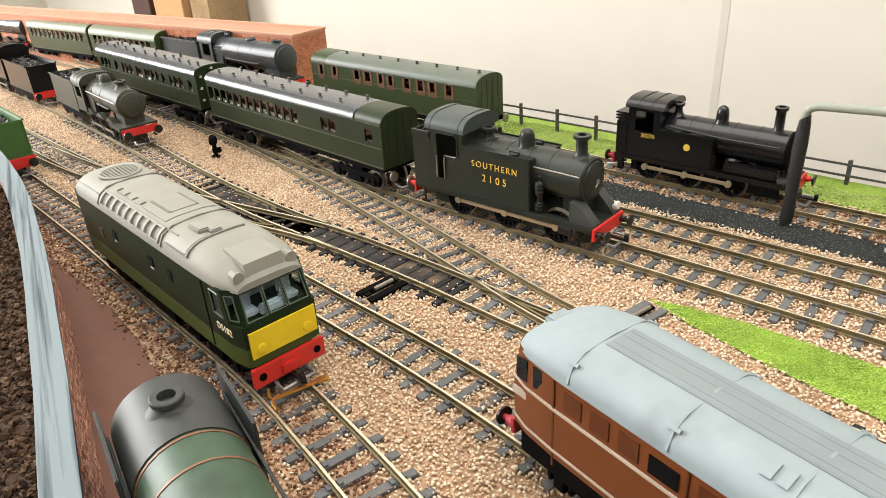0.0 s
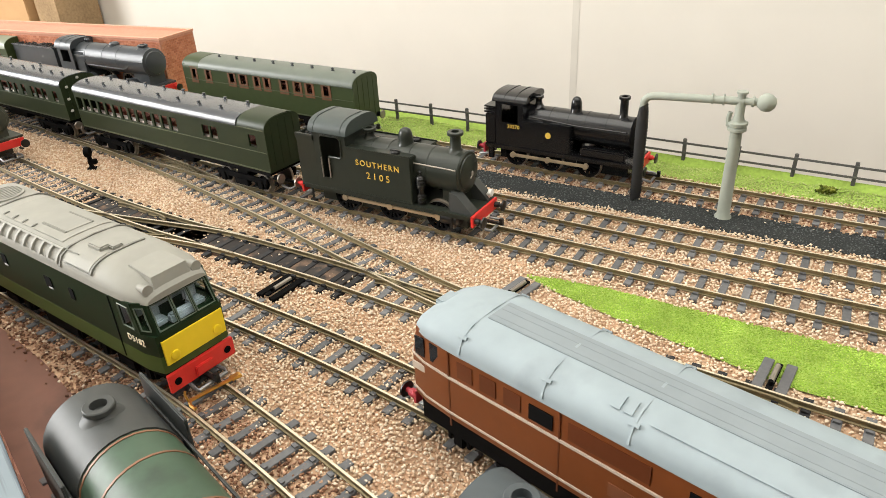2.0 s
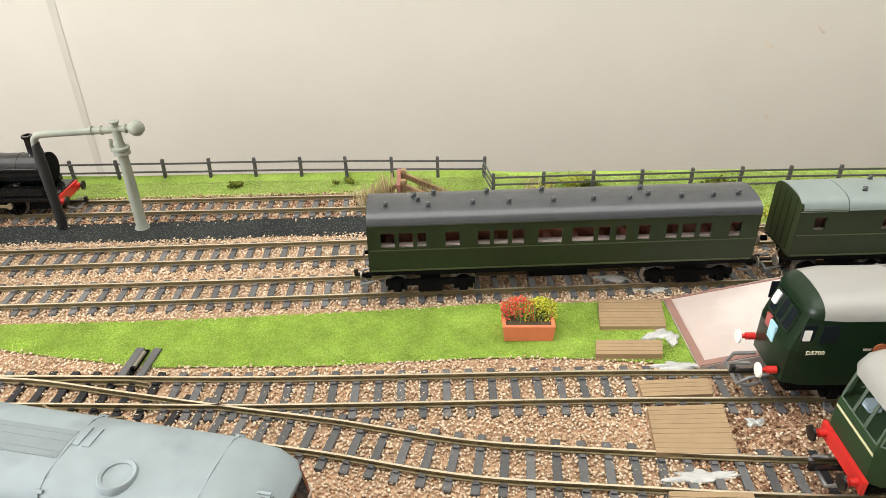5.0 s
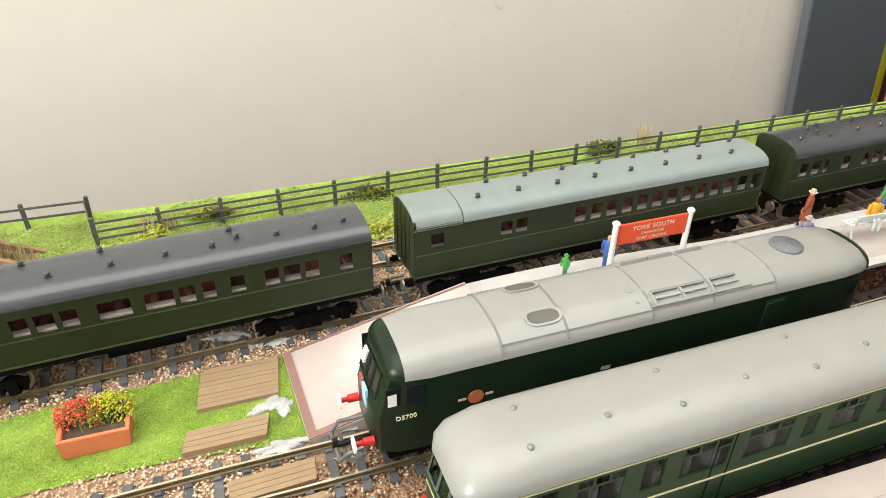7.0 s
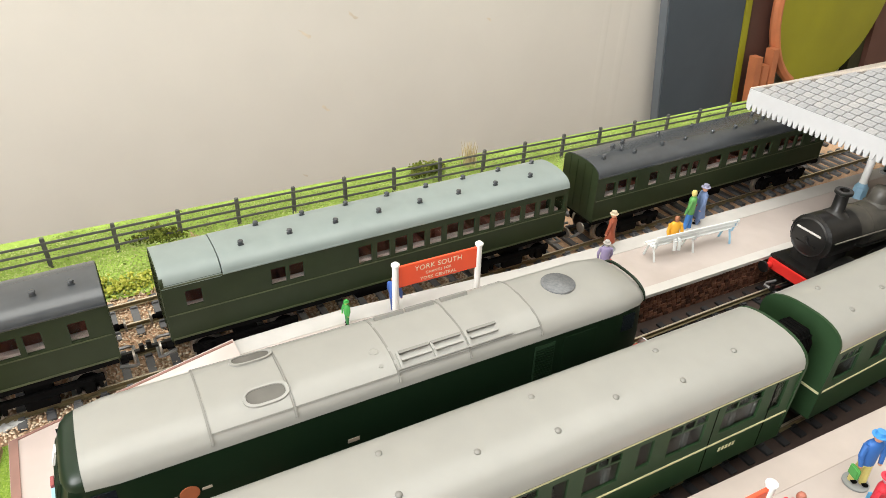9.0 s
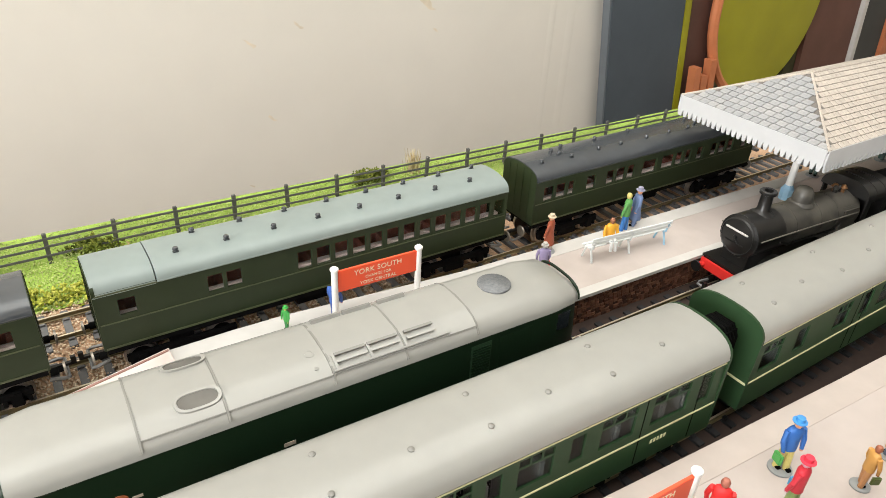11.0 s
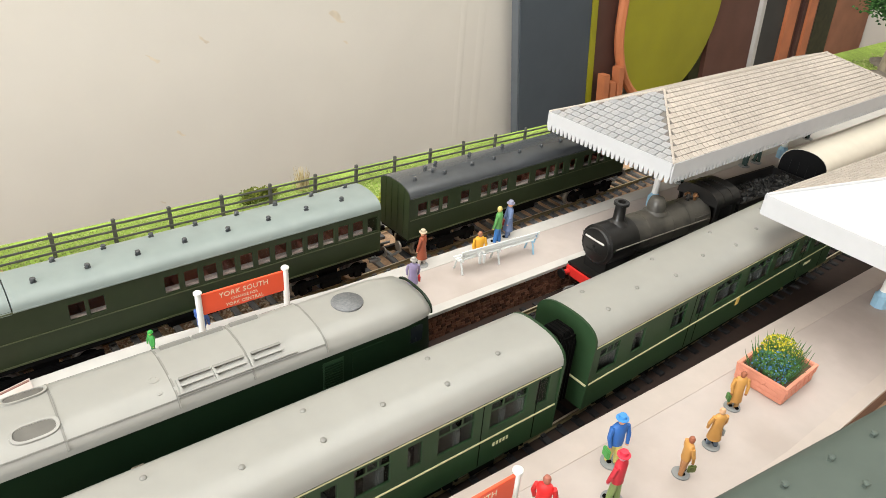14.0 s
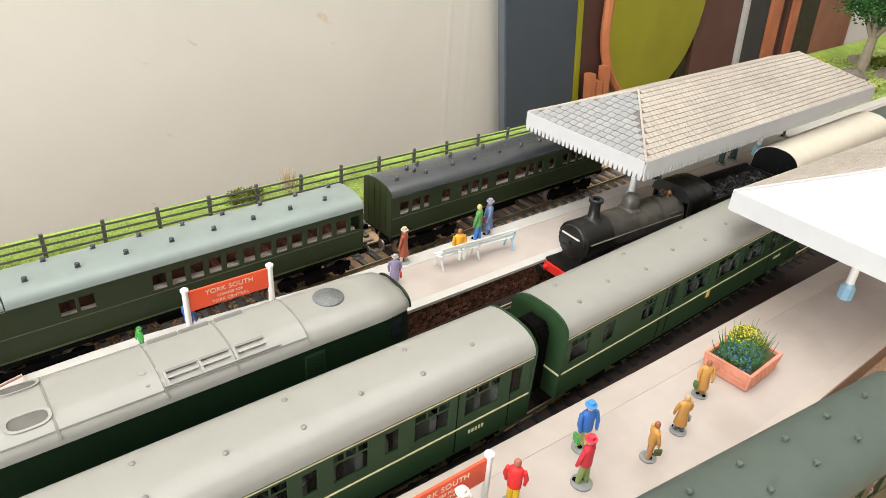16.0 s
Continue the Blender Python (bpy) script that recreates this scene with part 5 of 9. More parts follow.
    buffer_pair(t, 0, -1), buffer_pair(t, L, 1)
    coupling(t, 4, -1), coupling(t, L - 4, 1)
    return t


def row(x0, n, pitch, w, za=34.5, zb=43.5):
    return [(x0 + i * pitch, x0 + i * pitch + w, za, zb) for i in range(n)]


BRAKE = [(8, 14.5, 36, 43.5), (43, 49.5, 35.5, 43.5), (51, 57.5, 35.5, 43.5)] + row(83, 13, 9.1, 6.6)
SALOON = [(6, 13, 34.5, 43), (15, 22, 34.5, 43), (24, 28.5, 34.5, 43), (38, 45, 34.5, 43), (54, 60, 34.5, 43), (62, 69, 34.5, 43), (71, 77, 34.5, 43), (84, 96, 34.5, 43), (101, 112, 34.5, 43), (114, 120, 34.5, 43), (123, 128, 34.5, 43), (134, 140, 34.5, 43), (148, 154, 34.5, 43), (156, 163, 34.5, 43), (165, 171, 34.5, 43), (180, 186, 34.5, 43)]
VB = [(x, y) for x in range(34, 196, 21) for y in (-6,)] + [(x + 2, 7) for x in range(42, 196, 21)]
VS = [(9, -6), (30, -7), (23, 3), (25, -2), (52, -6), (33, 6), (70, -6), (92, -6), (88, 6), (112, -6), (130, -6), (138, 4), (140, -3), (156, -6), (60, 6), (172, -6), (185, -5)]


def on_line(key, x0, x1, back=False):
    """A pose for a vehicle whose body reaches from x0 to x1 along a track; back turns its far end round."""
    line = CENTRES[key]
    ya, yb = (float(np.interp(x, line[:, 0], line[:, 1])) for x in (x0 + 30, x1 - 30))
    k = (yb - ya) / (x1 - x0 - 60)
    turn = math.degrees(math.atan(k))
    return at(x1, yb + 30 * k, 0, turn + 180) if back else at(x0, ya - 30 * k, 0, turn)


# three coaches standing at the platform
coach(on_line("main", -33, 161), 194, SALOON, ROOF_DARK, "dark green corridor coach short of the platform ramp", "coaches on the main line", VS)
coach(at(182, 9, 0, -0.4), 200, BRAKE, ROOF_SAGE, "dark green brake coach with a sage roof at the platform", "coaches on the main line", VB, brake=24)
coach(at(403, 8.4, 0, -0.2), 194, SALOON, ROOF_DARK, "dark green corridor coach with a black roof", "coaches on the main line", VS)
# the train on the main line: a tank engine, chimney first, and two coaches behind it
coach(on_line("main", -626.5, -426.5, True), 200, BRAKE, ROOF_DARK, "dark green brake coach coupled behind the tank engine", "coaches on the main line", VB, brake=24)
coach(on_line("main", -842, -648), 194, SALOON, ROOF_DARK, "dark green corridor coach at the tail of the train", "coaches on the main line", VS, bracket=1)

# green coach on the back siding and stock beyond it
coach(at(-622, 115.7, 0, -1.4), 180, [(10, 15, 33, 43), (27, 32, 34, 43), (54, 60, 34, 43), (66, 73, 34, 43), (82, 87, 34, 43), (93, 98, 34, 43), (110, 116, 34, 43), (124, 130, 34, 43), (136, 142, 34, 43), (152, 158, 34, 43)], ROOF_SIDING, "dark green coach standing on the back siding", "stock on the back siding", [(x, -3) for x in range(34, 176, 20)], brake=20, low=17, eave=44, crown=51, body=GREEN_OLIVE, droplight=DROPLIGHT)
coach(at(-1012, 101, 0, 4.0), 135, row(8, 11, 11, 7, 30, 40), ROOF_MOSS, "green coach with a moss grey roof on the back siding", "stock on the back siding", low=15, eave=41, crown=50, body=GREEN_OLIVE)
coach(at(-1166, 89, 0, 5.0), 145, row(8, 12, 11, 7, 30, 40), ROOF_MOSS, "dull green coach with a pale roof far along the siding", "stock on the back siding", low=15, eave=41, crown=50, body=GREEN_OLIVE)


def tender(parent, x0, x1, body, W=27.0, low=16.0, high=38.0, axles=3, coal=True, seed=1):
    """A coal tender as a part of its engine."""
    bm = bmesh.new()
    h = W / 2
    bx(bm, x0, x1, -h, h, low, low + 2.2, 0.3)
    td = part("tender", bm, body, parent)
    bm = bmesh.new()
    bx(bm, x0 + 2, x1 - 2, -h + 1.4, h - 1.4, low + 2, high - 7)
    part("tank", bm, body, td)
    for s in (-1, 1):
        ring = [(s * (h - 1.6), low + 2), (s * (h - 0.4), low + 2), (s * (h - 0.4), high - 0.9), (s * (h + 0.7), high - 0.3), (s * (h + 0.6), high + 0.6), (s * (h - 1.0), high + 0.4), (s * (h - 1.6), high - 1)]
        bm = bmesh.new()
        loft(bm, [[(x, y, z) for y, z in ring] for x in (x0 + 1, x1 - 1)])
        part("side_sheet", bm, body, td)
        bm = bmesh.new()
        bx(bm, x0 + 2, x1 - 2, s * 10 - 0.8, s * 10 + 0.8, 9, low + 0.2, 0.3)
        part("side_frame", bm, BLACK_MATT, td)
    for xa in (x0 + 1, x1 - 2.4):
        bm = bmesh.new()
        bx(bm, xa, xa + 1.4, -h + 1.7, h - 1.7, low + 2, high, 0.3)
        part("end_sheet", bm, body, td)
    if coal:
        r = np.random.default_rng(seed)
        n = 520
        q = np.c_[r.uniform(x0 + 4, x1 - 4, n), r.uniform(-h + 3, h - 3, n), np.zeros(n)]
        q[:, 2] = high - 6.5 + 5.5 * np.clip(1 - (np.abs(q[:, 1]) / (h - 1)) ** 2, 0, 1) * r.uniform(0.4, 1, n)
        c = scatter("coal", q, r.uniform(1.3, 2.7, n), COAL, "heaped black coal in the tender", "coal", 0.85, seed)
        for k in ("kind", "category"):
            del c[k]
        c.parent = td
    for k in range(axles):
        for s in (-1, 1):
            wheel(td, x0 + 8 + (x1 - x0 - 16) * k / (axles - 1), s, 6.5, 10)
    return td


def boiler_part(parent, x0, x1, r, zc, material, bands=(), band_mat=None, box=None, box_mat=None):
    bm = bmesh.new()
    spin(bm, [(r * 0.05, x0), (r, x0), (r, x1), (r * 0.05, x1)], (0, 0, zc), "x", 28)
    b = part("boiler", bm, material, parent)
    for x in bands:
        bm = bmesh.new()
        spin(bm, [(r, x - 0.35), (r + 0.2, x - 0.35), (r + 0.2, x + 0.35), (r, x + 0.35)], (0, 0, zc), "x", 28)
        part("boiler_band", bm, band_mat or material, b)
    return b


def chimney(parent, x, z0, z1, r, material, lip=1.35):
    bm = bmesh.new()
    spin(bm, [(r * 1.9, z0), (r * 1.25, z0 + 1.6), (r * 1.0, z0 + 3), (r * 0.95, z1 - 2.2), (r * lip, z1 - 1.6), (r * lip, z1 - 0.3), (r * lip - 0.3, z1), (r * 0.75, z1), (r * 0.7, z1 - 2.5), (0.05, z1 - 2.6)], (x, 0, 0), "z", 20)
    return part("chimney", bm, material, parent)


def dome(parent, x, z0, z1, r, material):
    bm = bmesh.new()
    H = z1 - z0
    spin(bm, [(r * 1.35, z0), (r * 1.02, z0 + H * 0.18), (r, z0 + H * 0.45), (r * 0.93, z0 + H * 0.7), (r * 0.7, z0 + H * 0.9), (r * 0.3, z1 - 0.15), (0.05, z1)], (x, 0, 0), "z", 20)
    return part("dome", bm, material, parent)


def cab_part(parent, x0, x1, W, z0, eave, crown, material, roof_mat, openings=True, back=True, overhang=1.5):
    bm = bmesh.new()
    h = W / 2
    L = x1 - x0
    for s in (-1, 1):
        y0, y1 = (s * h, s * (h - 1)) if s < 0 else (s * (h - 1), s * h)
        holed(bm, x0, x1, z0, eave, y0, y1, [(x0 + L * 0.22, x1 - L * 0.2, z0 + (eave - z0) * 0.52, eave - 2)] if openings else [])
    bx(bm, x0, x0 + 1, -h + 1, h - 1, z0, eave)
    if back:
        bx(bm, x1 - 1, x1, -h + 1, h - 1, z0, eave)
    c = part("cab", bm, material, parent, smooth=False)
    bm = bmesh.new()
    roof_shell(bm, x0 - overhang, x1 + overhang, W + 1.4, eave - 0.4, crown, flat=0.7)
    for k in (0.3, 0.7):
        a = arch(W + 1.5, eave - 0.3, crown + 0.35, 16, 0.7)
        loft(bm, [[(x0 + L * k - 0.3, y, z) for y, z in a], [(x0 + L * k + 0.3, y, z) for y, z in a]])
    part("cab_roof", bm, roof_mat, parent)
    return c


def rods(parent, xs, z, y, material=None, to=None):
    for s in (-1, 1):
        bm = bmesh.new()
        bx(bm, xs[0] - 2, xs[-1] + 2, s * y - 0.5, s * y + 0.5, z - 1.0, z + 1.0, 0.25)
        for x in xs:
            spin(bm, [(0.05, -0.9), (1.9, -0.9), (1.9, 0.9), (0.05, 0.9)], (x, s * y, z), "y", 12)
        part("coupling_rod", bm, material or BRASS, parent)


def footplate(parent, x0, x1, W, z, material, thick=1.4, drop=3.0):
    bm = bmesh.new()
    bx(bm, x0, x1, -W / 2, W / 2, z, z + thick, 0.25)
    for s in (-1, 1):
        bx(bm, x0 + 1, x1 - 1, s * (W / 2 - 1) - 0.4, s * (W / 2 - 1) + 0.4, z - drop * 0.5, z)
    bx(bm, x0 + 8, x1 - 6, -6.5, 6.5, 7, z, 0.3)
    return part("footplate", bm, material, parent)


def buffer_beam(parent, x, W, z0, z1, material, face):
    bm = bmesh.new()
    bx(bm, min(x, x + face * 1.6), max(x, x + face * 1.6), -W / 2, W / 2, z0, z1, 0.25)
    return part("buffer_beam", bm, material, parent)


def bits_of_coal(parent, x0, x1, y0, y1, z, n, seed):
    r = np.random.default_rng(seed)
    q = np.c_[r.uniform(x0, x1, n), r.uniform(y0, y1, n), z + r.uniform(-0.5, 2.2, n)]
    c = scatter("coal", q, r.uniform(0.8, 1.6, n), COAL, "black coal lumps in the bunker", "coal", 0.85, seed)
    for k in ("kind", "category"):
        del c[k]
    c.parent = parent


# olive black tank engine at the head of the train, chimney towards +x
t = thing("tank_engine", "dark olive black tank engine with yellow lettering", "locomotive", on_line("main", -404, -290))
footplate(t, 0, 112, 29, 17.6, OLIVE_BLACK)
for s in (-1, 1):
    lo, hi = sorted((s * 14, s * 7.5))
    bm = bmesh.new()
    bx(bm, 34.5, 77, lo, hi, 19, 45.6, 0.5)
    tank = part("side_tank", bm, OLIVE_BLACK, t, "dark olive side tank with a raised rim")
    for z0, z1 in ((45.2, 46.3), (19.1, 20.2)):
        bm = bmesh.new()
        bx(bm, 34.6, 77.3, s * 14 - 0.35, s * 14 + 0.35, z0, z1, 0.2)
        part("beading", bm, OLIVE_BLACK, tank)
    bm = bmesh.new()
    spin(bm, [(2.6, 45.5), (2.6, 46.6), (2.2, 47.1), (0.1, 47.3)], (66, s * 10.8, 0), "z", 16)
    bx(bm, 62.8, 69.2, s * 10.8 - 0.5, s * 10.8 + 0.5, 46.8, 47.6, 0.2)
    part("filler_lid", bm, SOOT, tank, "round black tank filler lid")
    # cab side with a doorway that widens into the window opening
    bm = bmesh.new()
    y0, y1 = sorted((s * 14, s * 13))
    holed(bm, 12.5, 35, 19, 53, y0, y1, [(17.5, 22, 25, 50), (22, 31.5, 38.5, 50)])
    cab = part("cab_side", bm, OLIVE_BLACK, t, smooth=False)
    for x in (17.2, 22.6):
        bm = bmesh.new()
        rod(bm, (x, s * 14.5, 25.5), (x, s * 14.5, 37.5), 0.4, 6)
        part("handrail", bm, STEEL, cab, "bright steel cab handrail")
    bm = bmesh.new()
    sweep(bm, [(17.2, s * 14.2, 38.5), (17.2, s * 14.2, 49), (18.5, s * 14.2, 50.4), (30.5, s * 14.2, 50.4), (31.8, s * 14.2, 49), (31.8, s * 14.2, 40), (30.5, s * 14.2, 38.4), (23, s * 14.2, 38.4)], 0.45, 6)
    part("window_beading", bm, OLIVE_BLACK, cab)
    # pump before the tank
    bm = bmesh.new()
    spin(bm, [(0.9, 19), (2.3, 19.4), (2.3, 24.5), (1.5, 25), (1.5, 28), (2.4, 28.4), (2.4, 34.5), (1.9, 35.2), (0.8, 35.6), (0.8, 37.4), (1.4, 37.8), (0.1, 38.6)], (81, s * 10.8, 0), "z", 14)
    for z in (30, 32, 34, 21, 23):
        spin(bm, [(2.4, z), (2.8, z + 0.3), (2.4, z + 0.6)], (81, s * 10.8, 0), "z", 14)
    part("pump", bm, SOOT, t, "small ribbed black steam pump")
    bm = bmesh.new()
    sweep(bm, [(77.5, s * 11.4, 42.2), (92, s * 11.8, 42.2), (103, s * 11.8, 42.0)], 0.4, 6)
    part("handrail", bm, STEEL, t)
    # sandbox slope over the front of the frames
    bm = bmesh.new()
    ring = [(99, 19), (112, 19), (111.6, 20.2), (103.5, 28.5), (101, 29.4), (99, 29.4)]
    ya, yb = sorted((s * 6.2, s * 12.6))
    loft(bm, [[(x, ya, z) for x, z in ring], [(x, yb, z) for x, z in ring]])
    part("front_slope", bm, SMOKEBOX, t, "worn grey sloping plate beside the smokebox")
    for x in (6, 100):
        bm = bmesh.new()
        bx(bm, x - 2.4, x + 2.4, s * 13 - 0.9, s * 13 + 0.9, 8, 9, 0.2)
        bx(bm, x - 0.7, x + 0.7, s * 13 - 0.4, s * 13 + 0.4, 9, 17.6, 0.2)
        part("footstep", bm, SOOT, t)
    for x in (29, 60, 91):
        bm = bmesh.new()
        bx(bm, x - 1, x + 10 if x < 80 else x + 6, s * 10.6 - 0.7, s * 10.6 + 0.7, 10, 15.5, 0.3)
        part("brake_block", bm, BLACK_MATT, t)
    bm = bmesh.new()
    spin(bm, [(0.1, 93), (3.6, 93), (3.6, 103), (2.8, 104), (0.1, 104.2)], (0, s * 9.6, 13.5), "x", 16)
    part("cylinder", bm, SOOT, t)
for x in (12.5, 34):
    bm = bmesh.new()
    bx(bm, x, x + 1, -13, 13, 19, 53)
    part("cab_end", bm, OLIVE_BLACK, t, smooth=False)
bm = bmesh.new()
roof_shell(bm, 10.5, 37, 30.5, 52, 60, flat=0.66)
roof = part("cab_roof", bm, ROOF_SLATE_GREEN, t, "grey-green curved cab roof")
bm = bmesh.new()
for x in (14, 33):
    loft(bm, [[(x + k, y, z) for y, z in arch(30.7, 52.1, 60.35, 16, 0.66)] for k in (-0.3, 0.3)])
part("roof_rib", bm, ROOF_SLATE_GREEN, roof)
bm = bmesh.new()
for s in (-1, 1):
    ring = [(s * 13.4, 19), (s * 14, 19), (s * 14, 45.5), (s * 14.9, 47.8), (s * 14.6, 49.8), (s * 13.6, 49.8), (s * 13.4, 46)]
    loft(bm, [[(x, y, z) for y, z in ring] for x in (0, 12.4)])
bx(bm, 0, 1, -13.4, 13.4, 19, 49.6, 0.3)
bx(bm, 1, 12.4, -13.4, 13.4, 19, 44)
bk = part("bunker", bm, OLIVE_BLACK, t)
for z in (20.5, 46):
    bm = bmesh.new()
    bx(bm, -0.5, 0.1, -13.6, 13.6, z - 0.4, z + 0.4, 0.15)
    part("beading", bm, OLIVE_BLACK, bk)
bits_of_coal(bk, 1.5, 12, -12, 12, 45.5, 190, 41)
boiler_part(t, 35, 92, 11.2, 37, OLIVE_BLACK, (47, 58, 72, 84))
bm = bmesh.new()
spin(bm, [(0.2, 92), (11.5, 92), (11.5, 103), (10.8, 103.8), (9.4, 104), (9.2, 104.6), (5, 105.8), (0.2, 106.2)], (0, 0, 37), "x", 28)
bx(bm, 92, 102, -7, 7, 19, 31)
sb = part("smokebox", bm, OLIVE_BLACK, t)
bm = bmesh.new()
bx(bm, 104.6, 105.5, -0.7, 8, 40.5, 41.5, 0.2)
bx(bm, 104.6, 105.5, -0.7, 8, 32.5, 33.5, 0.2)
part("hinge", bm, OLIVE_BLACK, sb)
bm = bmesh.new()
rod(bm, (106, 0, 37), (107, 0, 37), 1.1, 10)
rod(bm, (106.8, 0, 37), (106.8, -2.6, 35), 0.35, 6)
part("door_handle", bm, STEEL, sb)
bm = bmesh.new()
spin(bm, [(0.1, 0), (1.8, 0), (2.2, 1.4), (2.0, 1.9), (0.1, 1.9)], (111, 9.5, 23), "x", 14)
bx(bm, 109.8, 111.6, 8.4, 10.6, 19, 23, 0.3)
part("lamp", bm, WHITE, t, "small white disc lamp over the beam")
chimney(t, 97, 47, 58.5, 2.9, OLIVE_BLACK, 1.5)
dome(t, 66, 46.5, 56.5, 4.0, OLIVE_BLACK)
chimney(t, 42, 46.5, 53.5, 2.6, OLIVE_BLACK, 1.5)
for x in (29, 60, 91):
    for s in (-1, 1):
        wheel(t, x, s, 8.6, 14)
rods(t, (29, 60, 91), 13.6, 11.5)
buffer_beam(t, 112, 28, 12.5, 18.8, RED, 1), buffer_beam(t, 0, 28, 12.5, 18.8, RED, -1)
buffer_pair(t, 113.4, 1, z=15.6, shank=SOOT, head=SOOT), buffer_pair(t, -1.4, -1, z=16.5, shank=RED, head=STEEL)
coupling(t, 110, 1), coupling(t, 2, -1)
for s in (-1, 1):
    words("SOUTHERN", 4.6, TEXT_YELLOW, t, side_m(55.5, s * 14.15, 37.8, s), "yellow painted lettering", 1.3)
    words("2105", 5.4, TEXT_YELLOW, t, side_m(55.5, s * 14.15, 31.0, s), "yellow painted numerals", 1.6)

# black saddle-backed tank engine under the water crane, chimney towards +x
t = thing("tank_engine", "glossy black shunting tank engine with brass rods", "locomotive", at(-336, 110.2, 0, -1.3) @ Matrix.Diagonal((0.93, 1, 1, 1)))
footplate(t, 0, 107, 28, 17, BLACK_GLOSS)
for s in (-1, 1):
    bm = bmesh.new()
    sweep(bm, [(32, s * 10.6, 38.5), (66, s * 10.6, 36.5), (99, s * 10.6, 36.5)], 0.45, 6)
    part("handrail", bm, BLACK_GLOSS, t)
bm = bmesh.new()
for s in (-1, 1):
    y0, y1 = (-13.6, -7) if s < 0 else (7, 13.6)
    bx(bm, 26, 63, y0, y1, 18.4, 36.4, 0.5)
    bx(bm, 42, 47, y0 + 2, y1 - 2, 36.3, 37.6, 0.4)
part("side_tank", bm, BLACK_GLOSS, t)
cab_part(t, 8, 29, 26.4, 18.4, 47.2, 52.0, BLACK_GLOSS, BLACK_GLOSS, overhang=2.2)
bm = bmesh.new()
bx(bm, 0, 8, -13.2, 13.2, 18.4, 38, 0.5)
for z in (39.2, 41.0, 42.8):
    bx(bm, -0.8, 8, -13.6, 13.6, z - 0.45, z + 0.45, 0.2)
part("bunker", bm, BLACK_GLOSS, t)
boiler_part(t, 30, 101, 9.8, 33, BLACK_GLOSS, (45, 58, 70, 84))
bm = bmesh.new()
spin(bm, [(0.2, 101), (10, 101), (10, 102.2), (7.5, 103), (0.2, 103.4)], (0, 0, 33), "x", 24)
part("smokebox_door", bm, BLACK_MATT, t)
chimney(t, 93, 40.5, 55, 2.7, BLACK_GLOSS)
dome(t, 61, 41, 51.5, 3.6, BLACK_GLOSS)
chimney(t, 34, 42, 49.5, 2.2, BLACK_GLOSS, 1.5)
for x in (22, 48, 75):
    for s in (-1, 1):
        wheel(t, x, s, 8.2, 12)
rods(t, (22, 48, 75), 13.2, 14.4)
for s in (-1, 1):
    bm = bmesh.new()
    bx(bm, 70, 100, s * 10 - 3, s * 10 + 3, 19, 24, 0.8)
    part("splasher", bm, BLACK_GLOSS, t)
    bm = bmesh.new()
    bx(bm, 2, 6, s * 12 - 1, s * 12 + 1, 8, 17, 0.3)
    part("footstep", bm, BLACK_GLOSS, t)
buffer_beam(t, 107, 28, 11.5, 18, RED, 1), buffer_beam(t, 0, 28, 11.5, 18, RED_DULL, -1)
buffer_pair(t, 108, 1, z=15, shank=RED, head=SOOT), buffer_pair(t, -1, -1, z=15, shank=RED_DULL, head=SOOT)
coupling(t, 106, 1, 9), coupling(t, 1, -1, 9)
words("30270", 3.4, TEXT_YELLOW, t, side_m(22, -13.95, 31.5), "cream painted numerals", 1.1)
bm = bmesh.new()
spin(bm, [(0.1, -0.2), (2.0, -0.2), (2.0, 0.2), (0.1, 0.2)], (47.5, -13.7, 29), "y", 14)
part("crest", bm, TEXT_YELLOW, t, "small pale gold crest transfer")


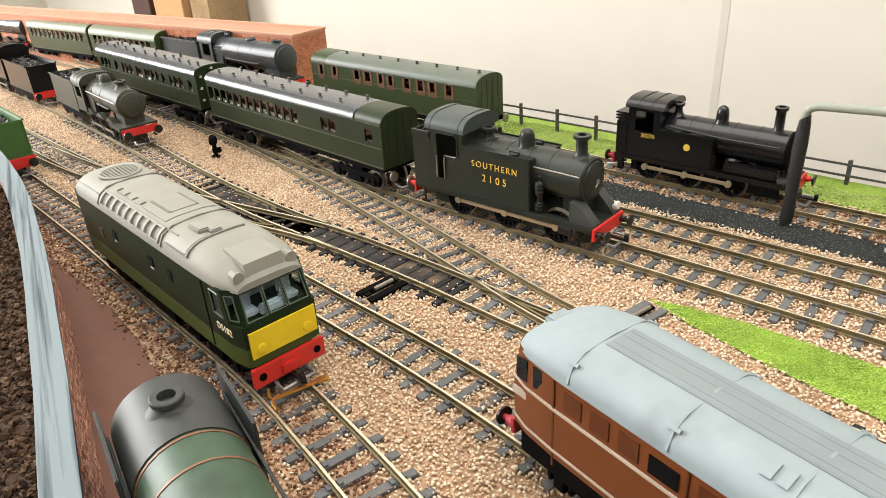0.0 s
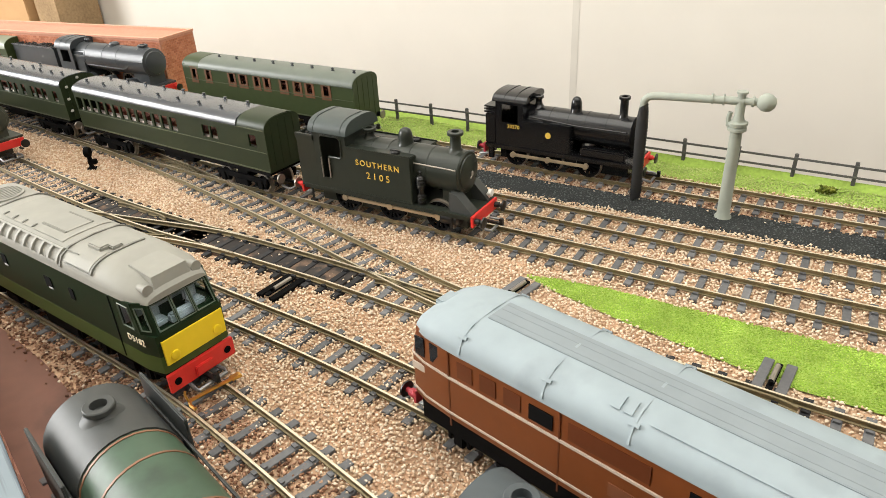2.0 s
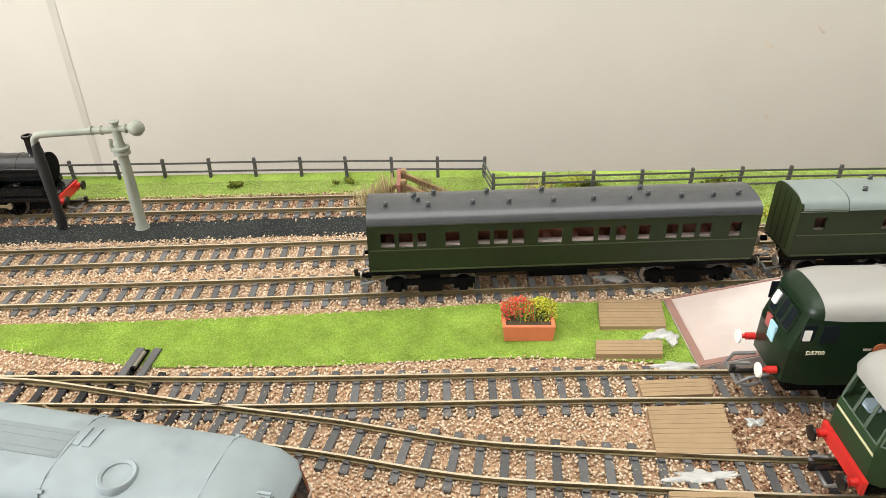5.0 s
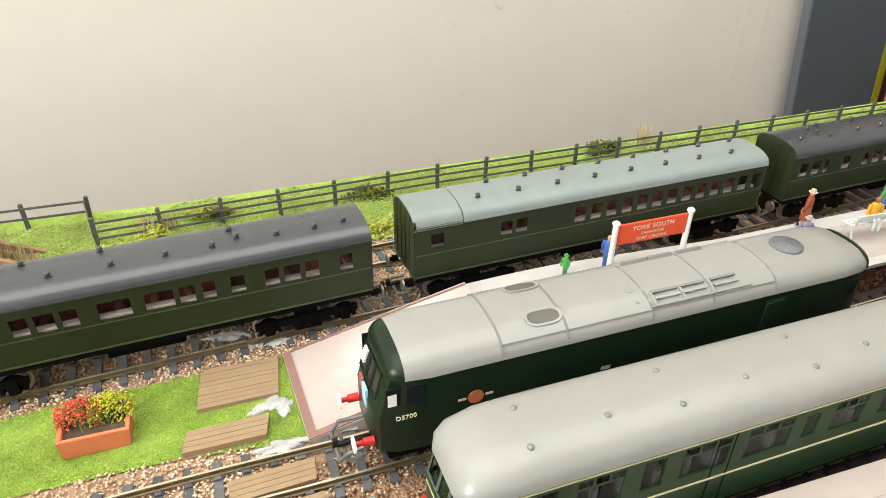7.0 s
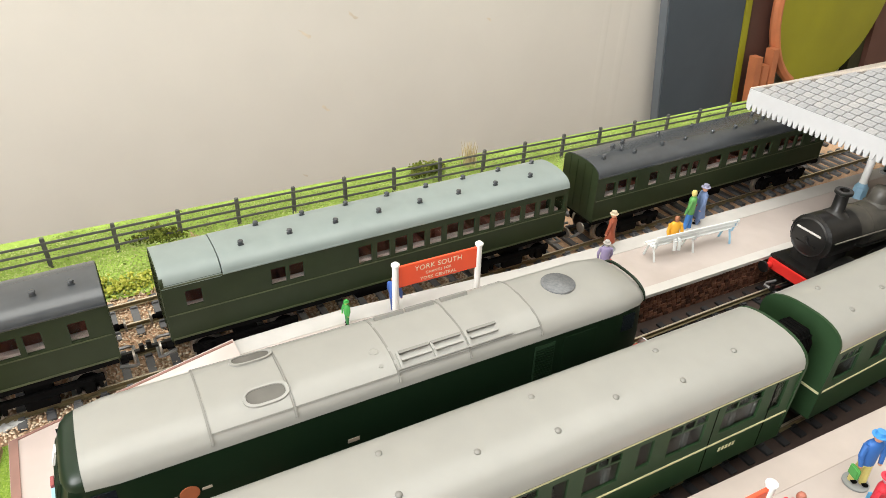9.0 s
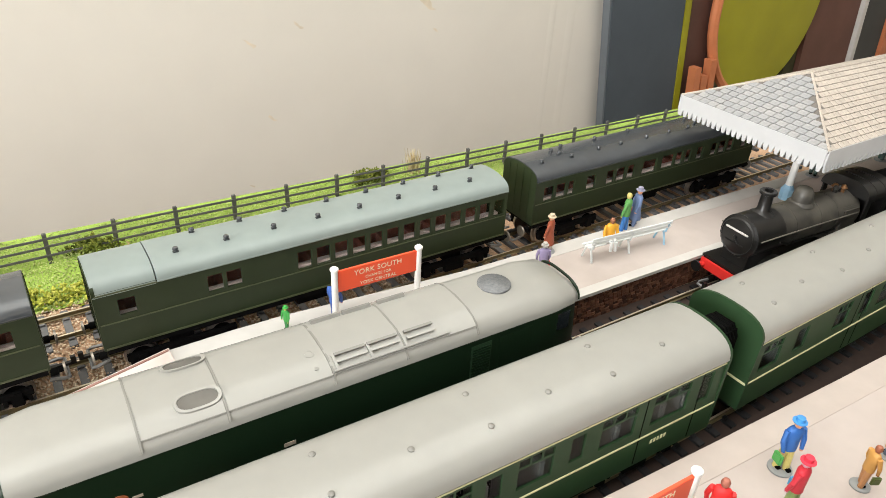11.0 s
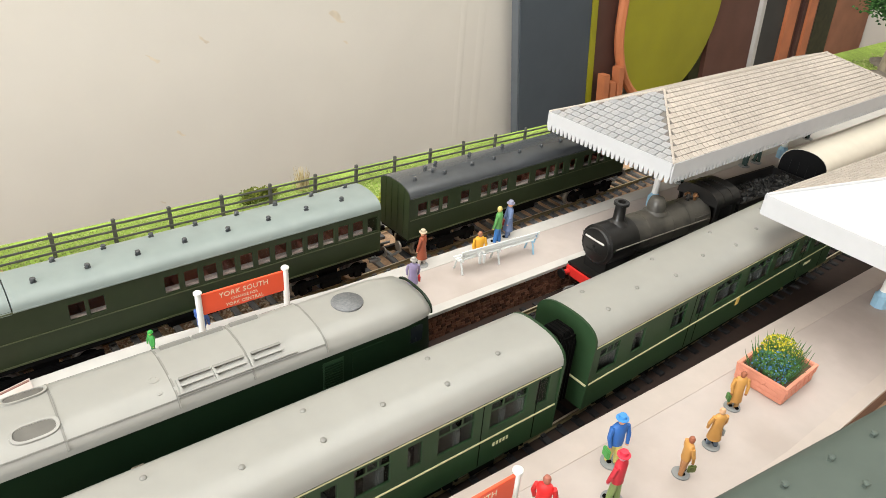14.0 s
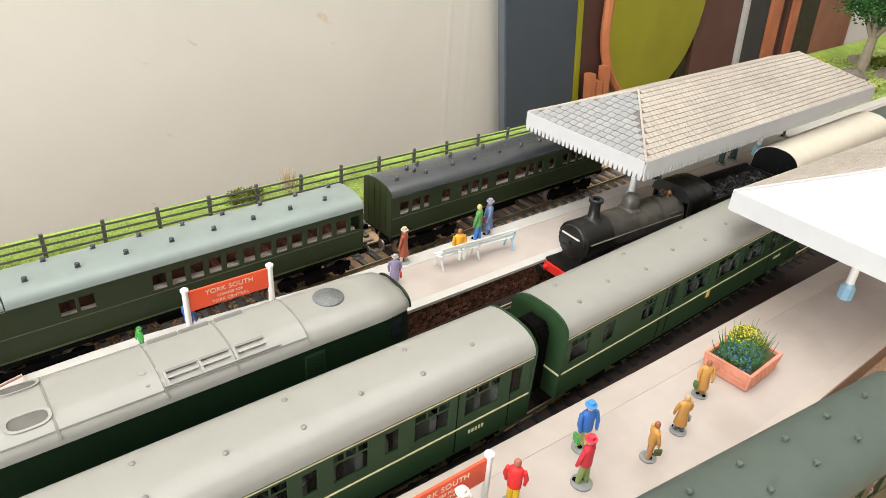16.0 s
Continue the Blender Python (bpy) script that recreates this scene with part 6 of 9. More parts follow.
def steam_engine(m, label, L, r, zc, body, boiler_mat, cab_mat, cab=(0, 22), chim=None, chim_z=56, domes=(), W=29, wheels=(), wr=10, tend=None, bands=(), beam=RED, deflect=False, band_mat=None, cab_top=53, zfoot=19, spl=True, smoke_mat=None, face_bits=True):
    """A tender engine along x with its chimney end at L and its cab at 0."""
    t = thing("steam_engine", label, "locomotive", m, "steam engines")
    footplate(t, -2, L, W, zfoot, body)
    box0 = L - r * 1.9 - 5
    boiler_part(t, cab[1] - 1, box0, r, zc, boiler_mat, bands, band_mat)
    bm = bmesh.new()
    spin(bm, [(0.2, box0), (r + 0.5, box0), (r + 0.5, L - 5), (r * 0.86, L - 4.2), (r * 0.82, L - 3.4), (r * 0.4, L - 2.2), (0.2, L - 2)], (0, 0, zc), "x", 28)
    bx(bm, box0 + 1, L - 6, -r * 0.7, r * 0.7, zfoot, zc - r * 0.4)
    sb = part("smokebox", bm, smoke_mat or body, t)
    if face_bits:
        bm = bmesh.new()
        bx(bm, L - 2.6, L - 1.6, -r * 0.62, r * 0.62, zc + 3.4, zc + 4.4, 0.3)
        part("handrail", bm, PLAT_EDGE, sb, "pale handrail across the smokebox door")
        bm = bmesh.new()
        bx(bm, L - 2.8, L - 1.8, -r * 0.5, r * 0.5, zc - 3.4, zc - 2.7, 0.2)
        part("hinge", bm, body, sb)
        bm = bmesh.new()
        spin(bm, [(r * 0.86, L - 4.6), (r * 0.92, L - 3.9), (r * 0.86, L - 3.2), (r * 0.8, L - 3.6)], (0, 0, zc), "x", 28)
        part("door_ring", bm, body, sb)
        bm = bmesh.new()
        spin(bm, [(0.1, L - 2.6), (1.3, L - 2.4), (1.1, L - 1.0), (0.1, L - 0.8)], (0, 0, zc), "x", 12)
        rod(bm, (L - 1.4, 0, zc), (L - 1.4, 2.6, zc - 2.2), 0.35, 6)
        part("door_handle", bm, body, sb)
        for k in range(26):
            a = 2 * math.pi * k / 26
            bm = bmesh.new()
            spin(bm, [(0.45, L - 5.2), (0.4, L - 4.7), (0.05, L - 4.55)], (0, (r + 0.1) * math.cos(a), zc + (r + 0.1) * math.sin(a)), "x", 6)
            part("rivet", bm, body, sb)
    chimney(t, chim or (box0 + L - 5) / 2, zc + r - 0.8, chim_z, 3.2, smoke_mat or body)
    for x, z1, rr in domes:
        dome(t, x, zc + r - 1.2, z1, rr, boiler_mat)
    cab_part(t, cab[0], cab[1], W - 1.5, zfoot + 1, cab_top - 8, cab_top, cab_mat, body, back=False)
    bm = bmesh.new()
    bx(bm, cab[1] - 1, cab[1] + 15, -r * 0.98, r * 0.98, zfoot + 1, zc + r * 0.55, 1.6)
    part("firebox", bm, boiler_mat, t)
    if spl:
        for s in (-1, 1):
            for x in wheels:
                bm = bmesh.new()
                ring = [(x + (wr + 2.2) * math.cos(a), (wr + 2.2) * math.sin(a) + TOP + wr) for a in [math.pi * i / 12 for i in range(13)]]
                ring = [(a, max(z, zfoot + 1)) for a, z in ring]
                loft(bm, [[(a, s * 8.2, z) for a, z in ring], [(a, s * 12.8, z) for a, z in ring]])
                part("splasher", bm, body, t)
    for s in (-1, 1):
        bm = bmesh.new()
        sweep(bm, [(cab[1] + 2, s * (r + 0.9), zc + 2.5), ((cab[1] + L) / 2, s * (r + 0.9), zc + 2.5), (L - 6, s * (r + 1.3), zc + 2.5)], 0.42, 6)
        part("handrail", bm, STEEL if body in (WEATHERED, SOOT) else body, t)
        bm = bmesh.new()
        sweep(bm, [(cab[1] + 16, s * (r - 1.5), zc - 6), (box0 - 6, s * (r - 1), zc - 6), (box0 + 3, s * r, zc - 2)], 0.7, 6)
        part("steam_pipe", bm, body, t)
        for x in (cab[0] + 6, L - 8):
            bm = bmesh.new()
            bx(bm, x - 2.6, x + 2.6, s * (W / 2 - 1.4) - 0.9, s * (W / 2 - 1.4) + 0.9, 8, 9.2, 0.2)
            bx(bm, x - 0.6, x + 0.6, s * (W / 2 - 1.6) - 0.4, s * (W / 2 - 1.6) + 0.4, 9, zfoot, 0.2)
            part("footstep", bm, body, t)
    for x in (cab[1] + 7, cab[1] + 10.5):
        bm = bmesh.new()
        spin(bm, [(1.3, zc + r - 1.5), (1.3, zc + r + 1.6), (1.8, zc + r + 2), (0.8, zc + r + 3.6), (0.1, zc + r + 3.8)], (x, 0, 0), "z", 10)
        part("safety_valve", bm, body, t)
    for x in wheels:
        for s in (-1, 1):
            wheel(t, x, s, wr, 14)
    if wheels:
        rods(t, tuple(wheels), TOP + wr - 1.5, 11.5, STEEL)
    if deflect:
        for s in (-1, 1):
            bm = bmesh.new()
            bx(bm, L - 34, L - 3, s * (W / 2 - 0.2) - 0.5, s * (W / 2 - 0.2) + 0.5, zfoot + 4, zc + r * 0.75, 0.4)
            part("smoke_deflector", bm, body, t)
            bm = bmesh.new()
            sweep(bm, [(box0 - 40, s * (r + 1.2), zc + 2), (box0, s * (r + 1.2), zc + 2), (L - 8, s * (r + 1.2), zc + 2)], 0.5, 6)
            part("handrail", bm, STEEL, t)
    buffer_beam(t, L, W - 2, 13.2, zfoot - 0.2, beam, 1)
    buffer_pair(t, L + 1.5, 1, z=15.5, shank=beam, head=SOOT)
    coupling(t, L - 2, 1, 9.5)
    if tend:
        tender(t, tend[0], tend[1], cab_mat, W - 2, high=zc + 6, seed=int(abs(L)))
    return t


# black six-coupled engine and tender at the island platform, facing -x
t = steam_engine(pose(0.572, -0.0945, 0, 0, 0, 180 - 4.2), "weathered black six-wheeled engine with a coal tender", 106, 11.2, 37, SOOT, SOOT_WORN, SOOT, cab=(-2, 18), chim=88, chim_z=60.5, domes=((57, 57, 5.2),), wheels=(26, 54, 82), wr=9.5, tend=(-84, -6), bands=(36, 50, 70), cab_top=55)
for x, z in ((24, 50), (27, 50)):
    bm = bmesh.new()
    spin(bm, [(1.2, z - 3), (1.2, z), (2.2, z + 0.6), (1.0, z + 2.2), (0.1, z + 2.5)], (x, 1.5 if x == 24 else -1.5, 0), "z", 10)
    part("safety_valve", bm, BRONZE, t, "small dull bronze safety valve")

# engines seen in the yard
steam_engine(pose(-0.687, 0.1135, 0, 0, 0, 0) @ pose(0, 0, 0, 0, 0, -0.5), "large grey-black engine with a red beam and tender", 18, 12, 39, LOCO_GREY, LOCO_GREY, LOCO_GREY, cab=(-108, -86), chim=2, chim_z=54, domes=((-38, 54, 4.6),), wheels=(-70, -40, -10), wr=9.5, tend=(-185, -114), bands=(-70, -45, -25), cab_top=55, face_bits=False)
steam_engine(at(-680, -37.5, 0, -6.5), "weathered olive engine with a red buffer beam", 22, 10.5, 35, WEATHERED, WEATHERED, WEATHERED, cab=(-72, -52), chim=4, chim_z=51, domes=((-30, 52, 4.0),), wheels=(-50, -26, -4), wr=8.5, tend=(-140, -76), bands=(-40, -20), cab_top=50, face_bits=False)
t = steam_engine(at(-1005, -15, 0, 180 - 3.7), "black engine standing tender first further down the yard", 60, 10.5, 35, BLACK, BLACK, BLACK, cab=(-62, -36), chim=40, chim_z=50, domes=((-2, 50, 4.0),), wheels=(-46, -18, 10), wr=8.5, tend=(-140, -68), cab_top=53, face_bits=False)
buffer_beam(t, -139, 28, 10.5, 17, RED, -1)
buffer_pair(t, -140.5, -1, z=14, shank=RED, head=SOOT)
coupling(t, -138, -1, 9)
t = thing("engine_tender", "bright green tender with a red beam and coal", "tender", at(-667, -128, 0, -4))
tender(t, -78, 0, GREEN_WEST, 30, 16, 42, seed=77)
buffer_beam(t, 0, 30, 10.5, 17.5, RED, 1)
buffer_pair(t, 1.5, 1, z=14, shank=RED, head=SOOT)
coupling(t, -2, 1, 9)
steam_engine(at(-1180, 84, 0, 5.5), "dark engine far along the back siding", 0, 11, 37, SOOT, SOOT, SOOT, cab=(-110, -90), chim=-14, chim_z=54, domes=((-50, 54, 4.5),), wheels=(-80, -50, -22), wr=9, tend=None, cab_top=53, face_bits=False)
# green-boilered engine and grey engine at the front of the yard, both facing -x
steam_engine(pose(-0.2, -0.2385, 0, 0, 0, 180 - 15.5), "green-boilered engine with a grey smokebox and deflectors", 118, 14.2, 35.5, SMOKEBOX, GREEN_BOILER, GREEN_BOILER, cab=(-16, 6), chim=99, chim_z=53.2, domes=(), W=33, wheels=(30, 58, 86), wr=10, bands=(30, 52, 74, 85), band_mat=LINE_ORANGE, deflect=True, cab_top=54, zfoot=18, face_bits=False, spl=False)
steam_engine(pose(-0.08, -0.216, 0, 0, 0, 180 - 16.0), "matt grey engine with a squat chimney by the brown diesel", 124, 13.5, 34.5, LOCO_MATT, LOCO_MATT, LOCO_MATT, cab=(-16, 6), chim=105, chim_z=53, domes=((58, 50.5, 4.5),), W=32, wheels=(32, 60, 88), wr=10, bands=(30, 60, 88), cab_top=53, zfoot=18, face_bits=False, spl=False)

# ---- diesel engines ----
CAB_GLASS = mat("cab_window", (0.012, 0.015, 0.018), 0.1, vary=0.1, bump=0.0, spec=0.3)


def hull(bm, L, h, low, high, nose=(), tail=(), mat_i=0):
    """An upright-sided body from 0 to L; nose and tail list (inset along x, half width) rows towards each end."""
    prof = [(x, w) for x, w in tail] + [(L - x, w) for x, w in reversed(nose)]
    rings = [[(x, -w, low), (x, w, low), (x, w, high), (x, -w, high)] for x, w in prof]
    loft(bm, rings, mat=mat_i)


def domed_roof(bm, rows, n=16, flat=0.6):
    """A roof through rows of x, half width, eave and crown heights."""
    loft(bm, [[(x, y, z) for y, z in arch(2 * w, lo, hi, n, flat)] for x, w, lo, hi in rows])


def plate(parent, name, x, y0, y1, z0, z1, material, thick=0.4, face=1, rake=0.0, label=""):
    """A thin plate across an end, leaning back by rake mm over its height."""
    bm = bmesh.new()
    a, b = x, x - face * rake
    loft(bm, [[(a - face * 0.3, y0, z0), (a + face * thick, y0, z0), (b + face * thick, y0, z1), (b - face * 0.3, y0, z1)], [(a - face * 0.3, y1, z0), (a + face * thick, y1, z0), (b + face * thick, y1, z1), (b - face * 0.3, y1, z1)]])
    return part(name, bm, material, parent, label, smooth=False)


def frame_round(parent, x, y0, y1, z0, z1, material, face=1, rake=0.0, w=0.7):
    bm = bmesh.new()
    pt = lambda y, z: (x + face * 0.35 - face * rake * (z - z0) / (z1 - z0), y, z)
    sweep(bm, [pt(y0, z0), pt(y1, z0), pt(y1, z1), pt(y0, z1), pt(y0, z0 + 0.01)], w * 0.6, 5)
    return part("window_frame", bm, material, parent)


def side_plate(parent, name, x0, x1, z0, z1, y, material, label="", thick=0.35):
    bm = bmesh.new()
    s = -1 if y < 0 else 1
    bx(bm, x0, x1, min(y, y + s * thick), max(y, y + s * thick), z0, z1)
    return part(name, bm, material, parent, label, smooth=False)


def strip_on_arch(bm, x0, x1, w, lo, hi, a0, a1, up=0.5, flat=0.6, mat_i=0):
    """A thin raised panel that follows the roof's curve between two fractions of its arc."""
    n = 6
    def pt(f, lift):
        a = math.pi * f
        c, s = math.cos(a), math.sin(a)
        y = -math.copysign(abs(c) ** flat, c) * w if abs(c) > 1e-6 else 0.0
        z = lo + (hi - lo) * s**0.85
        return y * (1 + lift / w), z + lift
    fr = [a0 + (a1 - a0) * i / n for i in range(n + 1)]
    ring = lambda x: [(x, *pt(f, up)) for f in fr] + [(x, *pt(f, -0.5)) for f in reversed(fr)]
    loft(bm, [ring(x0), ring(x1)], mat=mat_i)


def on_arch(f, w, lo, hi, flat=0.6, lift=0.0):
    """The point of a roof's section at a fraction of its arc, raised by lift."""
    a = math.pi * f
    c, s = math.cos(a), math.sin(a)
    y = -math.copysign(abs(c) ** flat, c) * w if abs(c) > 1e-6 else 0.0
    return y * (1 + lift / w), lo + (hi - lo) * s**0.85 + lift


def glazed(parent, name, corners, holes, material, thick=0.7):
    """A flat or twisted cab face through four corners (bottom a, bottom b, top b, top a), with glazed openings in fractions (u0, u1, v0, v1)."""
    a, b, c, d = (Vector(p) for p in corners)
    inward = (Vector(((a.x + b.x) / 2 + (8 if a.x < 100 else -8), 0, (a.z + d.z) / 2)) - (a + b + c + d) / 4)
    nrm = (b - a).cross(d - a).normalized()
    if nrm.dot(inward) < 0:
        nrm = -nrm
    at_uv = lambda u, v, k: (a.lerp(b, u)).lerp(d.lerp(c, u), v) + nrm * k

    def piece(bm, u0, u1, v0, v1, k0, k1):
        loft(bm, [[at_uv(u, v, k) for u, v in ((u0, v0), (u1, v0), (u1, v1), (u0, v1))] for k in (k0, k1)])
    bm = bmesh.new()
    edge = 0.0
    for u0, u1, v0, v1 in holes:
        piece(bm, edge, u0, 0, 1, 0, thick)
        piece(bm, u0, u1, 0, v0, 0, thick)
        piece(bm, u0, u1, v1, 1, 0, thick)
        edge = u1
    piece(bm, edge, 1, 0, 1, 0, thick)
    face = part(name, bm, material, parent, smooth=False)
    for u0, u1, v0, v1 in holes:
        bm = bmesh.new()
        piece(bm, u0 - 0.005, u1 + 0.005, v0 - 0.01, v1 + 0.01, thick * 0.45, thick * 0.7)
        pane = part("window_pane", bm, GLASS, face, smooth=False)
        pane.visible_shadow = False
        bm = bmesh.new()
        ring = [at_uv(u, v, -0.05) for u, v in ((u0, v0), (u1, v0), (u1, v1), (u0, v1), (u0, v0))]
        sweep(bm, ring, 0.32, 5)
        part("window_frame", bm, CAB_TRIM, face, "thin pale window surround")
    return face


def cab_seat(parent, x, y, z, face):
    bm = bmesh.new()
    bx(bm, x - 2.6, x + 2.6, y - 3.2, y + 3.2, z, z + 2.6, 0.7)
    bx(bm, x - face * 2.8 - 0.9, x - face * 2.8 + 0.9, y - 3.0, y + 3.0, z + 1.5, z + 8.2, 0.8)
    part("driver_seat", bm, CAB_BLUE, parent, "pale blue-grey moulded seat")


CAB_TRIM = mat("pale_green_trim", (0.1, 0.13, 0.1), 0.45, vary=0.1, grain=200, bump=0.0)
# roof grey darkened to paint the shade inside the grilles
ROOF_RECESS_SHADE = mat("recess_shade_grey", (0.215, 0.208, 0.18), 0.7, vary=0.25, grain=700, bump=0.4)
# small green diesel with a yellow panel, cab towards +x
L, H = 157.0, 16.2
t = thing("diesel_engine", "small two-tone green diesel with a yellow warning panel", "locomotive", at(-487.6, -139.35, 0, -5.0))
bm = bmesh.new()
hull(bm, L, H, 17, 24.5, nose=((0.8, 12.5), (1.5, 14.6), (9, H), (20, H)), tail=((0.8, 13.5), (2, 15), (9, H)))
part("lower_body", bm, GREEN_BAND, t)
bm = bmesh.new()
hull(bm, L, H - 0.05, 24.5, 33.5, nose=((0.8, 12.5), (1.5, 14.6), (9, H - 0.05), (20, H - 0.05)), tail=((0.8, 13.5), (2, 15), (9, H - 0.05)))
rows = [(1, 13.5), (2, 15), (9, H - 0.05), (L - 20, H - 0.05)]
loft(bm, [[(x, -w, 33.5), (x, w, 33.5), (x, w, 46), (x, -w, 46)] for x, w in rows])
part("upper_body", bm, GREEN_D25, t)
glazed(t, "cab_front", [(L - 0.8, -13.3, 33.4), (L - 0.8, 13.3, 33.4), (L - 5.0, 12.6, 46.2), (L - 5.0, -12.6, 46.2)], [(0.04, 0.335, 0.1, 0.86), (0.37, 0.63, 0.1, 0.86), (0.665, 0.96, 0.1, 0.86)], GREEN_D25)
for s in (-1, 1):
    glazed(t, "cab_quarter", [(L - 0.8, s * 13.3, 33.4), (L - 8, s * 16.1, 33.4), (L - 10, s * 16.1, 46.2), (L - 5.0, s * 12.6, 46.2)], [(0.3, 0.82, 0.14, 0.84)], GREEN_D25)
    glazed(t, "cab_side", [(L - 8, s * 16.1, 33.4), (L - 20.2, s * 16.1, 33.4), (L - 20.2, s * 16.1, 46.2), (L - 10, s * 16.1, 46.2)], [(0.22, 0.8, 0.1, 0.82)], GREEN_D25)
    cab_seat(t, L - 8.2, s * 8.2, 33.5, 1)
bm = bmesh.new()
bx(bm, L - 20, L - 19.4, -15, 15, 33.5, 46)
part("cab_bulkhead", bm, CAB_BLUE, t, "pale blue-grey rear wall of the cab")
bm = bmesh.new()
bx(bm, L - 6.2, L - 3.2, -5.5, 5.5, 33.5, 37.4, 0.6)
part("driver_desk", bm, CAB_BLUE, t)
ROOF = [(0.5, 12.5, 44, 47), (4, 15, 45, 52), (12, H + 0.3, 46, 55.5), (L - 28, H + 0.3, 46, 55.5), (L - 14, H, 46, 53.5), (L - 6, 13.6, 45.6, 50), (L - 3.6, 12.6, 45.4, 48)]
bm = bmesh.new()
domed_roof(bm, ROOF)
roof = part("roof", bm, ROOF_GREY, t)
bm = bmesh.new()
for k in range(9):
    x = 42 + k * 6.5
    for a, b in ((0.085, 0.11), (0.28, 0.305)):
        strip_on_arch(bm, x, x + 6.5, H + 0.3, 46, 55.5, a, b, 0.75)
    strip_on_arch(bm, x, x + 1.5, H + 0.3, 46, 55.5, 0.085, 0.305, 0.8)
strip_on_arch(bm, 100.5, 102, H + 0.3, 46, 55.5, 0.085, 0.305, 0.8)
# sheet between the frames, shade put into its colour
bm_dark = bmesh.new()
strip_on_arch(bm_dark, 42.5, 101, H + 0.3, 46, 55.5, 0.108, 0.282, 0.1)
part("grille_recess", bm_dark, ROOF_RECESS_SHADE, roof, "roof grille recess with its shade painted in darker grey")
part("side_grille", bm, ROOF_GREY, roof, "row of moulded roof grille frames")
for x0, x1, a0, a1, up in ((102.5, 103.5, 0.06, 0.94, 0.6), (38, 39, 0.06, 0.94, 0.6), (39, 102.5, 0.3, 0.312, 0.7), (124, 125, 0.14, 0.6, 0.6), (105, 125, 0.14, 0.15, 0.6), (104, 112, 0.3, 0.312, 0.6), (107, 123, 0.17, 0.45, 0.3), (46, 97, 0.36, 0.66, 0.3), (74, 92, 0.44, 0.56, 0.55), (12, 37, 0.2, 0.212, 0.6)):
    bm = bmesh.new()
    strip_on_arch(bm, x0, x1, H + 0.3, 46, 55.5, a0, a1, up)
    panel = a1 - a0 > 0.1 and x1 - x0 > 5
    part("roof_panel" if panel else "roof_seam", bm, ROOF_GREY if panel else ROOF_SEAM, roof)
for x0, x1, f in ((48, 49, 0.37), (56, 57, 0.37), (64, 65, 0.37), (72, 73, 0.37), (74, 92, 0.445), (74, 92, 0.548)):
    bm = bmesh.new()
    strip_on_arch(bm, x0, x1, H + 0.3, 46, 55.5, f, f + (0.012 if x1 - x0 > 5 else 0.05), 0.7)
    part("roof_hook", bm, ROOF_SEAM, roof)
bm = bmesh.new()
bx(bm, 111, 120, -7.5, -3, 54.0, 57.2, 0.5)
bx(bm, 113, 123, -4, 0.5, 54.5, 56.8, 0.4)
part("roof_hatch", bm, ROOF_GREY, roof, "small raised exhaust hatch")
bm = bmesh.new()
spin(bm, [(9.5, 55.0), (9.5, 56.0), (8.4, 56.2), (8.4, 55.5), (0.1, 55.5)], (26, 0, 0), "z", 24)
for k in range(-7, 8, 2):
    q = math.sqrt(max(0.1, 70 - k * k))
    bx(bm, 26 + k - 0.45, 26 + k + 0.45, -q, q, 55.4, 56.2)
part("fan_grille", bm, ROOF_GREY, roof, "round slatted roof fan grille")
# dark disc stands in for shade below the slats
bm = bmesh.new()
spin(bm, [(8.5, 55.2), (8.5, 55.62), (0.1, 55.64)], (26, 0, 0), "z", 24)
part("fan_recess", bm, ROOF_SEAM, roof, "disc painted dark for the shade under the fan slats")
bm = bmesh.new()
loft(bm, [[(L - 20, -7.4, 52.5), (L - 20, 7.4, 52.5), (L - 20, 7, 55.0), (L - 20, -7, 55.0)], [(L - 4.6, -7.8, 46.6), (L - 4.6, 7.8, 46.6), (L - 6.2, 7.4, 53.6), (L - 6.2, -7.4, 53.6)]])
part("headcode_box", bm, ROOF_GREY, roof, "boxed headcode panel on the roof front")
for y in (-13, 13):
    bm = bmesh.new()
    spin(bm, [(1.6, 0), (1.6, 3.6), (2.2, 4.2), (2.2, 5), (0.2, 5)], (L - 10, y * 0.8, 50), "x", 10)
    part("horn", bm, ROOF_GREY, roof)
plate(t, "warning_panel", L - 0.6, -13.4, 13.4, 20.5, 31, YELLOW, 0.5, label="bright yellow warning panel")
for y in (-9.5, 9.5):
    bm = bmesh.new()
    spin(bm, [(2.0, 0), (2.0, 0.7), (1.5, 0.9), (0.1, 0.6)], (L - 0.3, y, 23.5), "x", 14)
    part("marker_lamp", bm, YELLOW, t)
buffer_beam(t, L - 1.4, 30, 8.5, 16.5, RED, 1)
for y in (-11.5, 11.5):
    bm = bmesh.new()
    spin(bm, [(0.1, 0), (1.5, 0), (1.5, 0.35), (0.1, 0.35)], (L + 0.2, y, 12.5), "x", 12)
    part("buffer_socket", bm, BLACK_MATT, t)
bm = bmesh.new()
bx(bm, L, L + 1.4, -4, 4, 9.5, 14, 0.4)
part("drawhook", bm, RED, t)
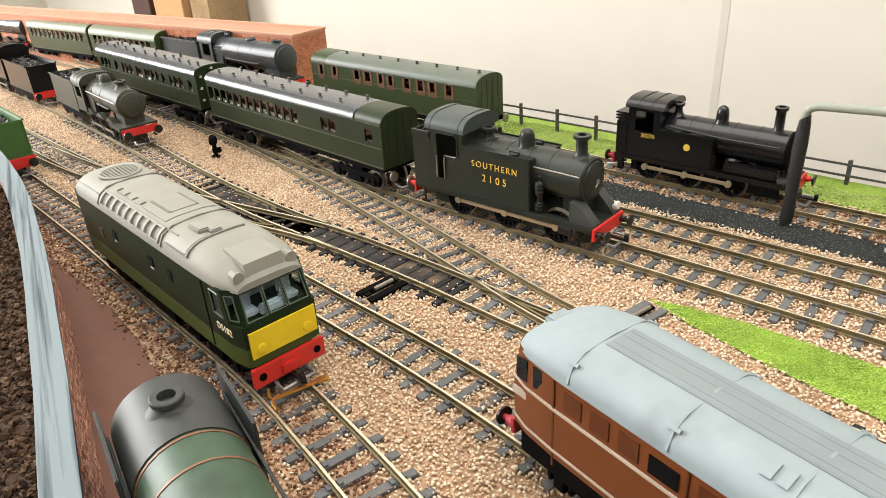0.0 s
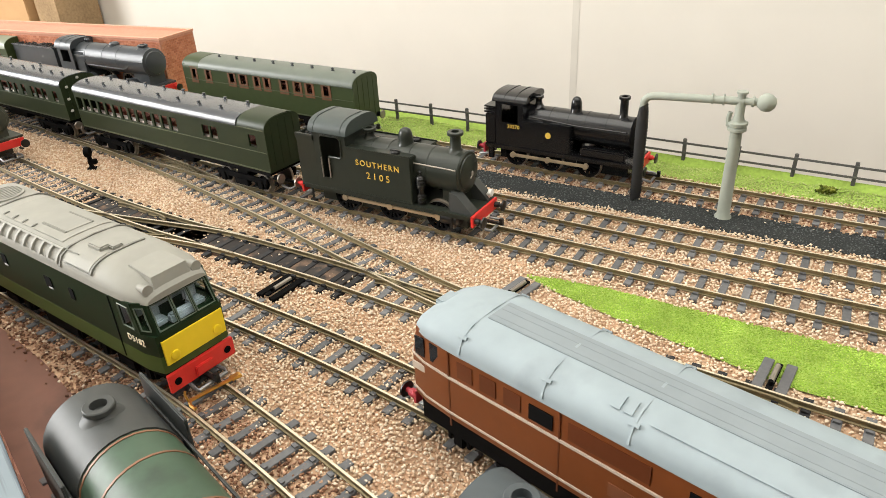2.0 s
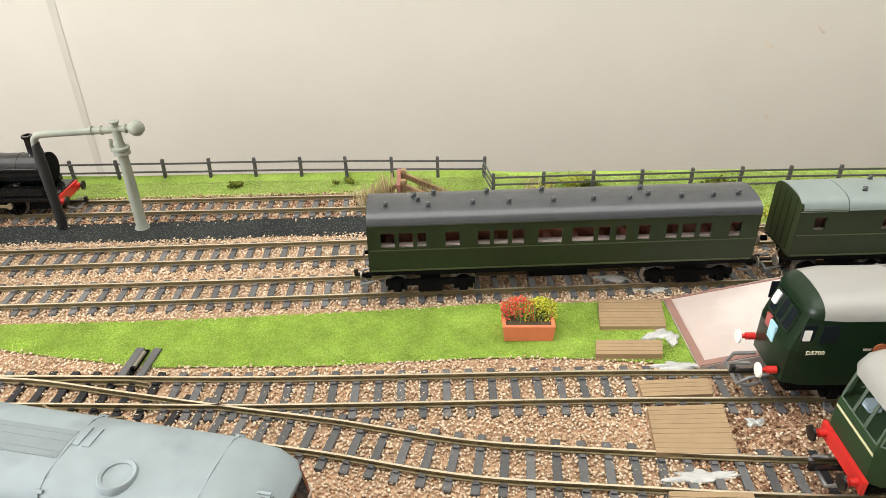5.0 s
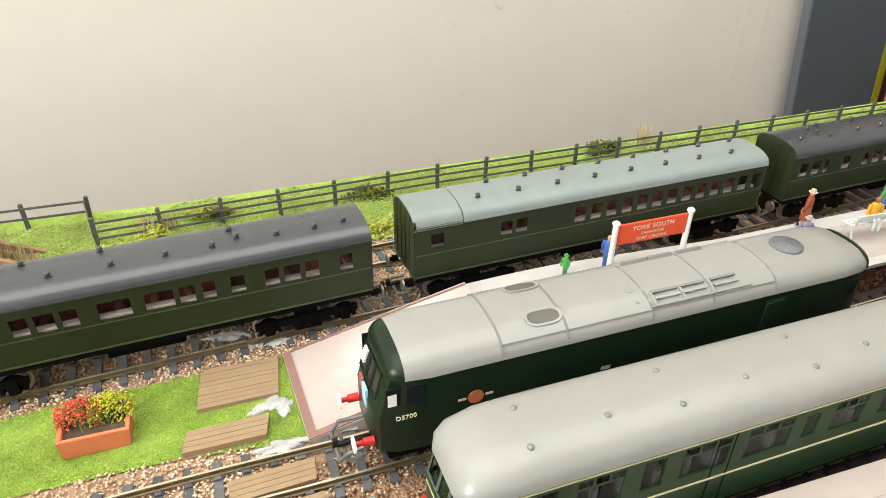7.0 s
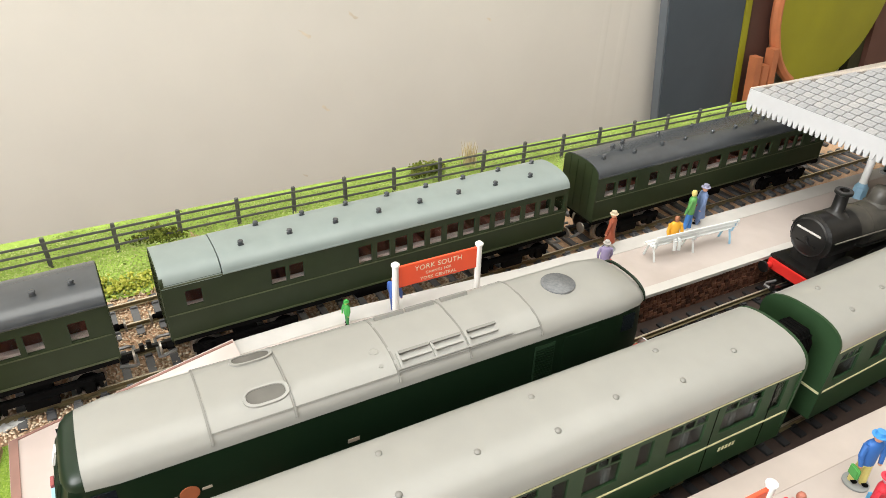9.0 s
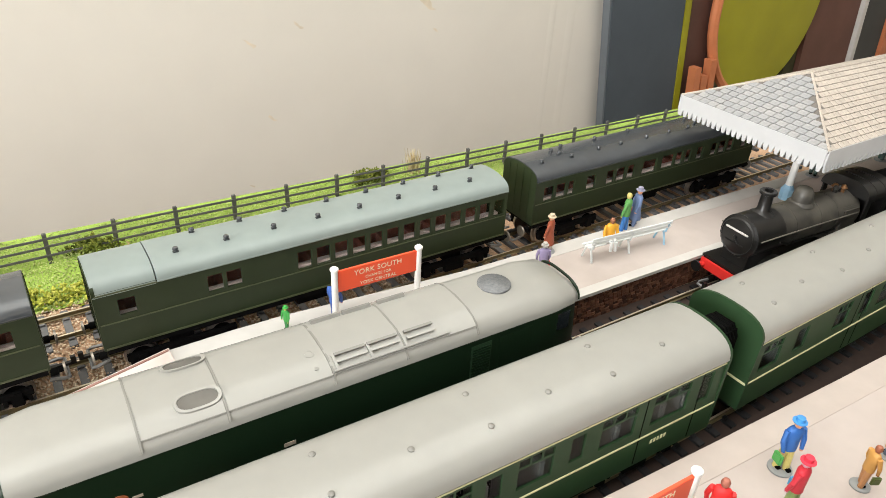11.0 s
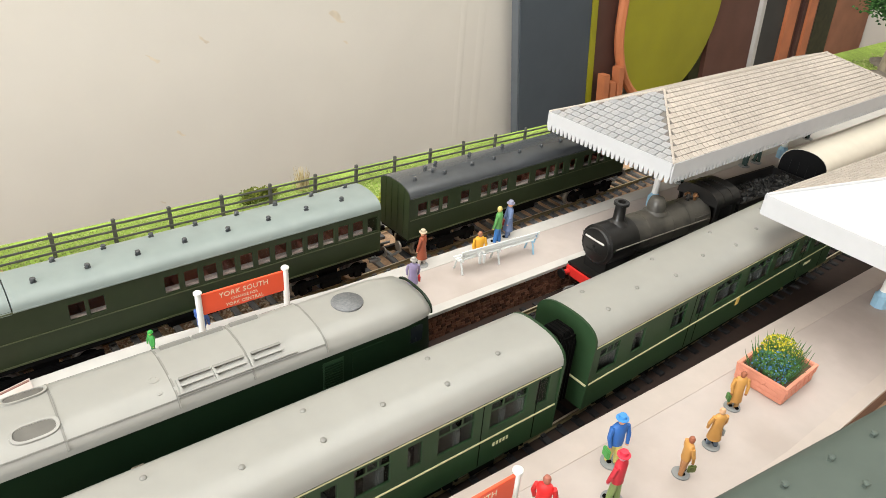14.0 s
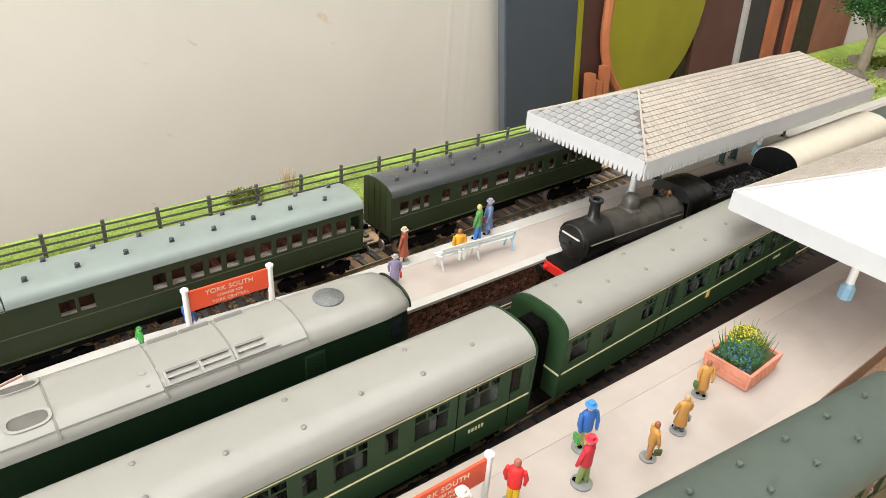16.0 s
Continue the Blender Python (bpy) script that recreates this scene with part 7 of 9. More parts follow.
for s in (-1, 1):
    for x0, x1 in ((47, 51), (84, 89), (103, 106)):
        side_plate(t, "side_window", x0, x1, 34, 39, s * (H - 0.1), DARK_IN)
    # pale strips painted as glints at the side windows
    for x0, x1 in ((48.5, 51), (86, 89)):
        side_plate(t, "window_sill", x0, x1, 33.6, 34.4, s * (H - 0.1), WHITE_CARD, "thin pale strip painted as a glint under the side window", 0.5)
    side_plate(t, "door_seam", L - 24, L - 23.4, 18, 45, s * (H - 0.15), BLACK_MATT)
    side_plate(t, "crest", 29, 32.5, 30, 34.5, s * (H - 0.15), mat("faded_red_crest", (0.07, 0.03, 0.016), 0.6), "small faded red crest")
words("D5182", 3.8, TEXT_CREAM, t, side_m(L - 11.5, -H - 0.3, 30.0), "cream painted numerals", 1.05)
bm = bmesh.new()
bx(bm, 4, L - 4, -13, 13, 11.5, 17, 0.5)
bx(bm, 64, 92, -14, 14, 7.5, 16, 1.0)
part("underframe", bm, BLACK_MATT, t)
bogie(t, 32, 30, 6.5, axles=2), bogie(t, 125, 30, 6.5, axles=2)
coupling(t, L - 6, 1, 8)

# brass strap and pin lying across the rails in front of it
t = thing("track_stop", "bent brass wire stop across the rails", "track stop", at(-325, -156, 0, 74))
bm = bmesh.new()
bx(bm, -10, 10, -0.9, 0.9, 4.6, 5.4, 0.2)
bx(bm, 7.5, 12, -1.6, 1.6, 4.6, 5.8, 0.3)
sweep(bm, [(-10, 0, 5), (-10.6, 0, 8.5), (-10.2, 0, 10)], 0.5, 6)
sweep(bm, [(-9.5, 0, 5), (-10.5, -3, 5), (-10, -6, 4.8)], 0.7, 6)
part("strap", bm, GOLD, t)

# long chestnut diesel with a pale roof
L, H = 203.0, 16.6
t = thing("diesel_engine", "chestnut brown diesel with a pale blue-grey roof", "locomotive", at(-241, -123.5, 0, -13.2))
bm = bmesh.new()
ends = ((0.5, 11.5), (2.2, 14.2), (9, 16.0), (20, H))
hull(bm, L, H, 22.6, 38.8, nose=ends, tail=ends)
body = part("body", bm, BROWN_LOCO, t)
bm = bmesh.new()
rows = [(2.0, 10.8), (4.5, 14.0), (11, 15.8), (20, H - 0.2), (L - 20, H - 0.2), (L - 11, 15.8), (L - 4.5, 14.0), (L - 2.0, 10.8)]
low_rows = [(0.6, 11.5), (2.4, 14.2), (9, 16.0), (20, H - 0.2), (L - 20, H - 0.2), (L - 9, 16.0), (L - 2.4, 14.2), (L - 0.6, 11.5)]
loft(bm, [[(a, -wa, 38.8), (a, wa, 38.8), (b, wb, 50), (b, -wb, 50)] for (a, wa), (b, wb) in zip(low_rows, rows)])
part("upper_body", bm, BROWN_LOCO, t)
for z0, z1 in ((38.7, 39.5), (24.7, 25.5)):
    bm = bmesh.new()
    rr = [(0.2, 11.8), (2.0, 14.5), (9, 16.3), (20, H + 0.3), (L - 20, H + 0.3), (L - 9, 16.3), (L - 2.0, 14.5), (L - 0.2, 11.8)]
    loft(bm, [[(x, -w, z0), (x, w, z0), (x, w, z1), (x, -w, z1)] for x, w in rr])
    part("lining_band", bm, BAND_PALE, t, "pale pinkish lining band")
bm = bmesh.new()
domed_roof(bm, [(1.2, 9.5, 48.6, 50.2), (4, 13.8, 48.6, 53), (10, 15.9, 49, 56), (22, H + 0.3, 49.2, 58.2), (L - 22, H + 0.3, 49.2, 58.2), (L - 10, 15.9, 49, 56), (L - 4, 13.8, 48.6, 53), (L - 1.2, 9.5, 48.6, 50.2)])
roof = part("roof", bm, ROOF_BLUE, t)
for x in (25, 55, 81, 134, 180):
    bm = bmesh.new()
    strip_on_arch(bm, x, x + 0.7, H + 0.3, 49.2, 58.2, 0.03, 0.97, 0.4)
    for a in (0.2, 0.8):
        strip_on_arch(bm, x - 1.2, x + 1.9, H + 0.3, 49.2, 58.2, a, a + 0.035, 0.55)
    part("roof_seam", bm, ROOF_BLUE, roof)
bm = bmesh.new()
strip_on_arch(bm, 27, 134, H + 0.3, 49.2, 58.2, 0.455, 0.545, 0.22)
SLAT_GREY = mat("worn_grey_slat", (0.195, 0.225, 0.24), 0.65, vary=0.1, grain=140)
part("centre_panel", bm, SLAT_GREY, roof, "darker grey flush centre panel")
for k in range(4):
    bm = bmesh.new()
    strip_on_arch(bm, 27.5, 133.5, H + 0.3, 49.2, 58.2, 0.461 + 0.0205 * k, 0.4805 + 0.0205 * k, 0.3)
    part("roof_slat", bm, SLAT_GREY, roof)
bm = bmesh.new()
strip_on_arch(bm, 85, 120, H + 0.3, 49.2, 58.2, 0.27, 0.29, 0.45)
for x in (74, 77.5):
    strip_on_arch(bm, x, x + 2.4, H + 0.3, 49.2, 58.2, 0.27, 0.38, 0.4)
for x in (135, 138.5):
    strip_on_arch(bm, x, x + 2.2, H + 0.3, 49.2, 58.2, 0.5, 0.58, 0.4)
part("roof_rib", bm, ROOF_BLUE, roof)
for x, y, rr in ((155, -7.6, 5.6),):
    bm = bmesh.new()
    spin(bm, [(rr - 1.6, 57.2), (rr - 1.4, 58.6), (rr - 0.4, 58.9), (rr, 58.4), (rr + 0.2, 56.6)], (x, y, 0), "z", 24)
    spin(bm, [(rr - 1.5, 56.6), (rr - 1.5, 57.9), (0.1, 58.0)], (x, y, 0), "z", 24)
    part("roof_fan", bm, ROOF_BLUE, roof, "round roof fan cover")
bm = bmesh.new()
bx(bm, 3, 9, -4, 4, 51.5, 54.5, 0.8)
part("headcode_box", bm, ROOF_BLUE, roof)
bm = bmesh.new()
bx(bm, L - 10, L - 4, -4.5, -2.5, 52, 55.3, 0.6)
part("horn_cover", bm, ROOF_BLUE, roof)
for s in (-1, 1):
    for x0, x1 in ((51, 59), (98, 106), (156, 164)):
        side_plate(t, "side_window", x0, x1, 41, 46.2, s * (H - 0.3), DARK_IN, thick=0.45)
    for x0, x1 in ((5.5, 9.5), (12, 18)):
        side_plate(t, "cab_side_window", x0, x1, 41, 48, s * 15.6, CAB_GLASS, thick=0.5)
        side_plate(t, "cab_side_window", L - x1, L - x0, 41, 48, s * 15.6, CAB_GLASS, thick=0.5)
    for x0, x1 in ((24, 30), (33, 39), (42, 48), (64, 88), (111, 132), (141, 153)):
        side_plate(t, "side_panel", x0, x1, 41, 47, s * (H - 0.2), BROWN_DARK, thick=0.25)
    for x0, x1 in ((20, 20.6), (61, 61.5), (134, 134.5), (180, 180.6)):
        side_plate(t, "door_seam", x0, x1, 19.5, 48.5, s * (H - 0.2), BROWN_DARK, thick=0.3)
    side_plate(t, "crest", 77, 91, 30, 34.5, s * (H - 0.1), mat("faded_gold_crest", (0.165, 0.055, 0.02), 0.6), "faint gold crest transfer")
    side_plate(t, "number_panel", 3.5, 11, 34.6, 37, s * 15.4, BAND_PALE, "row of pale painted numerals", 0.6)
for f, x in ((-1, 0.7), (1, L - 0.7)):
    for y0, y1 in ((-9.6, -3.6), (-2.8, 2.8), (3.6, 9.6)):
        plate(t, "cab_window", x, y0, y1, 41, 48.4, CAB_GLASS, 0.5, f, 1.5)
    buffer_beam(t, x + f * 0.2, 26, 14.5, 20, RED_DULL, f)
    buffer_pair(t, x + f * 1.5, f, z=17.0, shank=RED_DULL, head=SOOT)
    coupling(t, x - f * 3, f, 10)
bm = bmesh.new()
bx(bm, 5, L - 5, -14.5, 14.5, 13, 22.6, 0.5)
bx(bm, 83, 121, -15, 15, 8, 20, 1.0)
part("underframe", bm, BLACK_MATT, t)
bogie(t, 42, 44, 6.3, axles=3), bogie(t, L - 42, 44, 6.3, axles=3)

# deep green diesel with a rounded pale roof at the platform
L, H = 214.0, 16.2
t = thing("diesel_engine", "deep green diesel with a smooth pale stone roof", "locomotive", at(134.5, -80.6, 0, -1.7))
ends = ((1.5, 10.0), (3.2, 13.4), (9, 15.6), (18, H))
bm = bmesh.new()
hull(bm, L, H, 18, 34, nose=ends, tail=ends)
lower = [(1.5, 10.0), (3.2, 13.4), (9, 15.6), (18, H), (L - 18, H), (L - 9, 15.6), (L - 3.2, 13.4), (L - 1.5, 10.0)]
upper = [(6.2, 9.6), (7.6, 12.9), (12, 15.4), (20, H), (L - 18, H), (L - 9.5, 15.5), (L - 4.4, 13.2), (L - 2.8, 9.8)]
loft(bm, [[(xa, -wa, 34), (xa, wa, 34), (xb, wb, 50.5), (xb, -wb, 50.5)] for (xa, wa), (xb, wb) in zip(lower, upper)])
part("body", bm, GREEN_COBO, t)
bm = bmesh.new()
domed_roof(bm, [(11.5, 15.6, 49.8, 57.3), (20, H + 0.4, 49.8, 58.8), (L - 18, H + 0.4, 49.8, 58.8), (L - 7, 15.4, 49.8, 57.2), (L - 3.0, 13.2, 49.6, 54.5), (L - 1.2, 9.5, 49.5, 51.5)], flat=0.76)
roof = part("roof", bm, ROOF_WHITE, t)
bm = bmesh.new()
domed_roof(bm, [(5.6, 9.2, 49.5, 51.0), (7.0, 13.0, 49.6, 54.6), (9, 14.8, 49.8, 56.4), (11.45, 15.65, 49.8, 57.35)], flat=0.76)
part("cab_dome", bm, GREEN_COBO, t, "deep green brow over the cab windows")
for x in (L - 2.6,):
    bm = bmesh.new()
    sweep(bm, [(x, y, z) for y, z in arch(2 * 12.8, 49, 55.4, 14, 0.7)], 0.7, 6)
    part("end_rim", bm, GREEN_COBO, t, "dark green rim round the cab end")
ribs = [(x, x + 0.7, 0.06, 0.94, 0.45) for x in (45, 70, 104.5, 131, 160)]
for x0, x1, a0, a1, up in ribs:
    bm = bmesh.new()
    strip_on_arch(bm, x0, x1, H + 0.4, 49.8, 58.8, a0, a1, up, 0.76)
    part("roof_seam", bm, ROOF_EDGE, roof)
for x0, x1 in ((45.8, 69.9), (70.8, 104.4), (104.6, 131), (131.8, 160)):
    bm = bmesh.new()
    strip_on_arch(bm, x0, x1, H + 0.4, 49.8, 58.8, 0.17, 0.83, 0.3, 0.76)
    part("roof_panel", bm, ROOF_WHITE, roof)
    for f in (0.165, 0.825):
        bm = bmesh.new()
        strip_on_arch(bm, x0, x1, H + 0.4, 49.8, 58.8, f, f + 0.012, 0.38, 0.76)
        part("roof_seam", bm, ROOF_EDGE, roof)
for x0, x1, f, wide in ((107, 118, 0.335, 0.022), (119, 130, 0.335, 0.022), (133, 144, 0.335, 0.022), (107, 118, 0.27, 0.02), (119, 130, 0.27, 0.02), (133, 144, 0.27, 0.02), (105, 149, 0.195, 0.016), (107, 118, 0.655, 0.03), (119, 130, 0.655, 0.03), (133, 144, 0.655, 0.03)):
    bm = bmesh.new()
    strip_on_arch(bm, x0, x1, H + 0.4, 49.8, 58.8, f, f + wide, 1.25, 0.76)
    part("roof_bar", bm, ROOF_EDGE if f > 0.3 else ROOF_WHITE, roof)
for x in (106, 118.5, 131.4):
    bm = bmesh.new()
    strip_on_arch(bm, x, x + 0.9, H + 0.4, 49.8, 58.8, 0.2, 0.35, 1.0, 0.76)
    part("roof_bar", bm, ROOF_WHITE, roof)
for x in (106.5, 115, 123, 131, 134, 142, 149):
    y, z = on_arch(0.2, H + 0.4, 49.8, 58.8, 0.76, 0.6)
    bm = bmesh.new()
    bmesh.ops.create_uvsphere(bm, u_segments=8, v_segments=6, radius=0.95, matrix=Matrix.Translation((x, y, z)))
    part("bar_bracket", bm, ROOF_WHITE, roof)
for y in (-9.2, 9.2):
    bm = bmesh.new()
    n = 28
    outer = [(63.5 + 7.0 * math.copysign(abs(math.cos(a)) ** 0.6, math.cos(a)), 3.4 * math.copysign(abs(math.sin(a)) ** 0.8, math.sin(a))) for a in [2 * math.pi * i / n for i in range(n)]]
    zz = lambda yy: 49.8 + 9.0 * math.sin(math.acos(min(1.0, (abs(yy) / 16.6) ** (1 / 0.76)))) ** 0.85
    loft(bm, [[(a, y + b, zz(y + b) - 1.0) for a, b in outer], [(a, y + b, zz(y + b) + 1.0) for a, b in outer], [(63.5 + (a - 63.5) * 0.86, y + b * 0.78, zz(y + b * 0.78) + 0.9) for a, b in outer], [(63.5 + (a - 63.5) * 0.8, y + b * 0.7, zz(y + b * 0.7) - 1.2) for a, b in outer]], caps=False)
    part("roof_vent_rim", bm, ROOF_WHITE, roof, "oval raised vent rim")
    # no hole is cut; a dark disc paints the shade inside the vent
    bm = bmesh.new()
    loft(bm, [[(63.5 + (a - 63.5) * 0.84, y + b * 0.8, zz(y + b * 0.8) + 0.3) for a, b in outer], [(63.5 + (a - 63.5) * 0.84, y + b * 0.8, zz(y + b * 0.8) + 0.55) for a, b in outer]])
    part("vent_recess", bm, mat("vent_shade_grey", (0.1, 0.095, 0.085), 0.7, vary=0.5, grain=60), roof)
bm = bmesh.new()
spin(bm, [(6.6, 58.0), (6.6, 59.2), (6.2, 59.5), (0.1, 59.6)], (178, 0, 0), "z", 28)
part("roof_fan", bm, mat("dark_mesh_grille", (0.12, 0.125, 0.13), 0.6, vary=0.5, grain=900, bump=0.6), roof, "round dark mesh roof fan")
bm = bmesh.new()
spin(bm, [(1.9, 57.2), (1.9, 58.8), (1.2, 58.9), (1.0, 58.2), (0.1, 58.2)], (100, -5.5, 0), "z", 14)
spin(bm, [(1.0, 56.0), (1.0, 57.4), (0.1, 57.6)], (100, -11.5, 0), "z", 10)
part("roof_cap", bm, ROOF_WHITE, roof)
for s in (-1, 1):
    for x0, x1 in ((5, 10), (12, 18.5)):
        side_plate(t, "cab_side_window", x0, x1, 39.5, 47.5, s * (15.7 if x0 > 8 else 14.8), CAB_GLASS, thick=0.5)
    # white plate stands in for a reflection in the cab side window
    side_plate(t, "cab_inner", 5.6, 8.6, 40, 45, s * 15.1, WHITE, thick=0.4)
    side_plate(t, "cab_side_window", L - 16, L - 9, 39.5, 47.5, s * 15.5, CAB_GLASS, thick=0.5)
    side_plate(t, "side_door", 158, 167, 24, 47, s * (H - 0.1), mat("mid_green_door", (0.02, 0.045, 0.022), 0.35), "slightly paler green door", 0.25)
    for k in range(16):
        side_plate(t, "louvre_slat", 158.6, 166.4, 26 + k * 1.25, 26.6 + k * 1.25, s * (H + 0.1), GREEN_COBO, "", 0.35)
    side_plate(t, "side_door", 171, 186, 24, 47, s * (H - 0.1), GREEN_COBO, "", 0.3)
    bm = bmesh.new()
    spin(bm, [(0.1, -0.2), (2.9, -0.2), (2.9, 0.25), (0.1, 0.25)], (36.5, s * (H + 0.1), 36), "y", 18)
    part("crest", bm, mat("orange_lion_crest", (0.4, 0.12, 0.05), 0.5), t, "small orange round crest")
    for x0, x1 in ((30, 33), (40, 43)):
        side_plate(t, "crest_scroll", x0, x1, 35.5, 36.5, s * (H - 0.15), BAND_PALE, "", 0.3)
    side_plate(t, "data_panel", 86, 90, 33, 34.6, s * (H - 0.15), BAND_PALE, "tiny row of pale writing", 0.3)
words("D5700", 2.6, TEXT_CREAM, t, side_m(11.5, -16.5, 34.8), "cream painted numerals", 1.05)
for f, x in ((-1, 1.7), (1, L - 1.7)):
    for y0, y1 in ((-9.2, -3.2), (-2.5, 2.5), (3.2, 9.2)):
        xw, lean = (x + 1.5, 2.7) if f < 0 else (x - 0.45, 0.8)
        plate(t, "cab_window", xw, y0, y1, 39.3, 49.0, CAB_GLASS, 0.4, f, lean)
        frame_round(t, xw, y0, y1, 39.3, 49.0, GREEN_COBO, f, lean, 1.0)
    # white card put on the pane as a painted reflection
    plate(t, "cab_blind", xw, 5.0, 8.4, 43, 48, WHITE, 0.5, f, lean * 0.6)
    plate(t, "headboard", x, -3.4, 1.6, 30, 38, mat("pale_blue_headboard", (0.35, 0.6, 0.72), 0.45), 0.7, f, 0, "pale blue shield headboard")
    plate(t, "headboard_top", x, 1.7, 5.4, 33.5, 39, mat("crimson_headboard", (0.35, 0.08, 0.08), 0.45), 0.65, f, 0, "crimson upper half of a headboard")
    buffer_pair(t, x + f * 0.2, f, z=22, gap=11, shank=RED, head=WHITE, long=7.0)
    coupling(t, x - f * 1, f, 12)
    bm = bmesh.new()
    sweep(bm, [(x, -7, 16), (x + f * 9, -8, 15), (x + f * 12, -7, 11), (x + f * 12, 7, 11), (x + f * 9, 8, 15), (x, 7, 16)], 0.8, 8)
    part("wire_loop", bm, LOOP_GREY, t, "grey steel coupling loop")
bm = bmesh.new()
bx(bm, 6, L - 6, -13, 13, 12, 18.2, 0.5)
bx(bm, 92, 122, -14, 14, 8, 18, 1.0)
part("underframe", bm, BLACK_MATT, t)
bogie(t, 50, 46, 6.3, axles=3), bogie(t, L - 46, 34, 6.3, axles=2)

# ---- green multiple unit on the second road ----
def unit_car(m, L, holes, label, cab=False, seed=0):
    H = 16.0
    low, eave, crown = 14.5, 48.8, 58.0
    t = thing("railcar", label, "railcar", m, "multiple unit cars")
    x0 = 15.0 if cab else 0.0
    for s in (-1, 1):
        bm = bmesh.new()
        y0, y1 = (s * H, s * (H - 1.1)) if s < 0 else (s * (H - 1.1), s * H)
        holed(bm, x0, L, low, eave, y0, y1, holes)
        sd = part("body_side", bm, GREEN_DMU, t, smooth=False)
        yy = s * H
        for z, wd in ((27.6, 0.8), (46.7, 0.6)):
            side_plate(sd, "lining_band", x0, L, z, z + wd, yy, LINE_CREAM, "thin cream lining", 0.22)
        for xa, xb, za, zb in holes:
            w = xb - xa
            bm = bmesh.new()
            bx(bm, xa - 0.2, xb + 0.2, yy - 0.15 - s * 0.7, yy + 0.15 - s * 0.7, za - 0.2, zb + 0.2)
            pane = part("window_pane", bm, GLASS_DARK, sd, smooth=False)
            pane.visible_shadow = False
            bm = bmesh.new()
            yb = (yy - 0.35, yy - 0.05) if s > 0 else (yy + 0.05, yy + 0.35)
            if w > 8:
                bx(bm, xa, xb, *yb, zb - 4.0, zb - 3.3)
                for k in (0.33, 0.66):
                    bx(bm, xa + w * k - 0.35, xa + w * k + 0.35, *yb, zb - 3.3, zb)
                part("glazing_bar", bm, GREEN_DMU, sd, smooth=False)
            else:
                bm.free()
        for x in (x0 + (L - x0) * 0.33, x0 + (L - x0) * 0.36, L - 40, L - 12):
            side_plate(sd, "door_seam", x, x + 0.4, low + 1, eave - 1.5, yy, BLACK_MATT, "", 0.12)
        for k in range(5):
            side_plate(sd, "number_mark", L - 33 + k * 1.7, L - 32 + k * 1.7, 22.4, 24.2, yy, LINE_CREAM, "tiny cream numeral", 0.15)
    if not cab:
        bm = bmesh.new()
        sec = [(-H, low), *[(y, z) for y, z in arch(2 * H + 1.6, eave - 0.3, crown + 0.15, 16, 0.78)], (H, low)]
        loft(bm, [[(-0.6, y, z) for y, z in sec], [(0.6, y, z) for y, z in sec]])
        e = part("end_panel", bm, GREEN_DMU, t, "bright green end panel")
        bm = bmesh.new()
        bx(bm, -1.0, -0.5, -H, H, 27.6, 28.5)
        part("lining_band", bm, LINE_CREAM, e)
    bm = bmesh.new()
    sec = [(-H, low), *[(y, z) for y, z in arch(2 * H + 1.6, eave - 0.3, crown + 0.15, 16, 0.78)], (H, low)]
    loft(bm, [[(L - 0.6, y, z) for y, z in sec], [(L + 0.6, y, z) for y, z in sec]])
    part("end_panel", bm, GREEN_DMU, t)
    bm = bmesh.new()
    for x in ((L + 0.6,) if cab else (-0.6,)):
        f = 1 if cab else -1
        for k in range(4):
            ring = [(-6.5, 15), (-6.5, 46), (-4, 50), (4, 50), (6.5, 46), (6.5, 15)]
            sweep(bm, [(x + f * (1 + k * 1.9), y, z) for y, z in ring], 1.1, 5)
        bx(bm, min(x, x + f * 7), max(x, x + f * 7), -6, 6, 15, 49)
    part("gangway", bm, BLACK_MATT, t, "black ribbed corridor gangway")
    bm = bmesh.new()
    if cab:
        rows = [(0.5, 9, 46, 47.5), (2.4, 13, 47.2, 52.4), (6, 15.0, 48, 55.5), (15, H + 0.6, 48.4, 57.4), (26, H + 0.7, 48.5, crown), (L - 0.5, H + 0.7, 48.5, crown)]
    else:
        rows = [(0.5, H + 0.7, 48.5, crown), (L - 0.5, H + 0.7, 48.5, crown)]
    domed_roof(bm, rows, flat=0.78)
    roof = part("roof", bm, ROOF_WHITE, t, "pale stone grey roof")
    r = random.Random(seed)
    for k, x in enumerate(np.arange(14 if not cab else 24, L - 8, 25)):
        for y in ((-5.5,) if k % 2 else (-8.5, 6)):
            vent(roof, x + r.uniform(-1, 1), y, 48.5 + (crown - 48.5) * math.sin(math.acos((abs(y) / (H + 0.7)) ** (1 / 0.78))) ** 0.85 + 0.15, ROOF_EDGE, 1)
    if cab:
        bm = bmesh.new()
        # cab: three-window front that leans back above the waist
        loft(bm, [[(15, -H, low + 2), (15, H, low + 2), (15, H, 31), (15, -H, 31)], [(5, -15.4, low + 2), (5, 15.4, low + 2), (5, 15.4, 31), (5, -15.4, 31)], [(0.5, -13, low + 2), (0.5, 13, low + 2), (0, 12.4, 31), (0, -12.4, 31)]])
        c = part("cab", bm, GREEN_DMU, t)
        glazed(t, "cab_front", [(0, -12.4, 31), (0, 12.4, 31), (3.4, 11.6, 48.7), (3.4, -11.6, 48.7)], [(0.03, 0.33, 0.12, 0.9), (0.36, 0.64, 0.12, 0.9), (0.67, 0.97, 0.12, 0.9)], GREEN_DMU)
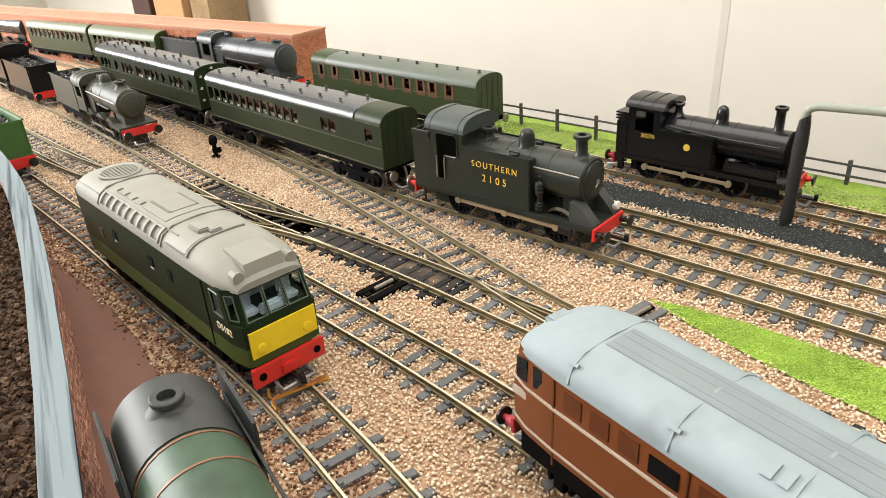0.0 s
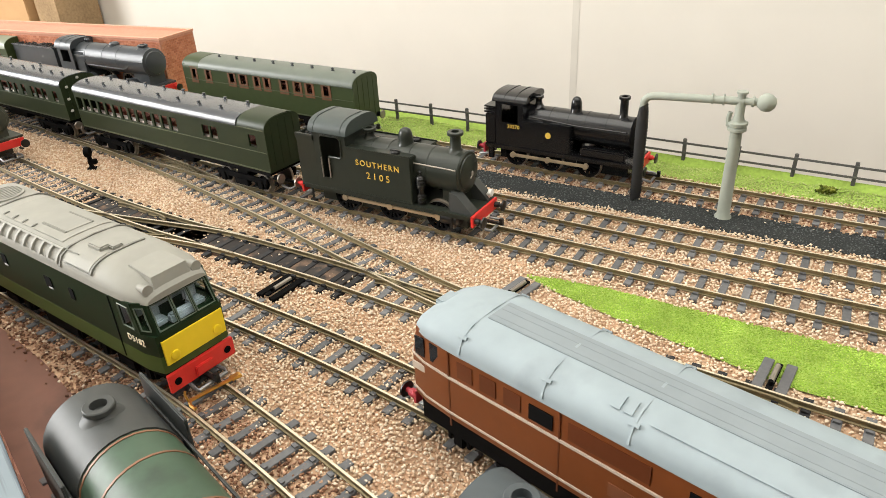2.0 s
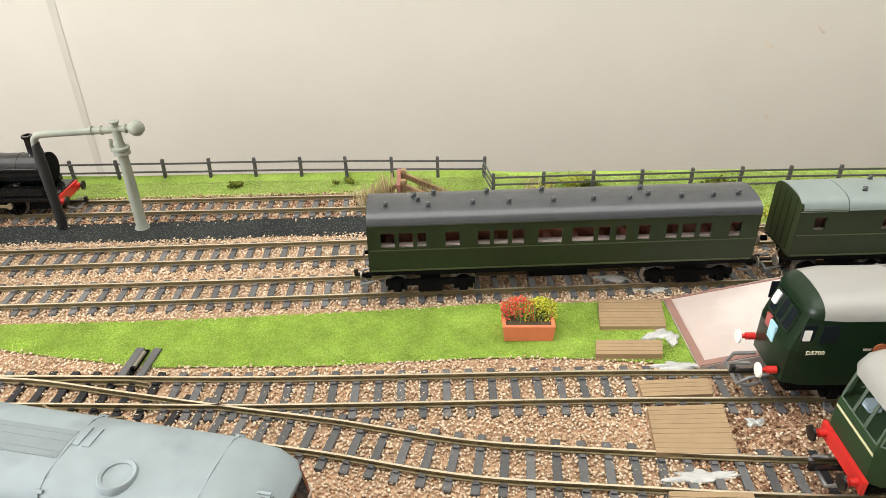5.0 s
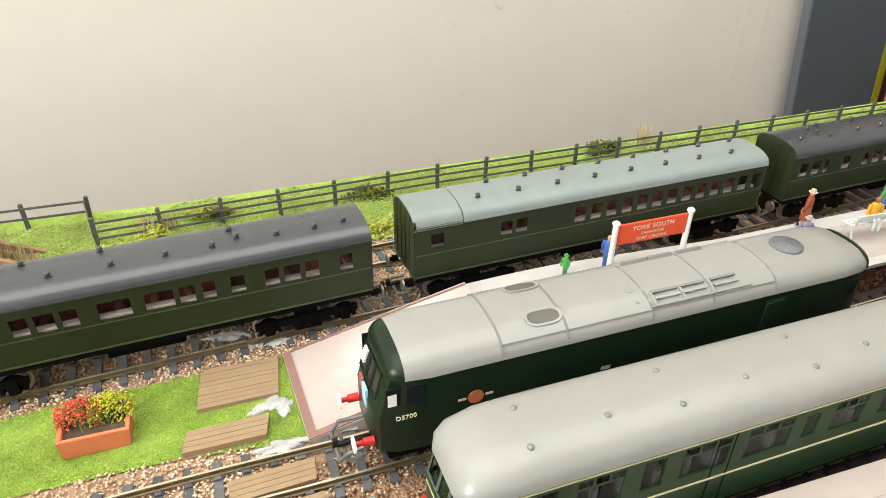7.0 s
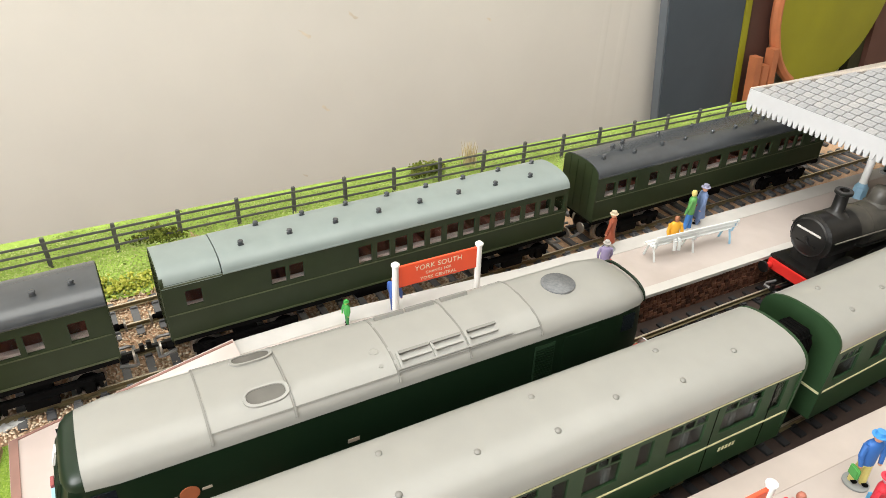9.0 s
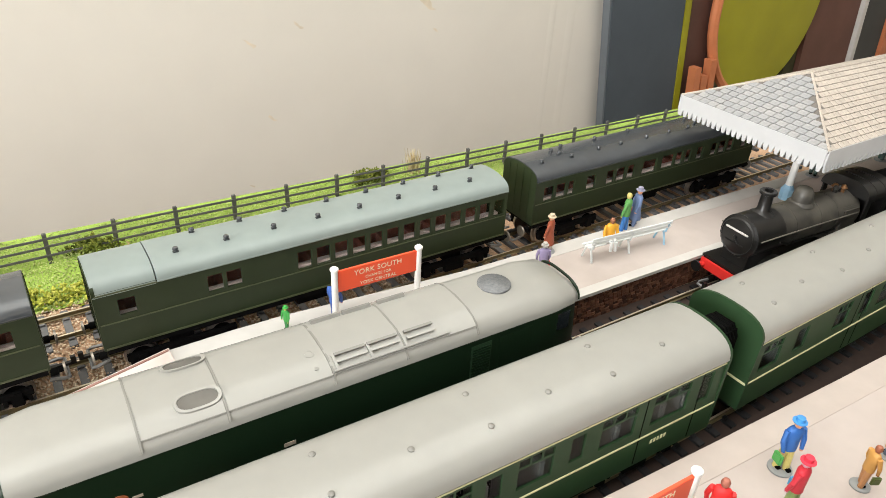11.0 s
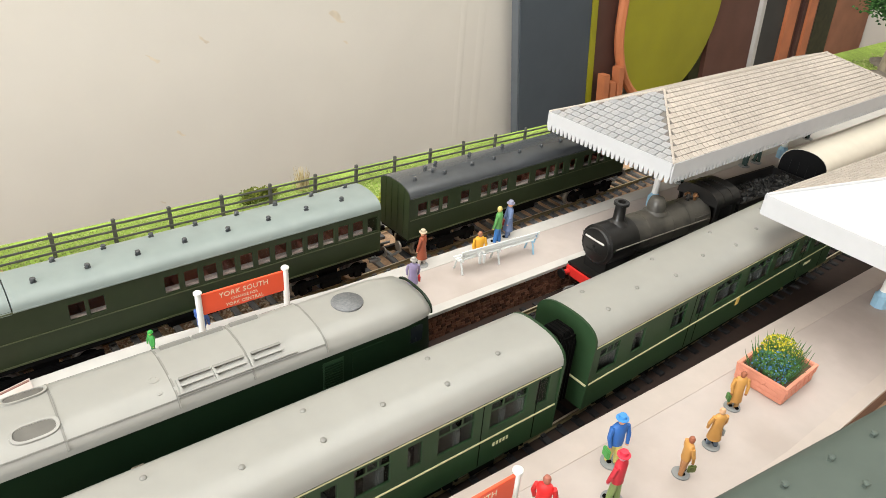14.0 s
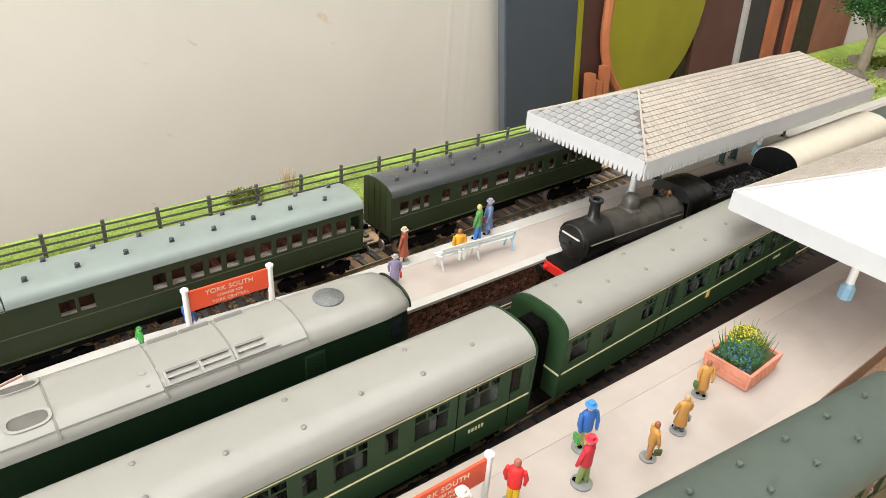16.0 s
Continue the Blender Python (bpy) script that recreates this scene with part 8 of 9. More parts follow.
        for s in (-1, 1):
            glazed(t, "cab_quarter", [(0, s * 12.4, 31), (5, s * 15.4, 31), (7, s * 15.0, 48.7), (3.4, s * 11.6, 48.7)], [(0.14, 0.86, 0.14, 0.88)], GREEN_DMU)
            glazed(t, "cab_side", [(5, s * 15.4, 31), (15, s * 16.0, 31), (15, s * 16.0, 48.7), (7, s * 15.0, 48.7)], [(0.3, 0.82, 0.16, 0.82)], GREEN_DMU)
            cab_seat(t, 9, s * 7.6, 31.1, -1)
        bm = bmesh.new()
        bx(bm, 15.2, 15.8, -14.8, 14.8, 31, 48.4)
        part("cab_bulkhead", bm, CAB_BLUE, t, "pale blue-grey rear wall of the cab")
        plate(c, "whisker_stripe", 0.4, -12.3, 12.3, 28.2, 29.4, LINE_CREAM, 0.4, -1, 0, "cream whisker stripe")
        buffer_beam(t, 0.6, 30, 12, 18.5, RED, -1)
        buffer_pair(t, -1, -1, z=15, shank=RED, head=SOOT)
        coupling(t, 3, -1, 9)
    bm = bmesh.new()
    bx(bm, 2, L - 2, -H + 1.5, H - 1.5, low - 2, low + 0.8)
    for k in range(5):
        x = 60 + k * (L - 120) / 4
        bx(bm, x - 6, x + 6, -13, 13, 8, low, 0.6)
    # tray added to darken the open space under the floor
    bx(bm, 58, L - 58, -13.6, 13.6, 9, low, 0.5)
    part("underframe", bm, BLACK_MATT, t)
    bm = bmesh.new()
    x = 20
    while x < L - 10:
        for y0, y1 in ((-14, -4), (4, 14)):
            bx(bm, x, x + 3.2, y0, y1, low + 1, 38, 0.8)
        x += 11
    part("seats", bm, GREY_IN, t)
    bogie(t, 34, 34, 6.2), bogie(t, L - 34, 34, 6.2)
    return t


W1 = [(22, 30, 32.5, 45), (36, 52, 32.5, 45.5), (58, 66, 32.5, 45), (72, 90, 32.5, 45.5), (96, 114, 32.5, 45.5), (119, 125, 33.5, 44), (131, 145, 32.5, 45.5), (152, 158, 33.5, 44.5), (165, 181, 32.5, 45.5), (189, 207, 32.5, 45.5), (212.5, 219, 32.5, 45.5)]
unit_car(at(144, -131.2, 0, -2.0), 225, W1, "green railcar with a pale roof and open cab front", True, 1)
W2 = [(5, 18, 32, 44.5), (28, 36, 32.5, 43.5), (57, 68, 32.5, 44.5), (78, 86, 32, 44.5), (93, 115, 32, 44.5), (123, 146, 32, 44.5), (152, 174, 32, 44.5), (181, 191, 32.5, 43.5), (198, 220, 32, 44.5)]
c2 = unit_car(at(387, -139.2, 0, 0.3), 226, W2, "green trailer car with a pale roof in the multiple unit", False, 2)
side_plate(c2, "crest", 118, 121, 23.5, 28, -16.1, mat("gold_lion_crest", (0.6, 0.42, 0.12), 0.5), "small gold lion crest transfer", 0.3)

# cream-roofed van behind the black engine and coaches at the very front
t = coach(at(661, -104.5, 0, -0.5), 150, row(10, 9, 15, 9, 32, 43), ROOF_CREAM, "coach with a cream roof and black open end", "stock at the platforms", low=16, eave=46, crown=59.5, W=32, body=BLACK)
coach(at(816, -105.5, 0, -0.5), 150, row(10, 9, 15, 9, 32, 43), ROOF_SLATE, "coach with a grey roof beyond the station canopy", "stock at the platforms", low=16, eave=42, crown=55, W=32, body=GREEN_COACH)
FV = [(x, y) for x in range(20, 232, 24) for y in (-6, 6)]
coach(at(-2, -190.5, 0, -8.6), 232, row(8, 17, 13, 8, 32, 43), ROOF_SLATE, "dark coach with a slate green roof at the layout front", "coaches at the layout front", FV, low=18, eave=46, crown=56, W=32, body=GREEN_COACH)
coach(at(236, -226.0, 0, -8.4), 238, row(8, 17, 13, 8, 32, 43), ROOF_SLATE, "dark coach with a slate green ventilated roof at the front", "coaches at the layout front", FV, low=18, eave=46, crown=56, W=32, body=GREEN_COACH)

# ---- station furniture ----
def canopy(m, label, white_hip, L=300.0, W=94.0, eave=80.0, ridge=101.0, hip=47.0, floor=18.0, columns=(62, 232), slate_span=(0, 130)):
    t = thing("station_canopy", label, "canopy", m, "station canopies")
    h = W / 2
    bm = bmesh.new()
    loft(bm, [[(0, -h, eave - 1.5), (L, -h, eave - 1.5), (L, h, eave - 1.5), (0, h, eave - 1.5)], [(0, -h, eave), (L, -h, eave), (L, h, eave), (0, h, eave)], [(hip, -0.2, ridge), (L - hip, -0.2, ridge), (L - hip, 0.2, ridge), (hip, 0.2, ridge)]])
    part("roof", bm, SLATE_GAP if not white_hip else WHITE_CARD, t, smooth=False)
    slope = math.hypot(h, ridge - eave)
    up = Vector((0, h, ridge - eave)).normalized()
    rows_n = 14
    step = slope / rows_n
    r = random.Random(4)
    rest = bmesh.new()
    shared = {}
    count = 0

    def slate(frame_m, u, v, w, d, as_part, tone):
        nonlocal count
        key = (round(w, 1), round(d, 1), tone.name)
        if as_part and count < 290:
            if key not in shared:
                b = bmesh.new()
                bx(b, 0.15, w - 0.15, 0.15, d, 0.05, 0.6)
                shared[key] = mesh_of("slate", b, tone, smooth=False)
            o = new("slate", shared[key])
            o.parent, o.matrix_local = roof_ob, frame_m @ pose(u * MM, v * MM, r.uniform(0, 0.15) * MM, -0.8, 0, 0)
            count += 1
        else:
            bx(rest, u + 0.1, u + w - 0.1, v + 0.15, v + d, 0.05, 0.6, m=frame_m)

    roof_ob = t.children[0]
    # the two long faces, their slates toned for warm lamp light
    for s in (-1, 1):
        ex = Vector((1, 0, 0)) * -s
        ey = Vector((0, -s * h, ridge - eave)).normalized()
        ez = ex.cross(ey)
        org = Vector((0 if s < 0 else L, s * h, eave)) * MM
        fm = Matrix(((ex.x, ey.x, ez.x, org.x), (ex.y, ey.y, ez.y, org.y), (ex.z, ey.z, ez.z, org.z), (0, 0, 0, 1)))
        for k in range(rows_n):
            a = hip * k / rows_n + 1.5
            u = a + (k % 2) * 2.2
            while u < L - a - 4:
                slate(fm, u, k * step, 4.4, step - 0.32, s < 0 and not white_hip and u < 60 and k < 9, SLATE_WARM_LIT)
                u += 4.4
    # the hipped ends, the near one in slates toned for cool daylight
    if not white_hip:
        for s in (-1, 1):
            ex = Vector((0, s, 0))
            ey = Vector((-s * hip, 0, ridge - eave)).normalized()
            ez = ex.cross(ey)
            org = Vector((0 if s < 0 else L, -s * h, eave)) * MM
            fm = Matrix(((ex.x, ey.x, ez.x, org.x), (ex.y, ey.y, ez.y, org.y), (ex.z, ey.z, ez.z, org.z), (0, 0, 0, 1)))
            sl = math.hypot(hip, ridge - eave)
            n = 12
            for k in range(n):
                a = h * k / n + 1.5
                u = a + (k % 2) * 3
                while u < W - a - 5:
                    slate(fm, u, k * sl / n, 5.5, sl / n - 0.28, s < 0, SLATE_COOL_LIT)
                    u += 5.7
    o = part("slate_field", rest, SLATE_REST, t, smooth=False)
    o["kind"] = "stuff"
    # ridge and hip tiles
    bm = bmesh.new()
    rod(bm, (hip, 0, ridge + 0.3), (L - hip, 0, ridge + 0.3), 1.1, 6)
    for x, xr in ((0, hip), (L, L - hip)):
        for s in (-1, 1):
            rod(bm, (x, s * h, eave + 0.4), (xr, 0, ridge + 0.4), 0.7, 5)
    part("ridge_tile", bm, SLATE_REST if not white_hip else WHITE_CARD, t, "pale ridge and hip capping")
    # toothed valance boards
    def valance(length, fm):
        b = bmesh.new()
        pitch = 3.4
        n = int(length / pitch)
        pts_low = []
        for i in range(0 if white_hip else n):
            a = i * length / n
            p = length / n
            loft(b, [[(a + 0.02, -0.5, eave - 7.5), (a + p - 0.02, -0.5, eave - 7.5), (a + p * 0.72, -0.5, eave - 11.5), (a + p * 0.28, -0.5, eave - 11.5)], [(a + 0.02, 0.5, eave - 7.5), (a + p - 0.02, 0.5, eave - 7.5), (a + p * 0.72, 0.5, eave - 11.5), (a + p * 0.28, 0.5, eave - 11.5)]])
        bx(b, 0, length, -0.5, 0.5, eave - (10.5 if white_hip else 7.5), eave + 0.3)
        ob = part("valance", b, WHITE_CARD, t, "plain white card fascia" if white_hip else "white saw-toothed valance board", smooth=False)
        ob.matrix_local = fm
    valance(L, at(0, -h, 0, 0)), valance(L, at(0, h, 0, 0))
    valance(W - 1.2, at(0, -h + 0.6, 0, 90)), valance(W - 1.2, at(L, -h + 0.6, 0, 90))
    for x in columns:
        bm = bmesh.new()
        spin(bm, [(2.4, floor + 9), (2.2, floor + 12), (2.0, eave - 9), (3.6, eave - 3), (3.6, eave - 1)], (x, 0, 0), "z", 14)
        c = part("column", bm, WHITE, t, "white cast column")
        bm = bmesh.new()
        spin(bm, [(4.2, floor), (4.2, floor + 7), (3.4, floor + 7.8), (2.6, floor + 9.6), (0.1, floor + 9.8)], (x, 0, 0), "z", 8)
        part("column_base", bm, PALE_BLUE, c, "pale blue column base")
    return t


canopy(at(511, -50.5, 0, -0.6), "white canopy with a hipped slated roof and toothed valance", False, columns=(64, 234))
canopy(at(517, -193, 0, -3.5), "white canopy over the second platform with plain hips", True, columns=(66, 236))


def name_board(m, label, text=True):
    t = thing("station_sign", label, "sign", m, "station name boards")
    for x in (0, 41):
        bm = bmesh.new()
        spin(bm, [(1.5, 0), (1.4, 27.5), (1.9, 28), (1.9, 28.8), (1.0, 29.6), (0.1, 29.8)], (x, 0, 0), "z", 12)
        part("post", bm, WHITE, t)
    bm = bmesh.new()
    bx(bm, 1.2, 39.8, -0.6, 0.6, 16.5, 27.2, 0.15)
    b = part("board", bm, SIGN_RED, t, "orange-red enamel name board")
    if text:
        for s in (-1, 1):
            for txt, size, z in (("YORK SOUTH", 3.5, 24.2), ("CHANGE FOR", 1.9, 21.0), ("YORK CENTRAL", 2.3, 18.3)):
                words(txt, size, TEXT_CREAM, b, side_m(20.5, s * 0.66, z, s), "pale lettering on the sign", 1.08, 0.06)
    return t


name_board(at(271.3, -30, 18, -2), "white-posted orange station name board on the platform")
name_board(at(277, -180.5, 18, -2.5), "orange station name board on the second platform")


def bench(m):
    t = thing("platform_bench", "white slatted bench with pale blue legs", "bench", m)
    for x in (-25, 0, 25):
        bm = bmesh.new()
        for s in (-1, 1):
            sweep(bm, [(x, s * 4.2, 0), (x, s * 2.8, 4.5), (x, s * 1.6, 7.5)], 0.6, 6)
        sweep(bm, [(x, -3.6, 7.4), (x, 0, 7.2), (x, 3.2, 7.8), (x, 4.6, 14.5)], 0.6, 6)
        part("leg", bm, PALE_BLUE if x < 0 else BENCH_WHITE, t)
    for y, z, w in ((-2.8, 7.9, 1.5), (-0.6, 7.8, 1.5), (1.6, 7.9, 1.5)):
        bm = bmesh.new()
        bx(bm, -27, 27, y - w / 2, y + w / 2, z, z + 0.7, 0.2)
        part("slat", bm, BENCH_WHITE, t)
    for y, z in ((4.0, 10.6), (4.6, 13.2)):
        bm = bmesh.new()
        bx(bm, -27, 27, y - 0.4, y + 0.4, z, z + 1.9, 0.2)
        part("slat", bm, BENCH_WHITE, t)
    return t


bench(at(434, -47, 18.1, 174))

FIGURE_MATS = {}


def paint(c):
    if c not in FIGURE_MATS:
        FIGURE_MATS[c] = mat("figure_paint", c, 0.55, vary=0.1, grain=250, bump=0.05)
    return FIGURE_MATS[c]


def figurine(x, y, z, turn, coat, legs, head, hat=None, bag=None, base=True, sit=False, long_coat=False, label="small painted plastic figurine standing on the platform", s=1.0):
    """A plain moulded figurine: base, legs, body, arms, head, in one mesh."""
    bm = bmesh.new()
    zz = 0.9 if base else 0.0
    if base:
        spin(bm, [(4.3, 0), (4.3, 0.6), (3.9, 0.9), (0.1, 0.9)], (0, 0, 0), "z", 18, 3)
    hip = 10.5 if not sit else 3.0
    if sit:
        for k in (-1, 1):
            rod(bm, (0.5, k * 1.3, 3), (6, k * 1.4, 3.2), 1.3, 8, 1.1, 1)
            rod(bm, (6, k * 1.4, 3.2), (6.6, k * 1.4, -2.5), 1.1, 8, 0.9, 1)
    else:
        for k in (-1, 1):
            rod(bm, (k * 1.0, k * 1.4, zz), (0, k * 1.1, hip + zz), 1.15, 8, 1.5, 1)
            bx(bm, k * 1.0 - 1.0, k * 1.0 + 2.2, k * 1.4 - 0.9, k * 1.4 + 0.9, zz, zz + 1.1, 0.3, 4)
    low = hip + zz - (6.0 if long_coat else 0.8)
    secs = [(low, 2.2 if not long_coat else 3.2, 2.8 if not long_coat else 3.6), (hip + zz + 1, 2.1, 2.9), (hip + zz + 4.5, 2.1, 2.8), (hip + zz + 7.6, 2.1, 3.4), (hip + zz + 9.0, 1.4, 2.6), (hip + zz + 9.6, 0.8, 0.9)]
    n = 14
    loft(bm, [[(a * math.cos(2 * math.pi * i / n), b * math.sin(2 * math.pi * i / n), h) for i in range(n)] for h, a, b in secs])
    for k in (-1, 1):
        sh = (0, k * 3.2, hip + zz + 8.0)
        el = (0.8, k * 4.2, hip + zz + 3.6)
        hd = (1.8, k * 3.7, hip + zz - 0.2)
        rod(bm, sh, el, 1.05, 7, 0.95)
        rod(bm, el, hd, 0.95, 7, 0.7)
        spin(bm, [(0.1, -0.7), (0.7, -0.2), (0.6, 0.5), (0.1, 0.8)], (hd[0], hd[1], hd[2] - 0.4), "z", 8, 2)
    hz_ = hip + zz + 11.2
    spin(bm, [(0.1, -1.9), (1.0, -1.6), (1.5, -0.5), (1.55, 0.5), (1.1, 1.5), (0.1, 1.95)], (0.2, 0, hz_), "z", 12, 2)
    mats = [paint(coat), paint(legs), paint(head), BASE_GREY, BLACK_MATT]
    if hat:
        spin(bm, [(2.5, hz_ + 0.7), (2.5, hz_ + 1.0), (1.6, hz_ + 1.1), (1.45, hz_ + 2.5), (0.1, hz_ + 2.7)], (0.1, 0, 0), "z", 12, 5)
    mats.append(paint(hat or coat))
    if bag:
        bx(bm, -0.6, 3.6, -5.2, -3.8, hip + zz - 5.4, hip + zz - 1.2, 0.4, 6)
    mats.append(paint(bag or coat))
    bmesh.ops.scale(bm, vec=(s, s, s), verts=bm.verts)
    ob = new("figurine", mesh_of("figurine", bm, *mats))
    ob.matrix_world = at(x, y, z, turn)
    return tagged(ob, label, "figurine", group="platform figurines")


SKIN, TAN = (0.6, 0.3, 0.18), (0.55, 0.28, 0.07)
figurine(396, -28, 18.1, 120, (0.3, 0.07, 0.03), (0.5, 0.45, 0.4), SKIN, (0.5, 0.42, 0.3), (0.55, 0.22, 0.08), long_coat=True, label="figurine in a rust brown coat and tan hat", s=0.9)
figurine(378, -44, 18.1, 60, (0.3, 0.25, 0.42), (0.3, 0.25, 0.42), (0.4, 0.38, 0.35), (0.4, 0.38, 0.35), (0.6, 0.03, 0.03), long_coat=True, base=False, label="figurine in a lilac coat with a red bag", s=0.78)
figurine(251, -23.5, 18.1, 200, (0.05, 0.32, 0.06), (0.03, 0.2, 0.05), (0.5, 0.5, 0.12), (0.05, 0.35, 0.06), base=False, label="small figurine dressed all in bright green", s=0.52)
figurine(273, -25, 18.1, 30, (0.05, 0.12, 0.4), (0.05, 0.1, 0.3), SKIN, base=False, label="small blue figurine behind the name board", s=0.8)
figurine(450, -31, 18.1, 120, (0.1, 0.3, 0.08), (0.05, 0.2, 0.55), (0.55, 0.45, 0.15), None, (0.02, 0.02, 0.025), base=False, label="figurine in a green top and blue trousers")
figurine(460, -29.5, 18.1, 150, (0.14, 0.2, 0.36), (0.14, 0.2, 0.36), SKIN, (0.25, 0.25, 0.35), (0.4, 0.05, 0.05), base=False, long_coat=True, label="figurine in a long slate blue dress")
figurine(421, -46.5, 26.6, 250, (0.75, 0.38, 0.03), (0.7, 0.72, 0.72), (0.3, 0.12, 0.06), None, None, base=False, sit=True, label="seated figurine in a yellow coat on the bench", s=0.9)
figurine(371, -184, 18.1, 250, (0.03, 0.13, 0.42), (0.7, 0.6, 0.2), SKIN, (0.05, 0.25, 0.6), (0.08, 0.35, 0.08), label="figurine in a blue jacket and yellow trousers")
figurine(357, -196, 18.1, 100, (0.6, 0.03, 0.05), (0.25, 0.35, 0.12), (0.6, 0.3, 0.35), (0.65, 0.03, 0.06), (0.1, 0.35, 0.6), label="figurine in a red coat with a blue case")
figurine(328, -187, 18.1, 30, (0.7, 0.02, 0.02), (0.75, 0.5, 0.02), (0.35, 0.12, 0.08), label="figurine in a red top behind the sign", s=0.95)
figurine(389, -203.5, 18.1, 330, TAN, (0.5, 0.24, 0.1), (0.3, 0.1, 0.05), None, (0.1, 0.13, 0.03), label="figurine in a tan coat with an olive bag", s=0.8)
figurine(412, -202, 18.1, 60, TAN, (0.12, 0.16, 0.22), (0.6, 0.36, 0.2), None, (0.35, 0.37, 0.36), long_coat=True, label="figurine in a mustard coat with a grey case", s=0.82)
figurine(440, -194.5, 18.1, 230, TAN, (0.45, 0.25, 0.08), (0.3, 0.1, 0.05), None, (0.08, 0.2, 0.05), long_coat=True, label="figurine in a mustard coat beside the planter", s=0.82)
figurine(303, -186, 18.1, 90, (0.75, 0.7, 0.65), (0.3, 0.3, 0.32), SKIN, (0.75, 0.7, 0.6), label="figurine in a pale coat and cap")
for k, (x, y, c) in enumerate(((699, -47, (0.1, 0.12, 0.14)), (715, -48, (0.06, 0.14, 0.3)), (810, -43, (0.2, 0.07, 0.03)), (625, -39, (0.55, 0.05, 0.09)))):
    figurine(x, y, 18.1, 70 * k, c, (0.05, 0.09, 0.08), SKIN, label="figurine in dark clothes under the canopy" if k < 3 else "figurine in a red coat under the canopy")


def flower_bits(parent, name, x, y, w, d, z, h, n, cols, seed, size=(0.5, 1.0)):
    r = np.random.default_rng(seed)
    q = np.c_[r.normal(x, w / 2.6, n), r.normal(y, d / 2.6, n), z + h * (0.25 + 0.75 * r.random(n) ** 0.7)]
    q[:, 0], q[:, 1] = np.clip(q[:, 0], x - w * 0.5, x + w * 0.5), np.clip(q[:, 1], y - d * 0.5, y + d * 0.5)
    q[:, 2] -= (((q[:, 0] - x) / w) ** 2 + ((q[:, 1] - y) / d) ** 2) * h * 1.2
    q[:, 2] = np.maximum(q[:, 2], z)
    o = scatter(name, q, r.uniform(*size, n), mat_bits("petals", cols, 0.8), "cluster of small petals and leaves", "flowers", 0.9, seed)
    del o["kind"], o["category"]
    o.parent = parent
    return o


def planter(m, w, d, h, material, label, bricks=False):
    t = thing("flower_planter", label, "planter", m, "flower planters")
    bm = bmesh.new()
    for x0, x1, y0, y1 in ((-w / 2, w / 2, -d / 2, -d / 2 + 1.6), (-w / 2, w / 2, d / 2 - 1.6, d / 2), (-w / 2, -w / 2 + 1.6, -d / 2 + 1.6, d / 2 - 1.6), (w / 2 - 1.6, w / 2, -d / 2 + 1.6, d / 2 - 1.6)):
        vs = bx(bm, x0, x1, y0, y1, 0, h, 0.2)
    for v in bm.verts:
        f = v.co.z / (h * MM)
        v.co.x *= 0.93 + 0.07 * f
        v.co.y *= 0.93 + 0.07 * f
    part("trough", bm, material, t)
    bm = bmesh.new()
    bx(bm, -w / 2 + 1.4, w / 2 - 1.4, -d / 2 + 1.4, d / 2 - 1.4, 0.4, h - 1.6)
    part("soil", bm, SOIL, t)
    if bricks:
        for s in (-1, 1):
            for rw in range(3):
                x = -w / 2 + 1.4 + (rw % 2) * 2
                while x < w / 2 - 3.5:
                    b = bmesh.new()
                    bx(b, x, x + 3.4, s * d / 2 * (0.945 + 0.02 * rw) - 0.3, s * d / 2 * (0.945 + 0.02 * rw) + 0.35, 0.8 + rw * 2.6, 2.9 + rw * 2.6, 0.15)
                    part("brick", b, material, t)
                    x += 4
                y = -d / 2 + 1.4 + (rw % 2) * 2
                while y < d / 2 - 3.5:
                    b = bmesh.new()
                    bx(b, s * w / 2 * (0.945 + 0.02 * rw) - 0.3, s * w / 2 * (0.945 + 0.02 * rw) + 0.35, y, y + 3.4, 0.8 + rw * 2.6, 2.9 + rw * 2.6, 0.15)
                    part("brick", b, material, t)
                    y += 4
    return t


t = planter(at(43.5, -35, 1.2, -3), 25, 16, 9.0, TERRACOTTA, "terracotta trough with red and yellow flowers")
flower_bits(t, "flower_mass", -5, 3.2, 15, 9, 7.6, 11, 620, [(0.6, 0.03, 0.03), (0.8, 0.07, 0.07), (0.85, 0.2, 0.12), (0.3, 0.36, 0.05)], 51, (0.3, 0.75))
bm = bmesh.new()
r = random.Random(18)
for _ in range(130):
    x, y = max(-10, min(10, r.gauss(0, 6))), max(-4.5, min(6, r.gauss(2.5, 2.4)))
    rod(bm, (x, y, 7.4), (x * 1.2 + r.gauss(0, 1.0), y * 1.3 + r.gauss(0, 1.0), 8.5 + r.uniform(2, 9)), 0.3, 3, 0.08)
part("stem", bm, mat("flower_stem", (0.16, 0.24, 0.05), 0.8), t, "thin yellow-green flower stems")
flower_bits(t, "flower_mass", 6, 3.2, 15, 9, 7.6, 10.5, 620, [(0.35, 0.4, 0.03), (0.6, 0.6, 0.05), (0.75, 0.68, 0.08), (0.2, 0.3, 0.03)], 52, (0.3, 0.75))
t = planter(at(473, -195, 18.1, 1.0), 30, 24, 9.5, TERRA_PINK, "pink brick-patterned trough with yellow and blue flowers", True)
flower_bits(t, "flower_mass", 5, 3, 17, 14, 7.8, 12, 900, [(0.1, 0.2, 0.03), (0.22, 0.28, 0.03), (0.6, 0.52, 0.03), (0.75, 0.62, 0.05)], 53, (0.3, 0.7))
